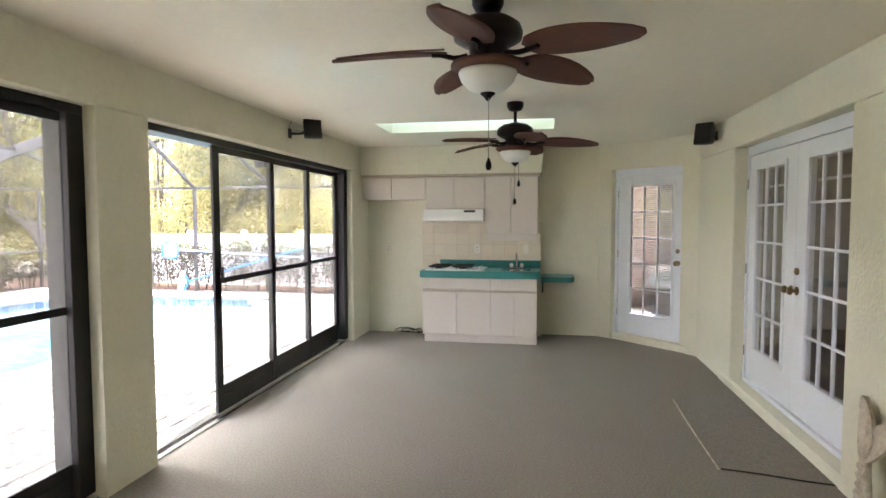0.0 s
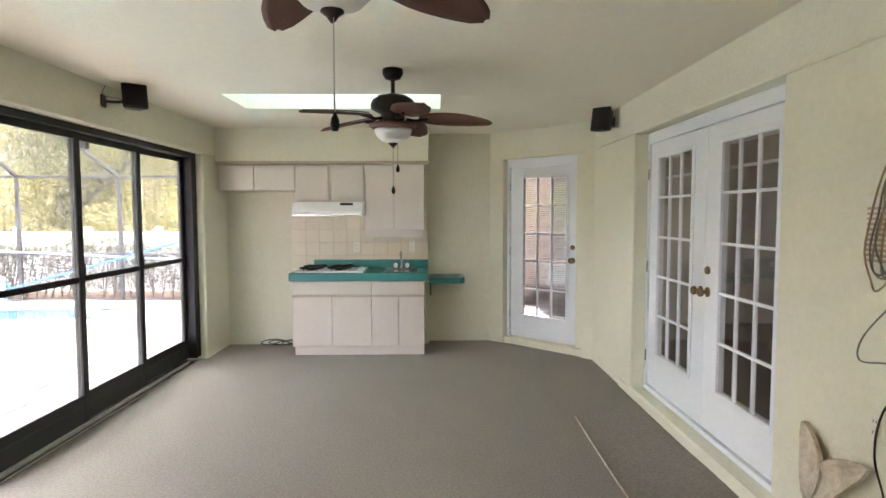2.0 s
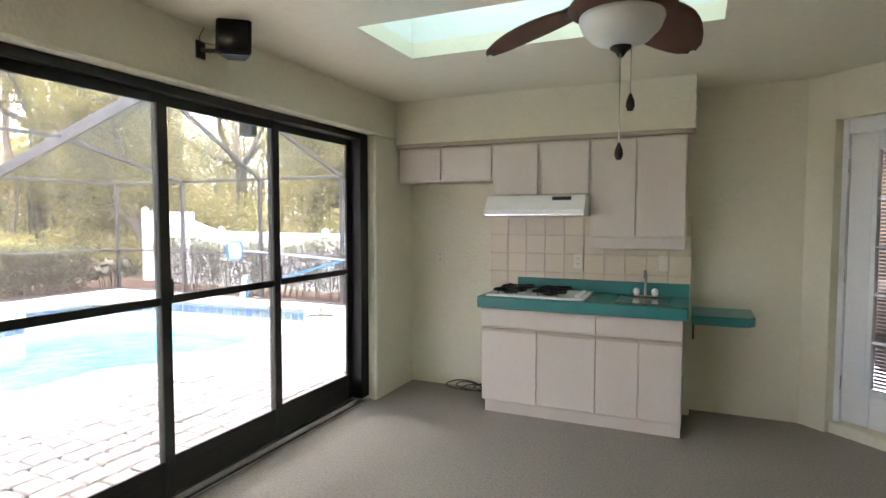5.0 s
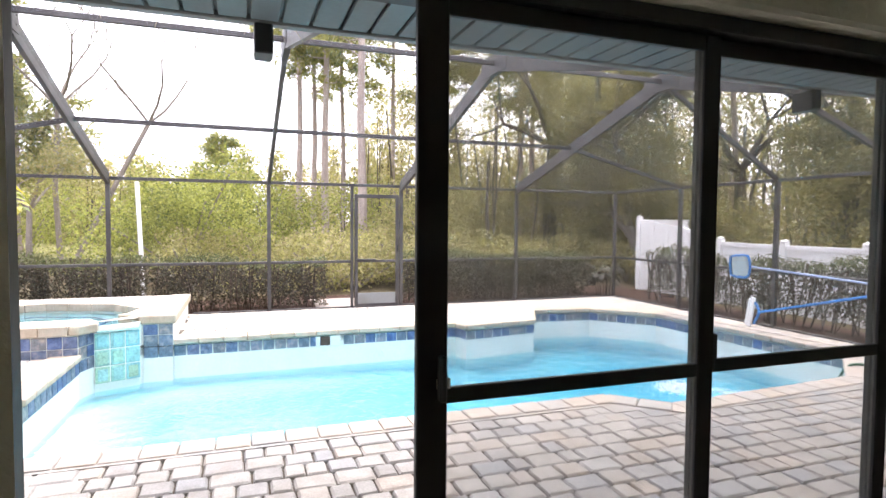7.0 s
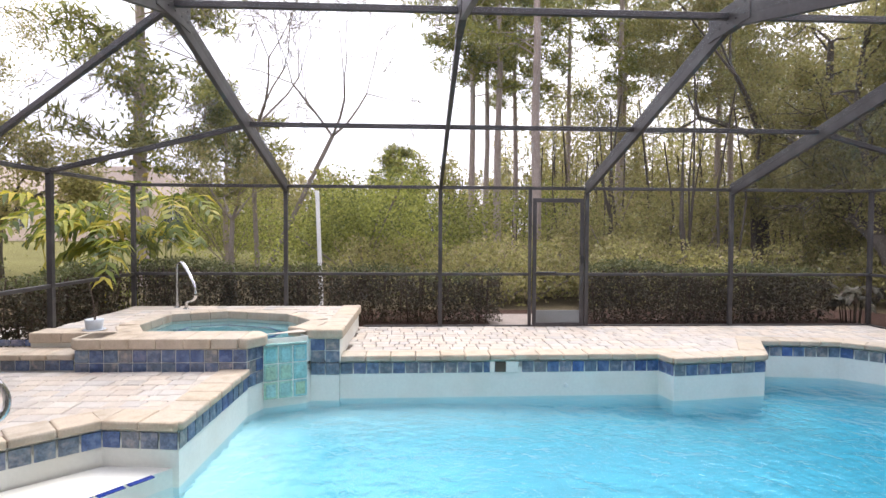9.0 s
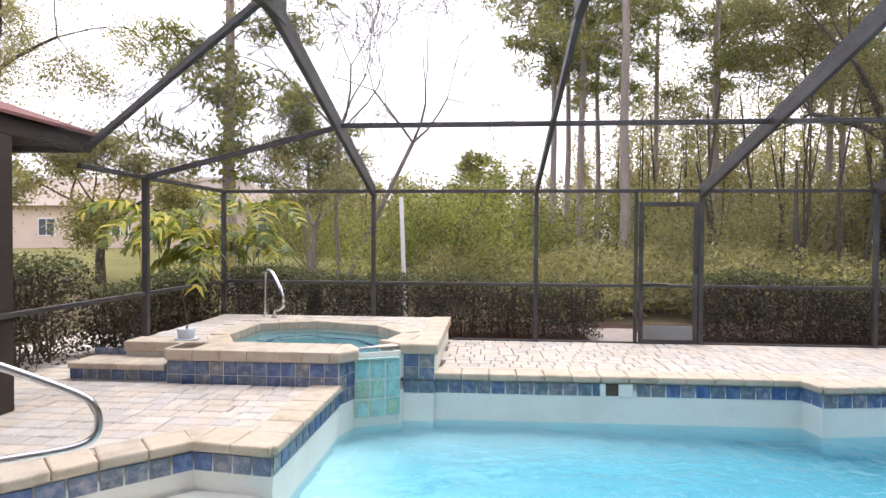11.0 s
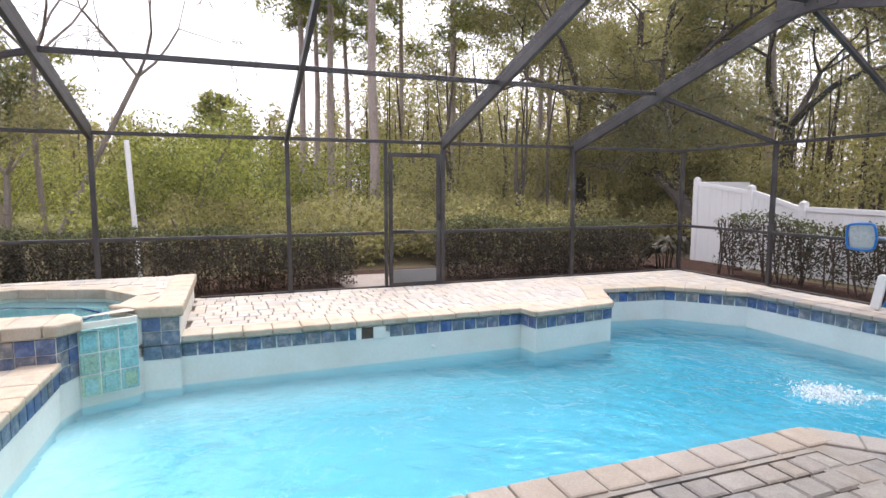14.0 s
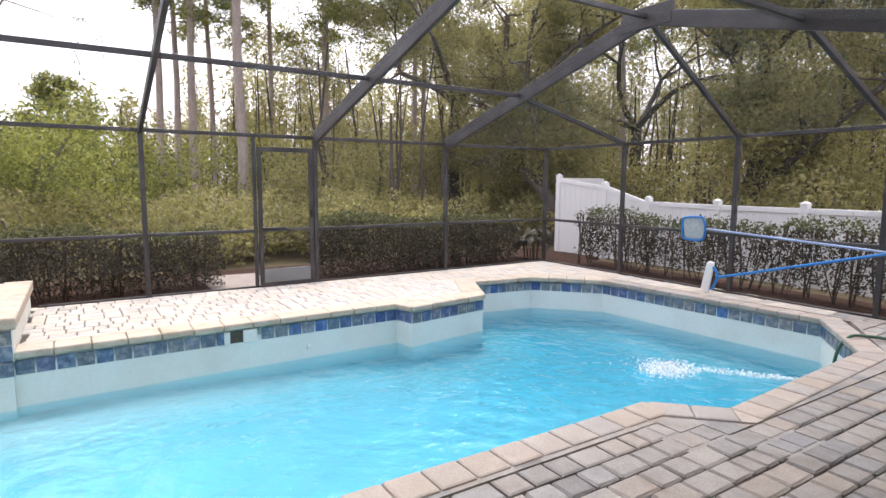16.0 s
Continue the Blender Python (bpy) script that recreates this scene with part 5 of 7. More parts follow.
# step up to the spa deck
ob = thing("spa_step", "tan coping step with blue tile riser beside the spa", "step", "", "structure", (-8.4, -0.3, DECK))
part("riser_block", box(-8.62, -0.98, DECK - 0.03, -8.25, 0.10, 0.075), M_PLASTER, ob)
for k in range(4):
    part("coping_stone", box(-8.63, -0.98 + 0.27 * k + 0.003, 0.075, -8.20, -0.98 + 0.27 * (k + 1) - 0.003, 0.14, 0.016, seg=2), M_COPING, ob)
for k in range(7):
    part("tile", box(-8.25, -0.98 + 0.154 * k + 0.004, DECK, -8.242, -0.98 + 0.154 * (k + 1) - 0.004, 0.07, 0.002), M_BLUETILE, ob)
    part("tile", box(-8.63, -0.98 + 0.154 * k + 0.004, 0.15, -8.622, -0.98 + 0.154 * (k + 1) - 0.004, 0.222, 0.002), M_BLUETILE, ob)

# ---- screen cage ----
cage = thing("screen_cage", "bronze aluminium pool cage with dark insect screen", "screen enclosure", "", "structure", (CX, 5, 0))
RX, RZ, HX, HZ = -6.87, 3.36, -3.2, 2.47
WY = (CY0, 1.74, 4.17, 6.53, 8.92, CY1)
SX = (CX, -9.08, -7.1, -5.3, -3.3)


def member(name, p0, p1, w, h):
    part(name, beam(p0, p1, w, h), M_CAGE, cage)


for y in WY:
    member("post", (CX, y, DECK if y > 2.9 else SP - 0.1), (CX, y, HDR), 0.06, 0.06)
member("post", (CX, 5.61, DECK), (CX, 5.61, HDR), 0.05, 0.05)
member("header", (CX, CY0, HDR), (CX, CY1, HDR), 0.05, 0.05)
member("sole_plate", (CX, 2.95, DECK + 0.012), (CX, CY1, DECK + 0.012), 0.05, 0.025)
for a, b in zip(WY, WY[1:]):
    if a > 4 and a < 5:
        member("chair_rail", (CX, a, RAIL), (CX, 5.61, RAIL), 0.045, 0.045)
    else:
        member("chair_rail", (CX, a, RAIL), (CX, b, RAIL), 0.045, 0.045)
for x in SX[1:]:
    member("post", (x, CY1, DECK), (x, CY1, HDR), 0.06, 0.06)
member("header", (CX, CY1, HDR), (XO, CY1, HDR), 0.05, 0.05)
member("chair_rail", (CX, CY1, RAIL), (XO, CY1, RAIL), 0.045, 0.045)
member("sole_plate", (CX, CY1, DECK + 0.012), (XO, CY1, DECK + 0.012), 0.05, 0.025)
member("header", (CX, CY0, HDR), (-7.9, CY0, HDR), 0.05, 0.05)
member("post", (-9.0, CY0, SP), (-9.0, CY0, HDR), 0.065, 0.065)
member("chair_rail", (CX, CY0, RAIL), (-6.9, CY0, RAIL), 0.045, 0.045)


def roof_z(x):
    return HDR + 0.03 + (RZ - HDR - 0.03) * (x - CX) / (RX - CX) if x < RX else RZ + (HZ - RZ) * (x - RX) / (HX - RX)


for y in WY[1:5]:
    deep = 0.19 if y != 4.17 else 0.10
    member("rafter", (CX, y, HDR + 0.0), (RX, y, RZ), 0.05 if y != 4.17 else 0.05, deep)
    member("rafter", (RX, y, RZ), (HX, y, HZ), 0.05, 0.17)
    g = box(-0.33, -0.034, -0.11, 0.33, 0.034, 0.12, 0.004, None, pose(RX, y, RZ - 0.01))
    gp = part("gusset_plate", g, M_CAGE, cage)
    for sx in (-0.26, -0.13, 0.0, 0.13, 0.26):
        for sz in (-0.05, 0.04):
            part("rivet", rod((RX + sx, y - 0.038, RZ + sz), (RX + sx, y + 0.038, RZ + sz), 0.008, None, 6), M_BLACK, gp)
for x in (-9.02, RX, -5.2):
    for a, b in zip(WY[1:], WY[2:5]):
        member("purlin", (x, a, roof_z(x) + 0.01), (x, b, roof_z(x) + 0.01), 0.045, 0.055)
for x, xe in ((-9.02, SX[1]), (RX, SX[2]), (-5.2, SX[3])):
    member("purlin", (x, WY[4], roof_z(x)), (xe, CY1, HDR), 0.05, 0.06)
for x, xe in ((-9.02, -9.0), (RX, -8.0)):
    member("purlin", (x, WY[1], roof_z(x)), (xe, CY0, HDR + (0.18 if xe > -8.5 else 0)), 0.05, 0.06)


def sheet(name, pts, material):
    one = bmesh.new()
    one.faces.new([one.verts.new(p) for p in pts])
    part(name, one, material, cage)


for a, b in zip(WY, WY[1:]):
    za, zb = (DECK if a > 2.9 else SP), HDR
    if not 4 < a < 5:
        sheet("screen_panel", [(CX, a, za), (CX, b, za), (CX, b, zb), (CX, a, zb)], M_SCREEN)
    else:
        sheet("screen_panel", [(CX, a, za), (CX, 5.61, za), (CX, 5.61, zb), (CX, a, zb)], M_SCREEN)
for a, b in zip(SX, SX[1:]):
    sheet("screen_panel", [(a, CY1, DECK), (b, CY1, DECK), (b, CY1, HDR), (a, CY1, HDR)], M_SCREEN)
for a, b in zip(WY[1:], WY[2:5]):
    sheet("roof_screen", [(CX, a, HDR), (CX, b, HDR), (RX, b, RZ), (RX, a, RZ)], M_ROOFSCREEN)
    sheet("roof_screen", [(RX, a, RZ), (RX, b, RZ), (-5.4, b, roof_z(-5.4)), (-5.4, a, roof_z(-5.4))], M_ROOFSCREEN)
    sheet("roof_screen", [(-5.4, a, roof_z(-5.4)), (-5.4, b, roof_z(-5.4)), (HX, b, HZ), (HX, a, HZ)], M_LITTERSCREEN)
for y, ye in ((WY[4], CY1), (WY[1], CY0)):
    sheet("roof_screen", [(CX, y, HDR), (CX, ye, HDR), (-9.05, ye, HDR), (-9.02, y, roof_z(-9.02))], M_HIPSCREEN)
    sheet("roof_screen", [(-9.02, y, roof_z(-9.02)), (-9.05, ye, HDR), (-7.1, ye, HDR), (RX, y, RZ)], M_HIPSCREEN)
sheet("roof_screen", [(RX, WY[4], RZ), (-7.1, CY1, HDR), (-3.3, CY1, HDR), (HX, WY[4], HZ)], M_HIPSCREEN)
# gate
gate = thing("screen_gate", "bronze screen gate with kick panel and closer", "gate", "", "", (CX, 5.64, DECK))
for y0, y1 in ((5.655, 5.715), (6.425, 6.485)):
    part("stile", box(CX - 0.02, y0, DECK + 0.02, CX + 0.02, y1, 2.02, 0.004), M_CAGE, gate)
for z0, z1 in ((1.955, 2.02), (0.78, 0.825), (DECK + 0.02, DECK + 0.06)):
    part("rail", box(CX - 0.018, 5.715, z0, CX + 0.018, 6.425, z1, 0.003), M_CAGE, gate)
part("kick_panel", box(CX - 0.008, 5.715, DECK + 0.06, CX + 0.008, 6.425, 0.22, 0.002), M_FASCIA, gate)
part("closer", rod((CX + 0.04, 5.70, 0.83), (CX + 0.04, 6.05, 0.83), 0.016), M_BLACKPL, gate)
part("handle", box(CX + 0.02, 6.43, 0.98, CX + 0.06, 6.475, 1.1, 0.006), M_BLACKPL, gate)
one = bmesh.new()
one.faces.new([one.verts.new(p) for p in ((CX, 5.715, 0.22), (CX, 6.425, 0.22), (CX, 6.425, 1.955), (CX, 5.715, 1.955))])
part("screen", one, M_SCREEN, gate)

# ---- porch roof at the south end ----
ob = thing("porch", "dark timber porch with reddish shingle roof and post", "porch", "", "structure", (-7.0, -1, 0))
part("fascia", box(-8.12, -0.74, 2.34, -2.3, -0.62, 2.50, 0.006), M_WOODDARK, ob)
part("fascia", box(-8.12, -4.5, 2.34, -8.02, -0.74, 2.50, 0.006), M_WOODDARK, ob)
part("ceiling_boards", box(-8.02, -4.5, 2.40, -2.3, -0.74, 2.43), M_WOODDARK, ob)
one = bmesh.new()
vs = [one.verts.new(p) for p in ((-8.2, -0.55, 2.50), (-2.3, -0.55, 2.50), (-2.3, -4.5, 3.9), (-6.0, -4.5, 3.9))]
one.faces.new(vs)
vs2 = [one.verts.new(p) for p in ((-8.2, -0.55, 2.50), (-6.0, -4.5, 3.9), (-8.2, -4.6, 2.50))]
one.faces.new(vs2)
got = bmesh.ops.extrude_face_region(one, geom=one.faces[:])
bmesh.ops.translate(one, vec=(0, 0, 0.03), verts=[v for v in got["geom"] if isinstance(v, bmesh.types.BMVert)])
part("shingles", one, M_ROOF, ob)
part("post", box(-7.14, -0.78, DECK, -6.98, -0.62, 2.34, 0.01), M_WOODDARK, ob)

# ---- kitchen backsplash tiles ----
ob = thing("backsplash_tiles", "cream glazed wall tiles above the worktop", "tiles", "", "structure", (-0.5, YB, 1.2))
part("grout_bed", box(-1.30, YB - 0.006, 0.885, 0.255, YB - 0.001, 1.483), M_GROUT, ob)
tl = mesh_of("tile", box(-0.075, -0.006, -0.072, 0.075, 0.002, 0.072, 0.002), M_TILEW)
for i in range(10):
    for j in range(4):
        o = new("tile", tl)
        o.parent = ob
        o.location = Vector((-1.225 + 0.1555 * i, YB - 0.008, 0.96 + 0.150 * j)) - ob.location

# carpet remnant by the french doors
ob = solo("doormat", prism([(1.35, 3.84), (1.96, 3.70), (1.90, 5.45), (1.36, 5.15)], 0.001, 0.009, bevel=0.003), M_CARPET, "taupe carpet remnant with a pale bound edge", "mat")
solo("carpet_seam", tube([(1.345, 3.82, 0.012), (1.35, 4.5, 0.013), (1.365, 5.15, 0.012)], 0.006, 5), M_TAIL, "frayed pale binding along the carpet remnant", "carpet edge")
solo("carpet_tear", tube([(1.36, 3.83, 0.012), (1.55, 3.79, 0.016), (1.75, 3.75, 0.012), (1.93, 3.71, 0.014)], 0.005, 5), M_CORDBLK, "dark line along the edge of the carpet remnant", "carpet edge")

# ---- things on the right wall ----
WX = XR - 0.001
ob = thing("conduit", "slim cream conduit running from the ceiling to an outlet box", "conduit", "", "", (WX, 2.89, 0.7))
part("pipe", rod((WX - 0.012, 2.96, 1.2), (WX - 0.012, 2.96, ZC), 0.009), M_PLATE, ob)
part("pipe", rod((WX - 0.014, 2.885, 0.74), (WX - 0.014, 2.915, 1.76), 0.016), M_PLATE, ob)
part("box", box(WX - 0.035, 2.845, 0.66, WX, 2.925, 0.80, 0.005), M_WHITE, ob)
ob = thing("intercom_panel", "almond louvred intercom panel on the wall", "intercom", "", "", (WX, 3.09, 1.44))
part("cover", box(WX - 0.018, 3.0, 1.29, WX, 3.16, 1.57, 0.005), M_PLATE, ob)
for k in range(11):
    part("louvre", box(WX - 0.022, 3.015, 1.33 + 0.019 * k, WX - 0.018, 3.145, 1.34 + 0.019 * k, 0.001), M_EDGE, ob)
ob = thing("wall_hook", "white metal hook holding coiled wires", "hook", "", "", (WX, 2.92, 1.75))
part("plate", box(WX - 0.006, 2.905, 1.70, WX, 2.935, 1.79, 0.002), M_WHITE, ob)
part("arm", tube([(WX - 0.004, 2.92, 1.775), (WX - 0.05, 2.91, 1.78), (WX - 0.08, 2.89, 1.765), (WX - 0.085, 2.86, 1.73)], 0.006, 6), M_WHITE, ob)
rw = random.Random(4)
for k in range(5):
    c, w_, h_ = 3.0 + rw.uniform(-0.02, 0.02), 0.085 + rw.uniform(-0.025, 0.03), 0.24 + rw.uniform(-0.04, 0.03)
    pts = []
    for j in range(13):
        a = math.pi / 2 + 2 * math.pi * j / 12
        pts.append((WX - 0.03 - 0.006 * k + rw.uniform(-0.006, 0.006), c - 0.02 + w_ * math.cos(a) + rw.uniform(-0.01, 0.01) - 0.06 * math.sin(a), 1.50 + h_ * math.sin(a)))
    solo("wire_coil", tube(pts, 0.0036, 6, None, 3), M_CORD if k % 2 == 0 else M_CORDGREY, "loop of brown speaker wire hung on a hook", "wire", "coiled wires", smooth=True)
for k in range(3):
    z0 = 1.72 - 0.02 * k
    pts = [(WX - 0.03, 2.91 - 0.01 * k, z0)]
    for j in range(1, 9):
        pts.append((WX - 0.025 - 0.01 * rw.random(), 2.93 + rw.uniform(-0.06, 0.07), z0 - j * (0.085 + 0.008 * k)))
    solo("loose_wire", tube(pts, 0.0035, 6, None, 4), M_CORDGREY if k else M_CORDBLK, "loose wire trailing down the wall", "wire", "loose wires", smooth=True)
solo("loose_wire", tube([(WX - 0.02, 2.95, 1.25), (WX - 0.03, 3.12, 1.06), (WX - 0.03, 3.14, 0.96), (WX - 0.03, 3.0, 0.98), (WX - 0.025, 2.85, 0.97), (WX - 0.02, 2.80, 0.99)], 0.0035, 6), M_CORDGREY, "stray curled wire end against the wall", "wire", "loose wires", smooth=True)
solo("hanging_cable", tube([(WX - 0.02, 2.93, 1.3), (WX - 0.02, 2.90, 1.0), (WX - 0.02, 3.03, 0.80), (WX - 0.02, 3.06, 0.62), (WX - 0.02, 3.0, 0.45), (WX - 0.02, 3.02, 0.2), (WX - 0.03, 3.0, 0.012), (WX - 0.05, 2.8, 0.006)], 0.004, 6), M_CORDBLK, "thin dark power cord hanging to the floor", "cord", smooth=True)
solo("power_adapter", box(WX - 0.045, 2.90, 1.32, WX - 0.01, 2.945, 1.55, 0.008), M_BLACKPL, "black power adapter tangled in the wires", "adapter")


# carved mermaid tail leaning on the wall
def tail_piece():
    prof = []
    body = [(0.0, 0.055), (0.06, 0.07), (0.12, 0.065), (0.19, 0.05), (0.26, 0.036), (0.31, 0.03)]
    one = bmesh.new()
    n = 12
    rings = []
    for z, r in body:
        rings.append([one.verts.new((0.022 * math.sin(2 * math.pi * k / n), r * math.cos(2 * math.pi * k / n) + 0.06 * (z / 0.31) ** 2 - 0.02, z)) for k in range(n)])
    for a, b in zip(rings, rings[1:]):
        for k in range(n):
            one.faces.new((a[k], a[(k + 1) % n], b[(k + 1) % n], b[k]))
    one.faces.new(rings[0][::-1])
    one.faces.new(rings[-1])

    def fin(tip, mid, wide):
        base = Vector((0, 0.04, 0.30))
        tip = Vector(tip)
        d = tip - base
        side = Vector((0, -d.z, d.y)).normalized()
        rows = []
        for i in range(9):
            s = i / 8
            c = base + d * s + side * mid * math.sin(math.pi * s)
            w = 0.012 + wide * math.sin(math.pi * s ** 0.8) ** 0.9 if s < 1 else 0.003
            rows.append([one.verts.new(c + side * w * q + Vector((0.016 * (1 - q * q) - 0.004 + (0.004 if abs(q) in (0.33, 1) else 0), 0, 0))) for q in (-1, -0.66, -0.33, 0, 0.33, 0.66, 1)])
        first = len(one.faces)
        fs = []
        for a, b in zip(rows, rows[1:]):
            for k in range(6):
                fs.append(one.faces.new((a[k], a[k + 1], b[k + 1], b[k])))
        got = bmesh.ops.extrude_face_region(one, geom=fs)
        bmesh.ops.translate(one, vec=(-0.016, 0, 0), verts=[v for v in got["geom"] if isinstance(v, bmesh.types.BMVert)])
    fin((0, 0.14, 0.57), 0.03, 0.045)
    fin((0, -0.20, 0.53), -0.03, 0.05)
    # scales
    for r in range(7):
        z = 0.03 + 0.04 * r
        wid = 0.055 - 0.004 * r
        off = 0.06 * (z / 0.31) ** 2 - 0.02
        for k in range(4):
            y = off + wid * ((k + 0.5 * (r % 2)) / 2 - 0.85)
            if abs(y - off) > wid * 0.95:
                continue
            for sgn in (-1,):
                sc = lathe([(0.016, 0), (0.012, 0.006), (0.001, 0.008)], (0, 0, 0), 8)
                bmesh.ops.transform(sc, matrix=pose(sgn * 0.019 * math.sqrt(max(0, 1 - ((y - off) / (wid * 1.25)) ** 2)), y, z, 0, sgn * 90, 0), verts=sc.verts)
                merge(sc, one)
    bmesh.ops.recalc_face_normals(one, faces=one.faces)
    return one


tail = tail_piece()
bmesh.ops.transform(tail, matrix=pose(WX - 0.13, 3.27, 0.0, 0, 9, 0) @ Matrix.Scale(1.1, 4), verts=tail.verts)
solo("mermaid_tail_ornament", tail, M_TAIL, "carved whitewashed wooden fish-tail ornament leaning on the wall", "ornament")

# ---- pool fittings and gear ----
ob = thing("spa_handrail", "curved stainless steel grab rail on the spa deck", "handrail", "", "", (-10.6, 0.25, SP))
for dy in (0.0,):
    part("rail", tube([(-10.75, 0.16, SP), (-10.75, 0.16, SP + 0.56), (-10.72, 0.20, SP + 0.68), (-10.62, 0.32, SP + 0.66), (-10.45, 0.53, SP + 0.38), (-10.47, 0.54, SP + 0.20), (-10.55, 0.44, SP + 0.13), (-10.6, 0.36, SP + 0.1), (-10.6, 0.35, SP)], 0.024, 10), M_STEEL, ob, "", True)
for p in ((-10.75, 0.16), (-10.6, 0.35)):
    part("flange", lathe([(0.045, 0), (0.042, 0.012), (0.024, 0.02)], (*p, SP + 0.002), 16), M_STEEL, ob, "", True)
ob = thing("pool_handrail", "stainless steel handrail at the pool steps", "handrail", "", "", (-5.6, 0.7, DECK))
part("rail", tube([(-5.15, 0.30, DECK), (-5.15, 0.30, 0.84), (-5.2, 0.34, 0.95), (-5.33, 0.50, 0.90), (-5.72, 0.98, 0.56), (-5.80, 1.09, 0.43), (-5.79, 1.10, 0.28), (-5.70, 1.00, 0.22), (-5.4, 0.66, 0.22), (-5.3, 0.54, 0.14), (-5.28, 0.52, -0.4)], 0.024, 12), M_STEEL, ob, "", True)
part("flange", lathe([(0.05, 0), (0.046, 0.014), (0.026, 0.022)], (-5.15, 0.30, DECK + 0.004), 16), M_STEEL, ob, "", True)
ob = thing("flower_pot", "pale grey ceramic pot with a dry twig on a saucer", "flower pot", "", "", (-8.78, 0.02, SP))
part("pot", lathe([(0.07, 0.012), (0.085, 0.02), (0.10, 0.13), (0.095, 0.135), (0.085, 0.12), (0.001, 0.11)], (-8.78, 0.02, SP), 20), M_POT, ob, "", True)
part("saucer", lathe([(0.10, 0), (0.125, 0.01), (0.12, 0.018), (0.001, 0.014)], (-8.78, 0.02, SP), 20), M_POT, ob, "", True)
tw = tube([(-8.78, 0.02, SP + 0.11), (-8.79, 0.01, SP + 0.3), (-8.82, -0.06, SP + 0.56)], 0.007, 5)
tube([(-8.78, 0.03, SP + 0.11), (-8.77, 0.06, SP + 0.25), (-8.76, 0.07, SP + 0.33)], 0.005, 5, tw)
tube([(-8.79, 0.01, SP + 0.25), (-8.8, 0.05, SP + 0.35)], 0.004, 5, tw)
part("twig", tw, M_STEM, ob)

YN = CY1 - 0.07
ob = thing("skimmer_net", "blue-rimmed leaf skimmer net on a long pale pole", "pool net", "", "", (-7.7, YN, 0.85))
part("pole", rod((-7.45, YN, 0.86), (-3.4, YN, 0.66), 0.016, None, 10), M_BLUEMETAL, ob)
fr_pts = [(-7.48, 0.86), (-7.52, 1.01), (-7.62, 1.03), (-7.80, 1.01), (-7.86, 0.96), (-7.85, 0.74), (-7.80, 0.69), (-7.58, 0.68), (-7.50, 0.73), (-7.48, 0.86)]
part("rim", tube([(x, YN, z) for x, z in fr_pts], 0.018, 8, None, 3), M_BLUEPL, ob, "blue plastic rim", True)
one = bmesh.new()
one.faces.new([one.verts.new((x, YN + 0.01 + 0.03 * (i % 2), z)) for i, (x, z) in enumerate(fr_pts[:-1])])
got = bmesh.ops.extrude_face_region(one, geom=one.faces[:])
bmesh.ops.translate(one, vec=(0, 0.012, 0), verts=[v for v in got["geom"] if isinstance(v, bmesh.types.BMVert)])
part("net", one, M_NET, ob)
ob = thing("pool_brush", "white pool brush on a bright blue pole", "pool brush", "", "", (-7.2, YN - 0.2, DECK))
part("head", beam((-7.28, YN - 0.22, DECK + 0.01), (-7.22, YN - 0.20, 0.42), 0.035, 0.09, None, 0.012), M_WHITE, ob)
part("bristles", beam((-7.33, YN - 0.22, DECK + 0.03), (-7.27, YN - 0.20, 0.40), 0.03, 0.05, None, 0.006), M_VINYL, ob)
part("holder", tube([(-7.20, YN - 0.21, 0.02), (-7.12, YN - 0.2, 0.22), (-7.21, YN - 0.2, 0.36)], 0.02, 8), M_BLUEPL, ob)
part("pole", rod((-7.14, YN - 0.2, 0.20), (-4.2, YN - 0.08, 1.02), 0.018, None, 10), M_BLUEPL, ob)
solo("garden_hose", tube([(-4.75, 10.2, DECK + 0.03), (-4.95, 10.1, DECK + 0.035), (-5.05, 9.98, DECK + 0.02), (-5.12, 9.9, -0.2), (-5.14, 9.88, -0.6)], 0.016, 8), M_HOSE, "dark green garden hose draped into the pool", "hose", smooth=True)

# water jet splashing into the pool
rngf = np.random.default_rng(8)
cent = []
for _ in range(2200):
    s = rngf.random()
    if s < 0.6:
        cent.append((-6.35 + rngf.normal() * 0.13, 8.85 + rngf.normal() * 0.15, WATER_Z + 0.012 + abs(rngf.normal()) * 0.02))
    else:
        q = rngf.random()
        cent.append((-6.3 + q * 1.1 + rngf.normal() * 0.03, 9.0 + q * 0.95 + rngf.normal() * 0.035, WATER_Z + 0.01 + abs(rngf.normal()) * 0.03 * (1 - q)))
tagged(new("water_splash", leaves_mesh("water_splash", cent, 0.013, M_FOAM, rngf, 0.8, 0.0)), "white foam where a water jet meets the pool", "splash", "", "stuff")

# ---- planting and surroundings ----
RNG = np.random.default_rng(21)
GZ = -0.14


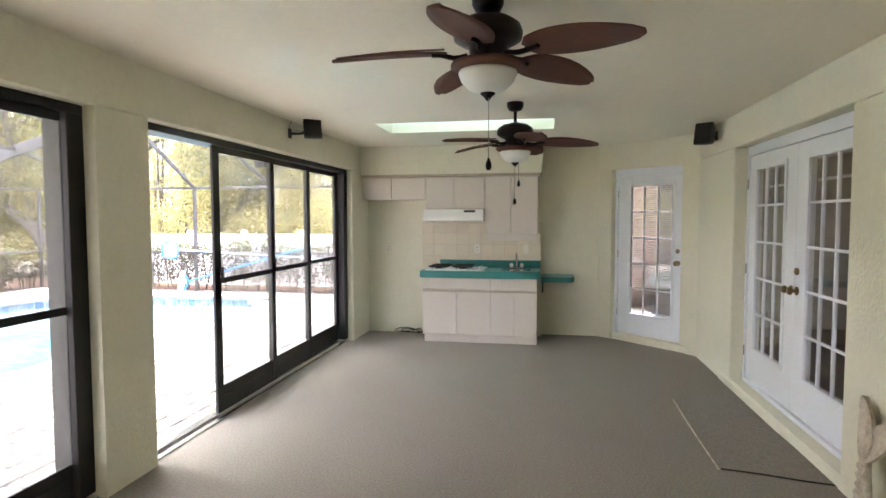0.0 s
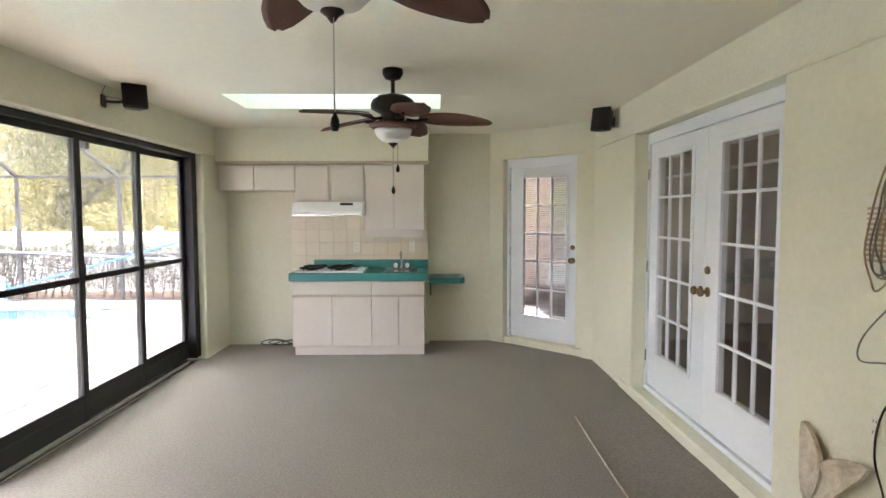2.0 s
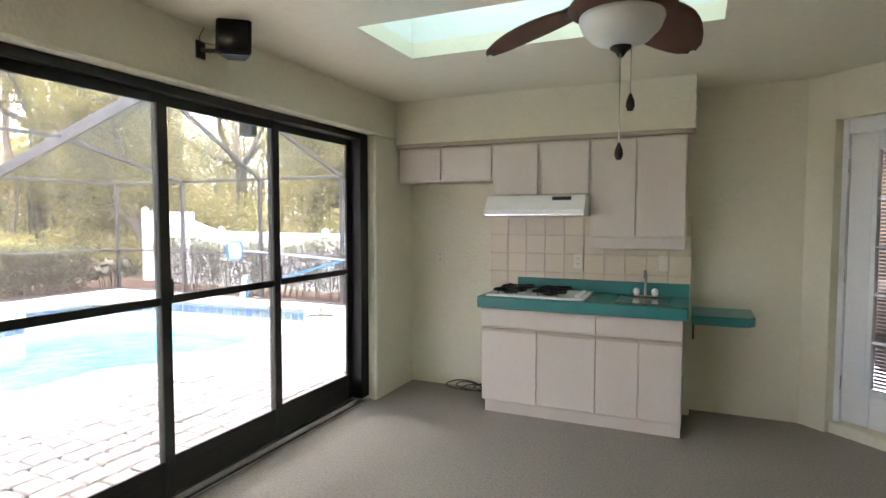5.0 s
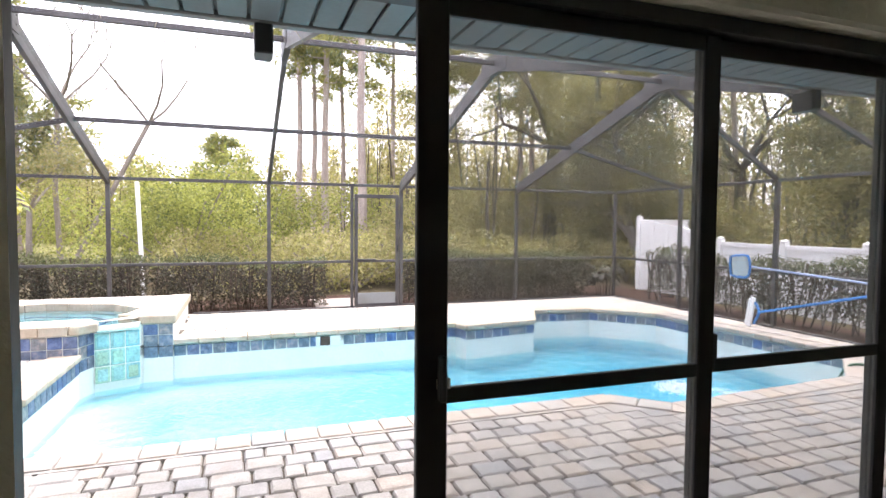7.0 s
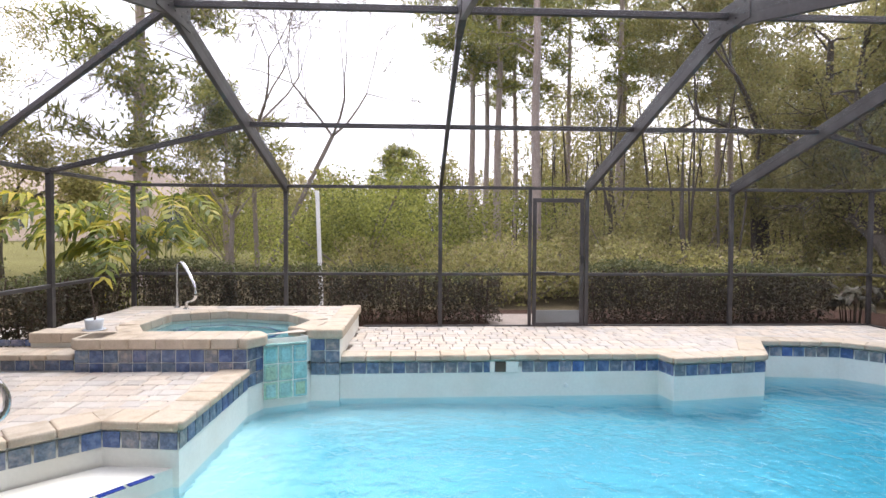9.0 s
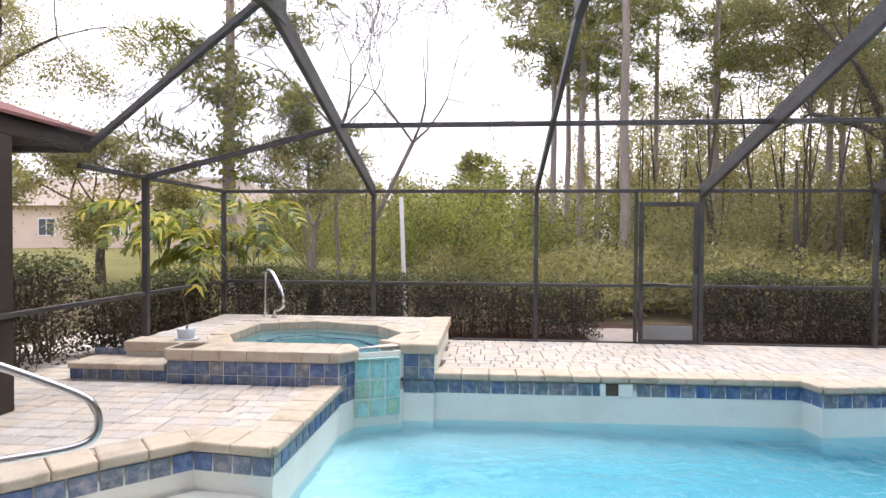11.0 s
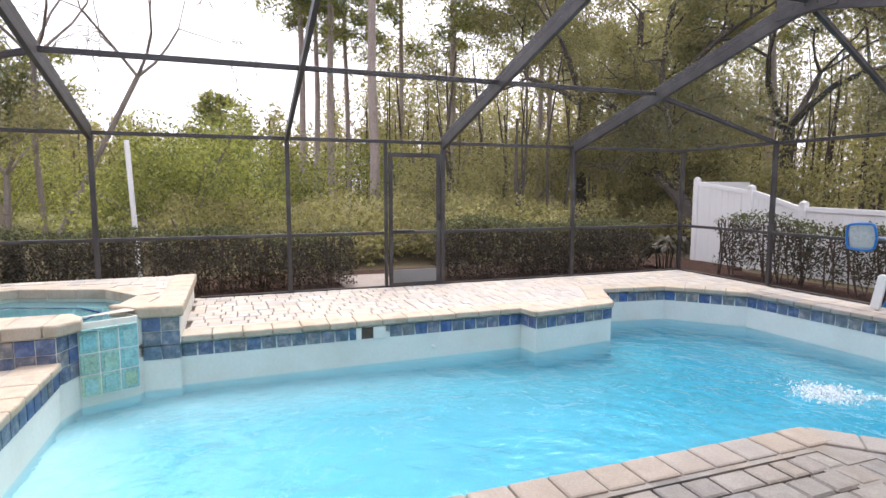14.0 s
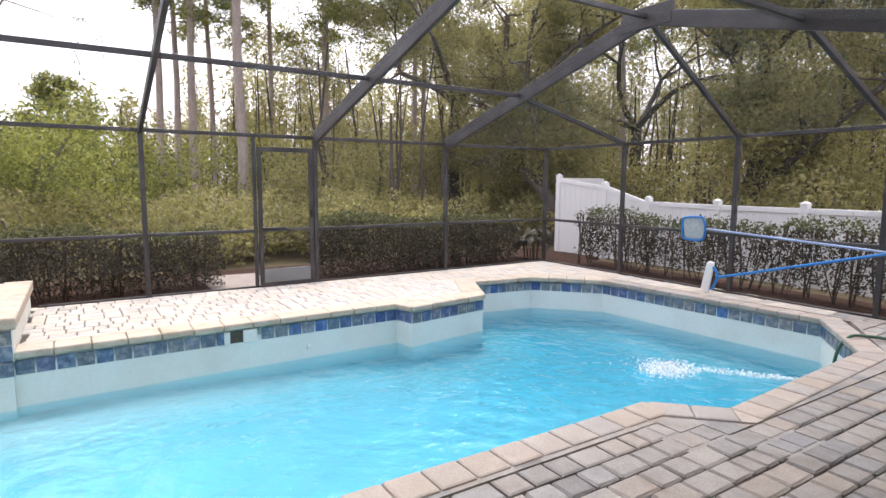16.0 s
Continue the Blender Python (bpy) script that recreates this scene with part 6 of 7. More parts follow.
def hedge(label, p0, p1, width, height, per_m, group="hedges", base=0.12, gap=0.0, size=0.024):
    """A clipped hedge: many stems and small leaves, denser on top, with sunlight painted into the top leaves."""
    p0, p1 = np.array(p0), np.array(p1)
    ln = np.linalg.norm(p1 - p0)
    d = (p1 - p0) / ln
    nrm = np.array([-d[1], d[0]])
    e = thing("hedge", label, "hedge", group, "", (float(p0[0]), float(p0[1]), GZ))
    n = int(per_m * 1.9 * ln)
    u, v, w = RNG.random(n) * ln, (RNG.random(n) - 0.5) * width, RNG.random(n) ** 0.8
    top = height * (0.94 + 0.09 * np.sin(u * 2.1) * np.sin(u * 0.7 + 1) + 0.03 * RNG.normal(size=n))
    z = base * 0.6 + w * (top - base * 0.6)
    clump = np.sin(u * 5.3 + v * 9) + np.sin(u * 11.1 + z * 8) + np.sin(v * 13 - z * 7)
    keep = clump > -1.7 + gap
    bulge = 0.75 + 0.35 * np.sin(np.pi * np.clip(z / height, 0, 1)) ** 0.5
    xy = p0 + np.outer(u, d) + (v * bulge)[:, None] * nrm - np.array([p0[0], p0[1]])
    c = np.column_stack([xy, z])[keep]
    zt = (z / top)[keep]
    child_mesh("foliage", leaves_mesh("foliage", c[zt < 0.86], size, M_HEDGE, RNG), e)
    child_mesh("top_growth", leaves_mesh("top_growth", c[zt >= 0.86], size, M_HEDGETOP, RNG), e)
    bm = bmesh.new()
    for k in range(int(ln * 7)):
        a = p0 + d * RNG.random() * ln + nrm * (RNG.random() - 0.5) * width * 0.5
        for q in range(2):
            b = a + d * RNG.normal() * 0.16 + nrm * RNG.normal() * 0.14
            m_ = (a + b) / 2 + nrm * RNG.normal() * 0.05
            tube([(a[0], a[1], GZ + 0.02), (m_[0], m_[1], GZ + height * 0.45), (b[0], b[1], GZ + height * 0.9)], 0.007 + 0.006 * RNG.random(), 4, bm, 2)
    tagged(part("branchwork", bm, M_STEM, e), "", "", "", "stuff")
    return e


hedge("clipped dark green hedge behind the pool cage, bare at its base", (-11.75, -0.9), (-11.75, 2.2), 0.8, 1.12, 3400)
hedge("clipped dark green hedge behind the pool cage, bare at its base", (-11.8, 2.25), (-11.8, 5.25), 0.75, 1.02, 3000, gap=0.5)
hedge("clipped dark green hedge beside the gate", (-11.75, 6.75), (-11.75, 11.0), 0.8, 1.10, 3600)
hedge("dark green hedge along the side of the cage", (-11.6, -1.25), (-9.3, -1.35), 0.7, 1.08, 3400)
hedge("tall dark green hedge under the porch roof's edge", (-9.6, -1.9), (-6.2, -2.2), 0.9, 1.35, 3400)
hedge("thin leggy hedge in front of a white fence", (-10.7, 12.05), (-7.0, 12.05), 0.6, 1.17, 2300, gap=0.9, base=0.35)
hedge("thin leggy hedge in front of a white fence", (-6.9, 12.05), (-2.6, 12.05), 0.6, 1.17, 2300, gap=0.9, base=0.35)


def branches(bm, p, d, r, length, depth, tips, spread=0.55, droop=0.0, seg=6, kink=0.25, shrink=0.72, twig=0.008):
    """Recursive tapered limbs; the ends are gathered in tips."""
    q = Vector(p)
    steps = 3
    for s in range(steps):
        d = (d + Vector(RNG.normal(size=3)) * kink * 0.5 + Vector((0, 0, -droop))).normalized()
        nxt = q + d * (length / steps)
        r1 = max(twig, r * (1 - 0.13))
        rod(q, nxt, r, r1, seg, bm, False)
        q, r = nxt, r1
        if depth <= 1:
            tips.append(tuple(q))
    if depth == 0:
        return
    for k in range(2 if RNG.random() < 0.55 else 3):
        nd = (d + Vector(RNG.normal(size=3)) * spread).normalized()
        branches(bm, q, nd, r * 0.66, length * shrink * (0.8 + 0.4 * RNG.random()), depth - 1, tips, spread, droop, max(3, seg - 1), kink, shrink, twig)


def cloud(tips, per, radius, flat=0.7):
    t = np.array(tips)
    c = np.repeat(t, per, 0)
    o = RNG.normal(size=c.shape) * radius
    o[:, 2] *= flat
    return c + o


def broadleaf(name, label, category, at, height, r, depth, per, leaf, spread_r, material, bark=None, lean=(0, 0), spread=0.55, group="", first=0.35):
    e = thing(name, label, category, group, "", (at[0], at[1], GZ))
    bm, tips = bmesh.new(), []
    top = Vector((at[0] + lean[0], at[1] + lean[1], GZ + height * first))
    base = Vector((at[0], at[1], GZ - 0.05))
    mid = (base + top) / 2 + Vector((RNG.normal() * 0.12, RNG.normal() * 0.12, 0))
    rod(base, base + (mid - base) * 0.12, r * 1.35, r * 1.05, 9, bm, False)
    rod(base + (mid - base) * 0.12, mid, r * 1.05, r * 0.9, 9, bm, False)
    rod(mid, top, r * 0.9, r * 0.8, 9, bm, False)
    for k in range(4):
        a = 2 * math.pi * (k + RNG.random() * 0.6) / 4
        dirv = Vector((math.cos(a) * 0.75, math.sin(a) * 0.75, 0.75)).normalized()
        branches(bm, top, dirv, r * 0.55, height * 0.22, depth, tips, spread, twig=0.005 if per else 0.011)
    part("trunk", bm, bark or (M_OAKBARK if per > 20 else M_BARK), e)
    if per:
        t = np.array(tips)
        lobes = t + RNG.normal(size=t.shape) * spread_r * 0.7
        c = np.concatenate([cloud(tips, per, spread_r * 0.45), cloud(lobes[::2], per, spread_r * 0.5), cloud(lobes[1::3], per, spread_r)]) - np.array([at[0], at[1], GZ])
        child_mesh("crown", leaves_mesh("crown", c, leaf, material, RNG), e)
    return e


def pine(at, height, r, label="tall slender pine with sparse high needles", crown_from=0.45, n_limb=16, lean=(0, 0)):
    e = thing("pine_tree", label, "pine tree", "pines beyond the hedge", "", (at[0], at[1], GZ))
    bm, tips = bmesh.new(), []
    base = Vector((at[0], at[1], GZ - 0.05))
    steps = 6
    pts = [base + Vector((lean[0] * s / steps + RNG.normal() * 0.04, lean[1] * s / steps + RNG.normal() * 0.04, height * s / steps)) for s in range(steps + 1)]
    for s in range(steps):
        rod(pts[s], pts[s + 1], r * (1 - 0.11 * s), r * (1 - 0.11 * (s + 1)), 8, bm, False)
    for k in range(n_limb):
        f = crown_from + (1 - crown_from) * (k + RNG.random()) / n_limb
        i = min(steps - 1, int(f * steps))
        p = pts[i].lerp(pts[i + 1], f * steps - i)
        a = RNG.random() * 2 * math.pi
        ln = (0.7 + height * 0.11) * (1.25 - 0.7 * (f - crown_from) / (1 - crown_from)) * (0.5 + RNG.random())
        d = Vector((math.cos(a), math.sin(a), 0.25 + 0.3 * RNG.random())).normalized()
        q = p
        for s in range(4):
            nx = q + (d + Vector(RNG.normal(size=3)) * 0.22).normalized() * ln / 4
            rod(q, nx, 0.03 * (1 - 0.2 * s), 0.03 * (0.8 - 0.2 * s), 4, bm, False)
            q = nx
            if s >= 1:
                tips.append(tuple(q))
                tw = q + Vector(RNG.normal(size=3)) * ln * 0.16
                rod(q, tw, 0.01, 0.006, 3, bm, False)
                tips.append(tuple(tw))
    tips.append(tuple(pts[-1]))
    part("trunk", bm, M_PINEBARK, e)
    c = cloud(tips, 70, 0.26, 0.5) - np.array([at[0], at[1], GZ])
    child_mesh("crown", leaves_mesh("crown", c, 0.16, M_NEEDLE, RNG, 0.17), e)
    return e


# pines
for at, h, r in (((-27.4, 6.25), 17, 0.17), ((-30.3, 7.28), 18, 0.17), ((-26.3, 7.25), 17.5, 0.18), ((-32.0, 9.0), 18, 0.16), ((-22.0, 8.02), 16.5, 0.19),
                 ((-29.5, 11.2), 17, 0.15), ((-25.0, 12.1), 16, 0.16), ((-33, 2.9), 5.9, 0.08), ((-31, 14.5), 17, 0.17), ((-24.5, 16.0), 15, 0.15), ((-28, 18.5), 16, 0.16), ((-20, 24), 15, 0.16), ((-13, 28), 15, 0.17)):
    pine(at, h, r, n_limb=21 if h > 8 else 14)
pine((-18.9, -4.2), 11.5, 0.24, "thick pine with yellow vines on its trunk", 0.3, 15)
# vine clumps on the thick pine's trunk
c = np.array([(-18.9 + RNG.normal() * 0.28, -4.2 + RNG.normal() * 0.28, 3.0 + 4.0 * RNG.random()) for _ in range(700)])
tagged(new("trunk_vine", leaves_mesh("trunk_vine", c, 0.09, M_PALM, RNG)), "yellow-green vine climbing the pine trunk", "vine")

# oaks
def limb(bm, pts, r0, r1):
    """A crooked tapering limb through the points."""
    pts = [Vector(p) for p in pts]
    path = []
    for i in range(len(pts) - 1):
        a, b, c, d = pts[max(0, i - 1)], pts[i], pts[i + 1], pts[min(len(pts) - 1, i + 2)]
        for q in range(4):
            t = q / 4
            path.append(0.5 * (2 * b + (c - a) * t + (2 * a - 5 * b + 4 * c - d) * t * t + (3 * b - a - 3 * c + d) * t ** 3))
    path.append(pts[-1])
    n = len(path) - 1
    for i in range(n):
        ra, rb = r0 + (r1 - r0) * i / n, r0 + (r1 - r0) * (i + 1) / n
        rod(path[i], path[i + 1] + (path[i + 1] - path[i]) * 0.06, ra, rb, 8, bm, False)
    return path


def limbed_oak(label, at, limbs, leaf, per, keep_y):
    e = thing("oak_tree", label, "oak tree", "oaks", "", (at[0], at[1], GZ))
    bm, tips = bmesh.new(), []
    for k, (pts, r0, r1) in enumerate(limbs):
        path = limb(bm, pts, r0, r1)
        for q in path[3 if k else 7:]:
            for _ in range(2):
                d = Vector(RNG.normal(size=3))
                d.z = abs(d.z) * 0.8 + 0.15
                branches(bm, q, d.normalized(), 0.035, 0.75, 2, tips, 0.6, twig=0.005)
    part("trunk", bm, M_OAKBARK, e)
    c = np.concatenate([cloud(tips, per, 0.2), cloud(tips[::3], per, 0.38)])
    c = c[(c[:, 1] > keep_y) & (c[:, 2] > 1.5)]
    child_mesh("crown", leaves_mesh("crown", c - np.array([at[0], at[1], GZ]), leaf, M_OAK, RNG), e)
    return e


limbed_oak("spreading live oak with crooked dark limbs behind the cage", (-13.7, 14.3),
           [([(-13.7, 14.3, GZ - 0.05), (-14.05, 14.3, 0.95), (-14.5, 14.3, 1.42), (-15.24, 14.35, 1.95), (-16.0, 14.6, 2.9), (-16.3, 14.5, 4.5), (-16.2, 14.4, 6.4)], 0.21, 0.07),
            ([(-15.2, 14.35, 1.93), (-16.3, 14.4, 1.92), (-17.8, 14.5, 2.15), (-20.0, 14.5, 2.3)], 0.11, 0.03),
            ([(-14.4, 14.3, 1.35), (-14.5, 14.2, 2.7), (-14.9, 14.1, 4.3), (-14.8, 14.2, 6.2)], 0.13, 0.04),
            ([(-15.9, 14.55, 2.75), (-17.6, 14.8, 3.9), (-19.2, 14.9, 4.6), (-21.0, 15.2, 6.0)], 0.11, 0.03),
            ([(-14.9, 14.1, 4.0), (-13.4, 14.4, 5.0), (-12.2, 14.8, 5.6)], 0.08, 0.03)], 0.038, 36, 13.75)
limbed_oak("tall live oak with a forked dark trunk", (-10.2, 17.0),
           [([(-10.25, 17.0, GZ - 0.05), (-10.17, 17.0, 0.83), (-9.98, 17.0, 2.1), (-9.93, 17.0, 3.8), (-10.0, 17.1, 6.0), (-9.8, 17.2, 8.4)], 0.24, 0.08),
            ([(-10.05, 17.0, 1.35), (-9.2, 17.0, 2.05), (-7.87, 17.0, 3.2), (-6.4, 17.1, 4.6)], 0.13, 0.04),
            ([(-9.95, 17.0, 3.3), (-10.9, 17.2, 4.6), (-12.2, 17.4, 5.8)], 0.11, 0.03),
            ([(-9.95, 17.0, 4.4), (-8.8, 17.3, 5.6), (-7.4, 17.5, 7.0)], 0.10, 0.03)], 0.042, 34, 14.2)
broadleaf("oak_tree", "live oak in the woods beyond the fence", "oak tree", (-16.3, 20.5), 12, 0.22, 4, 45, 0.048, 0.6, M_OAK, group="oaks", first=0.30)
broadleaf("oak_tree", "live oak in the woods beyond the fence", "oak tree", (-6.2, 20.5), 11, 0.22, 4, 45, 0.048, 0.6, M_OAK, group="oaks", first=0.36)
broadleaf("oak_tree", "live oak in the woods beyond the fence", "oak tree", (-19.5, 14.8), 11, 0.20, 4, 45, 0.048, 0.6, M_OAK, group="oaks", first=0.4)
broadleaf("oak_tree", "grey-green oak crown beside the neighbour's house", "oak tree", (-16.6, -10.8), 11, 0.25, 4, 51, 0.041, 0.5, M_OAK, group="oaks", first=0.36)
# bare trees
broadleaf("bare_tree", "leafless grey tree with fine twigs", "bare tree", (-21.9, -1.7), 12.5, 0.085, 6, 0, 0.1, 0.3, M_OAK, spread=0.5, group="bare trees", first=0.42)
broadleaf("bare_tree", "leafless leaning grey tree with fine twigs", "bare tree", (-20.5, -1.2), 9.5, 0.085, 6, 0, 0.1, 0.3, M_OAK, spread=0.5, lean=(-0.5, 2.2), group="bare trees", first=0.5)
broadleaf("bare_tree", "small pale leafless tree behind the hedge", "bare tree", (-19.8, -1.9), 4.6, 0.09, 3, 8, 0.05, 0.3, M_OAK, spread=0.6, group="bare trees", first=0.42)
pine((-24.5, -3.6), 7.2, 0.12, "bushy young pine beside the bare trees", 0.38, 20)


def shrub(label, at, radius, height, n, material, leaf=0.07):
    e = thing("bush", label, "bush", "bushes", "", (at[0], at[1], GZ))
    k = 26
    lobes = np.column_stack([RNG.normal(size=k) * radius * 0.45, RNG.normal(size=k) * radius * 0.45, height * (0.25 + 0.65 * RNG.random(k))])
    pick = RNG.integers(0, k, n)
    o = RNG.normal(size=(n, 3))
    o /= np.linalg.norm(o, axis=1)[:, None]
    c = lobes[pick] + o * (radius * 0.36 * RNG.random(n)[:, None] ** 0.4)
    c[:, 2] = np.clip(c[:, 2], 0.05, None)
    child_mesh("foliage", leaves_mesh("foliage", c, leaf, material, RNG), e)
    bm = bmesh.new()
    for q in range(9):
        t = lobes[q]
        tube([(at[0], at[1], GZ - 0.03), (at[0] + t[0] * 0.4, at[1] + t[1] * 0.4, GZ + t[2] * 0.5), (at[0] + t[0], at[1] + t[1], GZ + t[2])], 0.025, 5, bm, 2)
    tagged(part("branchwork", bm, M_BARK, e), "", "", "", "stuff")
    return e


for k in range(30):
    at = (-14.2 - 6.5 * RNG.random(), 2.0 + 13 * RNG.random())
    shrub("low brown-green scrub under the trees", at, 0.9 + 0.5 * RNG.random(), 0.7 + 0.8 * RNG.random(), 2000, M_WOODS, 0.05)
shrub("large rounded light green bush behind the hedge", (-17.4, 2.3), 2.3, 3.1, 17000, M_BUSH, 0.045)
for at, r_, h_ in (((-22, 4.6), 2.4, 3.4), ((-24, 1.2), 2.6, 3.6), ((-21.5, 10.4), 2.6, 3.4), ((-18.5, 9.6), 1.8, 2.4), ((-20, 12.5), 2.4, 3.2), ((-16.5, 15.6), 2.0, 2.6), ((-26, -4), 2.6, 3.6), ((-24, 9), 2.5, 3.6),
                   ((-13.5, 16.5), 1.8, 2.2), ((-9.5, 16.6), 1.9, 2.3), ((-6.2, 17.0), 1.9, 2.4), ((-12.5, 22), 2.8, 4.2), ((-7, 24), 3, 4.4), ((-18.5, 18), 2.6, 4.0)):
    shrub("olive-green bush among the trees", at, r_, h_, 6500, M_OAK if at[1] > 9 else M_BUSH, 0.055)

# far woods: young pines in tiers over thin trunks, and the undergrowth between them
c, bm = [], bmesh.new()
for k in range(680):
    if RNG.random() < 0.62:
        x, y = -32 - 15 * RNG.random(), -9 + 46 * RNG.random()
    else:
        x, y = -32 + 40 * RNG.random(), 27 + 12 * RNG.random()
    h = (3.0 + 4.2 * RNG.random()) * (1.5 if y > 10 else 0.9)
    wide = 0.5 + 0.7 * RNG.random()
    n = 340
    tier = np.floor(RNG.random(n) * 9) / 9 + 0.035 * RNG.normal(size=n)
    ang = RNG.random(n) * 2 * np.pi
    rad = (0.15 + wide * (1.05 - np.clip(tier, 0, 1)) ** 0.7) * RNG.random(n) ** 0.6
    c.append(np.column_stack([x + rad * np.cos(ang), y + rad * np.sin(ang), GZ + np.clip(h * (0.12 + 0.88 * tier) + 0.25 * rad, 0.05, None)]))
    if k % 2 == 0:
        rod((x, y, GZ - 0.1), (x + RNG.normal() * 0.15, y + RNG.normal() * 0.15, h * 0.8), 0.07, 0.03, 5, bm, False)
tagged(new("far_woods", leaves_mesh("far_woods", np.concatenate(c), 0.15, M_WOODS, RNG, 0.28, 0.5)), "distant olive woodland of young pines", "woods", "", "stuff")
for k in range(160):
    if k < 80:
        x, y = -17 - 15 * RNG.random(), 8.5 + 18 * RNG.random()
    else:
        x, y = -26 + 30 * RNG.random(), 19 + 16 * RNG.random()
    h = 2.5 + 4.5 * RNG.random()
    r_ = 0.03 + 0.06 * RNG.random() ** 2
    mid_ = Vector((x + RNG.normal() * 0.2, y + RNG.normal() * 0.2, h * 0.5))
    rod((x, y, GZ - 0.1), mid_, r_, r_ * 0.8, 6, bm, False)
    rod(mid_, mid_ + Vector((RNG.normal() * 0.3, RNG.normal() * 0.3, h * 0.5)), r_ * 0.8, r_ * 0.4, 6, bm, False)
tagged(part("far_trunks", bm, M_OAKBARK), "many thin grey trunks in the distant woods", "tree trunks", "", "stuff")
c = []
for k in range(600):
    if RNG.random() < 0.5:
        x, y, z0 = -27 - 16 * RNG.random(), 11 + 28 * RNG.random(), 2.4 + 8.5 * RNG.random()
    else:
        x, y, z0 = -26 + 30 * RNG.random(), 23 + 12 * RNG.random(), 3 + 10 * RNG.random()
    n = 130
    c.append(np.array([x, y, z0]) + RNG.normal(size=(n, 3)) * np.array([0.7, 0.7, 0.45]))
tagged(new("far_canopy", leaves_mesh("far_canopy", np.concatenate(c), 0.11, M_WOODS, RNG, 0.3)), "distant woodland canopy with gaps of sky", "woods", "", "stuff")


# areca palm clumps by the corner
def palm(at, n, h, label, leaf=0.5, material=None, name="palm"):
    """Arching fronds from a cluster of canes, each with two rows of hanging leaflets."""
    e = thing(name, label, "palm", "palms", "", (at[0], at[1], GZ))
    bm = bmesh.new()
    vs, fs = [], []
    for k in range(n):
        a = RNG.random() * 2 * math.pi
        ln = h * (0.38 + 0.25 * RNG.random())
        foot = Vector((RNG.normal() * 0.10 * h, RNG.normal() * 0.10 * h, 0))
        p = foot * 1.3 + Vector((0, 0, h * (0.28 + 0.42 * RNG.random())))
        d = Vector((math.cos(a), math.sin(a), 1.2 + 1.2 * RNG.random())).normalized()
        pts = [foot, p.copy()]
        for s_ in range(13):
            d = (d + Vector((0, 0, -0.17))).normalized()
            p = p + d * ln / 13
            if s_ % 3 == 2:
                pts.append(p.copy())
            if s_ < 2:
                continue
            side = d.cross(Vector((0, 0, 1))).normalized()
            size = leaf * math.sin(0.5 + 2.4 * s_ / 13) * (0.85 + 0.3 * RNG.random())
            for sg in (-1, 1):
                o = (side * sg * 0.75 + d * 0.65 + Vector(RNG.normal(size=3)) * 0.12).normalized()
                m1 = p + o * size * 0.5
                tip = m1 + (o + Vector((0, 0, -1.1))).normalized() * size * 0.55
                wv = d * 0.045
                i0 = len(vs)
                vs.extend([p - wv * 0.5, p + wv * 0.5, m1 + wv * 1.2, tip, m1 - wv * 1.2])
                fs.append((i0, i0 + 1, i0 + 2, i0 + 4))
                fs.append((i0 + 4, i0 + 2, i0 + 3))
        tube([tuple(Vector((at[0], at[1], GZ)) + q) for q in pts], 0.009, 4, bm, 1)
    me = bpy.data.meshes.new("fronds")
    me.from_pydata([tuple(v) for v in vs], [], fs)
    me.materials.append(material or M_PALM)
    child_mesh("fronds", me, e)
    tagged(part("cane", bm, material or M_PALM, e), "", "", "", "stuff")


palm((-12.75, -2.15), 18, 3.0, "yellow-green areca palm clump at the cage corner")
palm((-12.3, -0.95), 12, 3.0, "yellow-green areca palm clump at the cage corner")
palm((-11.55, 11.45), 12, 0.9, "small dark fan palm beside the fence", 0.2, M_HEDGE)

# leaning white pipe behind the hedge
solo("white_pipe", rod((-14.3, 1.75, GZ - 0.1), (-14.5, 1.62, 2.35), 0.045, None, 12), M_VINYL, "leaning white plastic pipe behind the hedge", "pipe")
solo("utility_box", box(-12.4, 0.35, GZ - 0.02, -12.2, 0.55, 0.62, 0.01), M_BLACKPL, "small black utility box behind the hedge", "utility box")

# vinyl fence
fence = thing("vinyl_fence", "white vinyl privacy fence stepping down in height", "fence", "", "", (-12.7, 13.3, GZ))
FX = [-12.7, -11.25, -10.1, -8.6, -7.1, -5.6, -4.1, -2.6, -1.1]
FH = [1.64, 1.46, 1.16, 1.14, 1.14, 1.14, 1.14, 1.14, 1.14]
FY = 13.3
for x, h in zip(FX, FH):
    pp = part("post", box(x - 0.06, FY - 0.06, GZ - 0.1, x + 0.06, FY + 0.06, h + 0.06, 0.006), M_VINYL, fence)
    part("cap", lathe([(0.09, 0), (0.09, 0.02), (0.001, 0.05)], (x, FY, h + 0.06), 4), M_VINYL, pp)
for (xa, ha), (xb, hb) in zip(zip(FX, FH), zip(FX[1:], FH[1:])):
    n = 8
    for k in range(n):
        x0, x1 = xa + 0.06 + (xb - xa - 0.12) * k / n, xa + 0.06 + (xb - xa - 0.12) * (k + 1) / n
        hh = ha + (hb - ha) * (k + 0.5) / n - 0.05
        part("board", box(x0 + 0.002, FY - 0.012, GZ, x1 - 0.002, FY + 0.012, hh, 0.003), M_VINYL, fence)
    part("rail", beam((xa + 0.06, FY, ha - 0.05), (xb - 0.06, FY, hb - 0.05), 0.06, 0.09), M_VINYL, fence)
part("return_board", box(-12.76, FY - 0.02, GZ, -12.72, FY + 1.6, 1.64, 0.004), M_VINYL, fence)

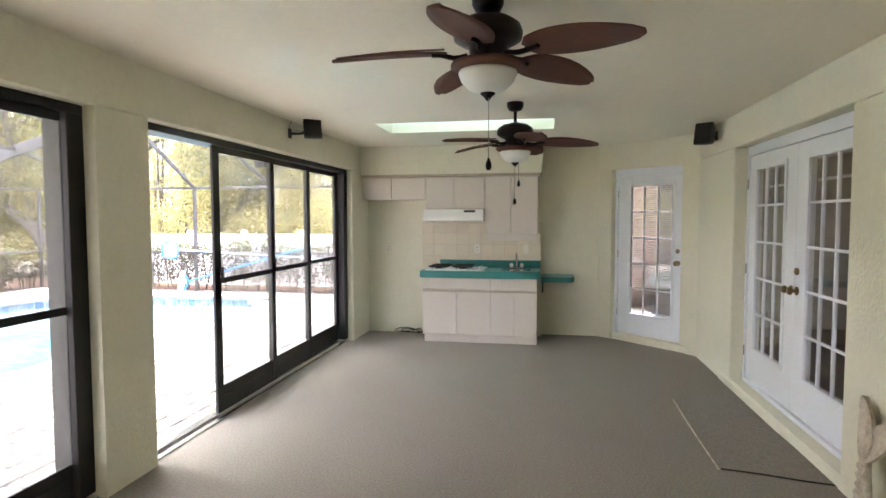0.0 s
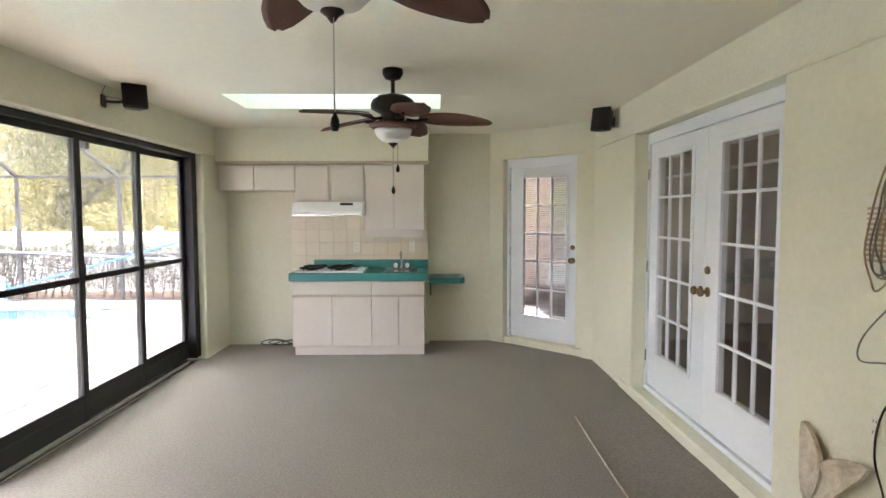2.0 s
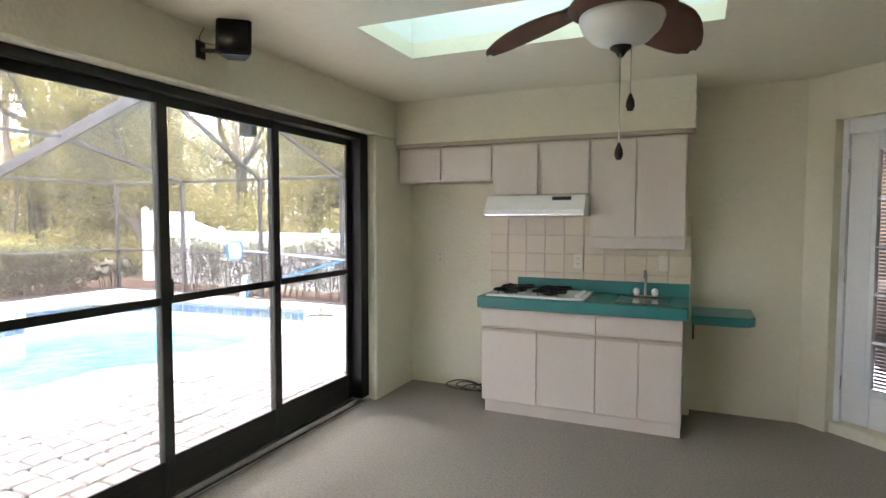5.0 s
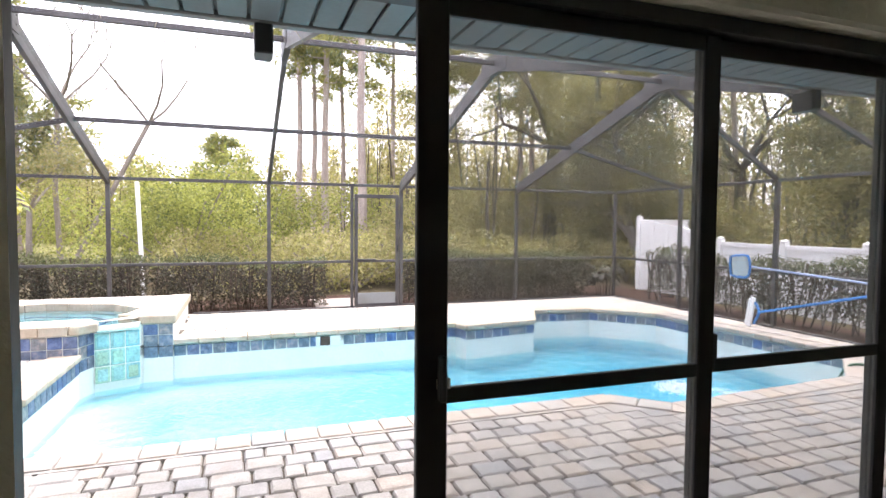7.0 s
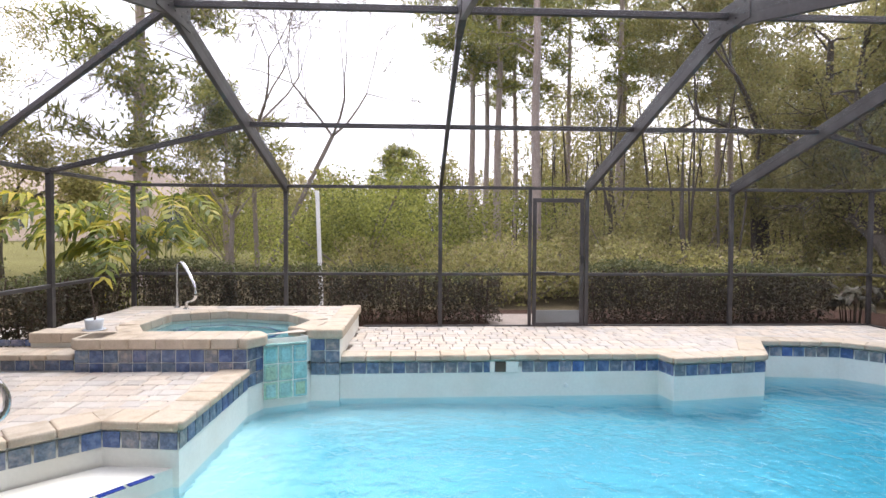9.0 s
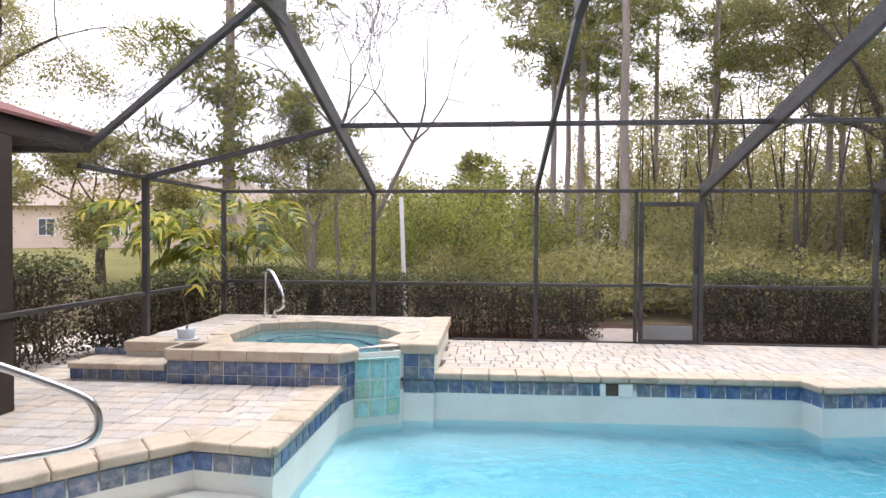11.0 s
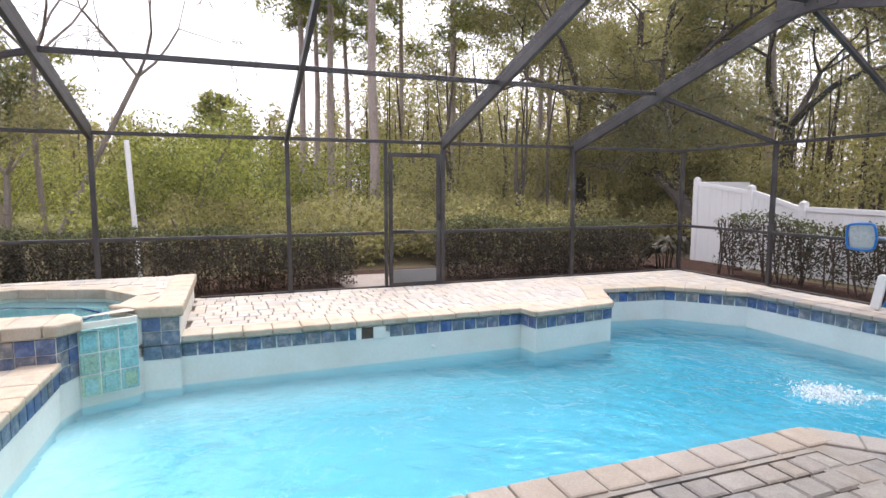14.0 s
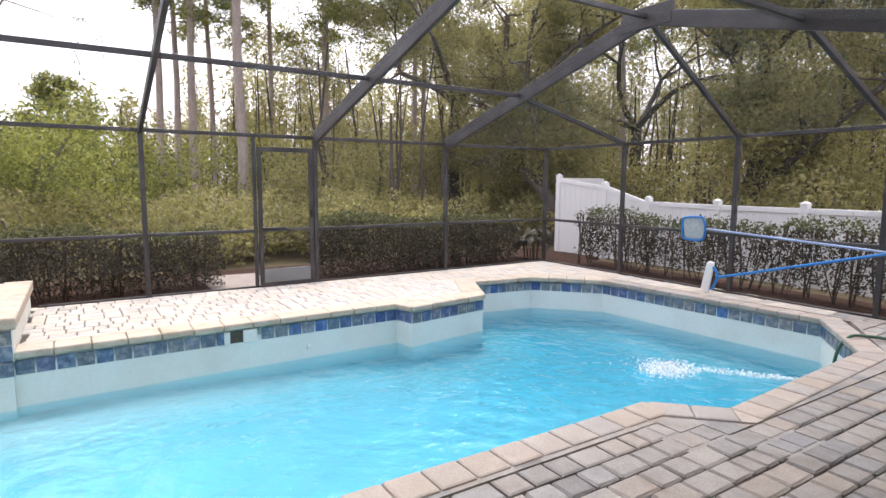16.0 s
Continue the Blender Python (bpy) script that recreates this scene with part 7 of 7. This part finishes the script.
# neighbour's house on a low rise of lawn
rise = bmesh.new()
bmesh.ops.create_grid(rise, x_segments=24, y_segments=24, size=26)
for v in rise.verts:
    q = max(0.0, 1 - (v.co.x ** 2 + v.co.y ** 2) / 26 ** 2)
    v.co.z = 0.95 * q * q * (3 - 2 * q) + 0.02 * math.sin(v.co.x) * math.sin(v.co.y * 1.3)
bmesh.ops.translate(rise, vec=(-42, -18, -0.17), verts=rise.verts)
setting("lawn_rise", rise, M_LAWN, "low rise of yellow-green lawn by the neighbour's house", "lawn")
HM = pose(-41, -20.9, 0, 0, 0, 90)
house = thing("neighbour_house", "peach stucco house with a tan shingle roof", "house", "", "", (-41, -20.9, GZ))
part("wall", box(-11, -4, GZ - 0.1, 11, 4, 3.5, 0.02, None, HM), M_PEACH, house)
one = bmesh.new()
lo = [one.verts.new(p) for p in ((-11.6, -4.6, 3.45), (11.6, -4.6, 3.45), (11.6, 4.6, 3.45), (-11.6, 4.6, 3.45))]
hi = [one.verts.new(p) for p in ((-7, 0, 5.7), (7, 0, 5.7))]
one.faces.new((lo[0], lo[1], hi[1], hi[0]))
one.faces.new((lo[2], lo[3], hi[0], hi[1]))
one.faces.new((lo[1], lo[2], hi[1]))
one.faces.new((lo[3], lo[0], hi[0]))
one.faces.new(lo)
bmesh.ops.recalc_face_normals(one, faces=one.faces)
bmesh.ops.transform(one, matrix=HM, verts=one.verts)
part("roof", one, M_TANROOF, house)
for x, w_, z0_, z1_ in ((10.0, 0.75, 0.8, 2.9), (5.5, 0.6, 1.5, 2.7), (1.0, 0.6, 1.5, 2.7), (-4.0, 0.6, 1.5, 2.7)):
    wn_ = part("window", box(x - w_, -4.05, z0_, x + w_, -3.96, z1_, 0.01, None, HM), M_VINYL, house, "white window frame")
    for k in range(2):
        part("pane", box(x - w_ + 0.08 + (w_ - 0.05) * k, -4.06, z0_ + 0.09, x - w_ + w_ - 0.04 + (w_ - 0.05) * k, -3.98, z1_ - 0.09, 0, None, HM), M_WINDARK, wn_)
broadleaf("oak_tree", "low grey-green oak in front of the neighbour's house", "oak tree", (-20.5, -9.4), 6.0, 0.16, 3, 40, 0.06, 0.42, M_OAK, group="oaks", first=0.3)

# ---- pavers of the deck, last ----
paving = thing("paver_deck", "tumbled tan and grey concrete pavers around the pool", "paving", "", "structure", (-4, 4, DECK))
rnd = random.Random(11)
near_cache = {}


def near_paver(dx, ln, v):
    key = (dx, ln, v)
    if key not in near_cache:
        r2 = random.Random(hash(key) % 1000 + v)
        bm = box(-dx / 2 + 0.006, -ln / 2 + 0.006, -0.05, dx / 2 - 0.006, ln / 2 - 0.006, 0, 0.012)
        for vert in bm.verts:
            vert.co.x += r2.uniform(-0.003, 0.003)
            vert.co.y += r2.uniform(-0.003, 0.003)
            vert.co.z += r2.uniform(-0.002, 0.002)
        near_cache[key] = mesh_of("paver", bm, M_PAVER)
    return near_cache[key]


edge = [(x_ - 0.10, y_) if x_ > -5.4 and y_ > 0.5 else (x_, y_) for x_, y_ in grow(POOL, 0.285)]
count = 0
rest_v, rest_f, tan_v, tan_f = [], [], [], []


def chunk(v, f, x0, y0, x1, y1, z):
    """A paver with sloped top edges, as plain lists."""
    e, n = 0.012, len(v)
    v += [(x0, y0, z - 0.04), (x1, y0, z - 0.04), (x1, y1, z - 0.04), (x0, y1, z - 0.04), (x0, y0, z - 0.008), (x1, y0, z - 0.008), (x1, y1, z - 0.008), (x0, y1, z - 0.008),
          (x0 + e, y0 + e, z), (x1 - e, y0 + e, z), (x1 - e, y1 - e, z), (x0 + e, y1 - e, z)]
    f += [tuple(n + k for k in q) for q in ((8, 9, 10, 11), (4, 5, 9, 8), (5, 6, 10, 9), (6, 7, 11, 10), (7, 4, 8, 11), (0, 1, 5, 4), (1, 2, 6, 5), (2, 3, 7, 6), (3, 0, 4, 7))]


def half_plane(poly, a, d):
    n = Vector((d.y, -d.x))
    out = []
    for i in range(len(poly)):
        p, q = Vector(poly[i]), Vector(poly[(i + 1) % len(poly)])
        sp, sq = (p - a).dot(n), (q - a).dot(n)
        if sp >= 0:
            out.append(tuple(p))
        if (sp >= 0) != (sq >= 0):
            out.append(tuple(p.lerp(q, sp / (sp - sq))))
    return out


def clip_outside(poly):
    """What is left of a paver outside the coping's line; at a corner it is cut by both sides."""
    c = Vector((sum(p[0] for p in poly) / 4, sum(p[1] for p in poly) / 4))
    near = []
    for i in range(len(edge)):
        a, b = Vector(edge[i]), Vector(edge[(i + 1) % len(edge)])
        t = max(0, min(1, (c - a).dot(b - a) / (b - a).length_squared))
        near.append(((c - a.lerp(b, t)).length, i, a, (b - a).normalized()))
    near.sort(key=lambda r: r[0])
    first = near[0]
    second = next((r for r in near[1:4] if r[0] < 0.22 and abs(r[1] - first[1]) in (1, len(edge) - 1)), None)
    if second is None:
        return [half_plane(poly, first[2], first[3])]
    e1, e2 = (first, second) if (second[1] - first[1]) % len(edge) == 1 else (second, first)
    if e1[3].x * e2[3].y - e1[3].y * e2[3].x < 0:
        one = half_plane(poly, e1[2], e1[3])
        return [half_plane(one, e2[2], e2[3])] if len(one) > 2 else []
    return [half_plane(poly, e1[2], e1[3]), half_plane(poly, e2[2], e2[3])]


def cut_piece(v, f, poly, z):
    n, k = len(v), len(poly)
    v += [(x_, y_, z - 0.04) for x_, y_ in poly] + [(x_, y_, z) for x_, y_ in poly]
    f.append(tuple(n + k + i for i in range(k)))
    f += [(n + i, n + (i + 1) % k, n + k + (i + 1) % k, n + k + i) for i in range(k)]


x = XO - 0.03
while x > CX + 0.1:
    dx = 0.178
    y = -3.0 + rnd.uniform(0, 0.15)
    while y < CY1 - 0.05:
        ln = rnd.choice((0.135, 0.185, 0.185, 0.245))
        cx, cy = x - dx / 2, y + ln / 2
        corners = [(x, y), (x - dx, y), (x - dx, y + ln), (x, y + ln)]
        hit = [inside(*c, edge) for c in corners]
        if any(hit) and not all(hit) and not (cx < -8.2 and cy < 2.95):
            for k, cut in enumerate(clip_outside(corners)):
                if len(cut) > 2:
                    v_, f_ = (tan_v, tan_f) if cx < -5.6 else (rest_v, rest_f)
                    cut_piece(v_, f_, cut, DECK - 0.001 - 0.002 * k)
        ok = not any(hit) and not (cx < -8.2 and cy < 2.95 and inside(cx, cy, spa_out)) and not (-8.62 < cx < -8.25 and -0.98 < cy < 0.1)
        if ok:
            z = DECK + rnd.uniform(-0.003, 0.003)
            if count < 300 and -5.0 < cx < -2.75 and 2.0 < cy < 7.6:
                o = new("paver", near_paver(dx, ln, rnd.randrange(4)))
                o.parent = paving
                o.location = Vector((cx, cy, z)) - paving.location
                count += 1
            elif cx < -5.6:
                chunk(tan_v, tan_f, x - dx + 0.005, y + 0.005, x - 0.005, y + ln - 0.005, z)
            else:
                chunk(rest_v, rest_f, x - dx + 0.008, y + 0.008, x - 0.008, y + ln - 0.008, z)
        y += ln
    x -= dx
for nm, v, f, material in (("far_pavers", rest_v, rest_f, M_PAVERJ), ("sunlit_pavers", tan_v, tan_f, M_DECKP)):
    me = bpy.data.meshes.new(nm)
    me.from_pydata([tuple(Vector(p) - paving.location) for p in v], [], f)
    me.materials.append(material)
    o = new(nm, me)
    o.parent = paving
    tagged(o, "", "", "", "stuff")
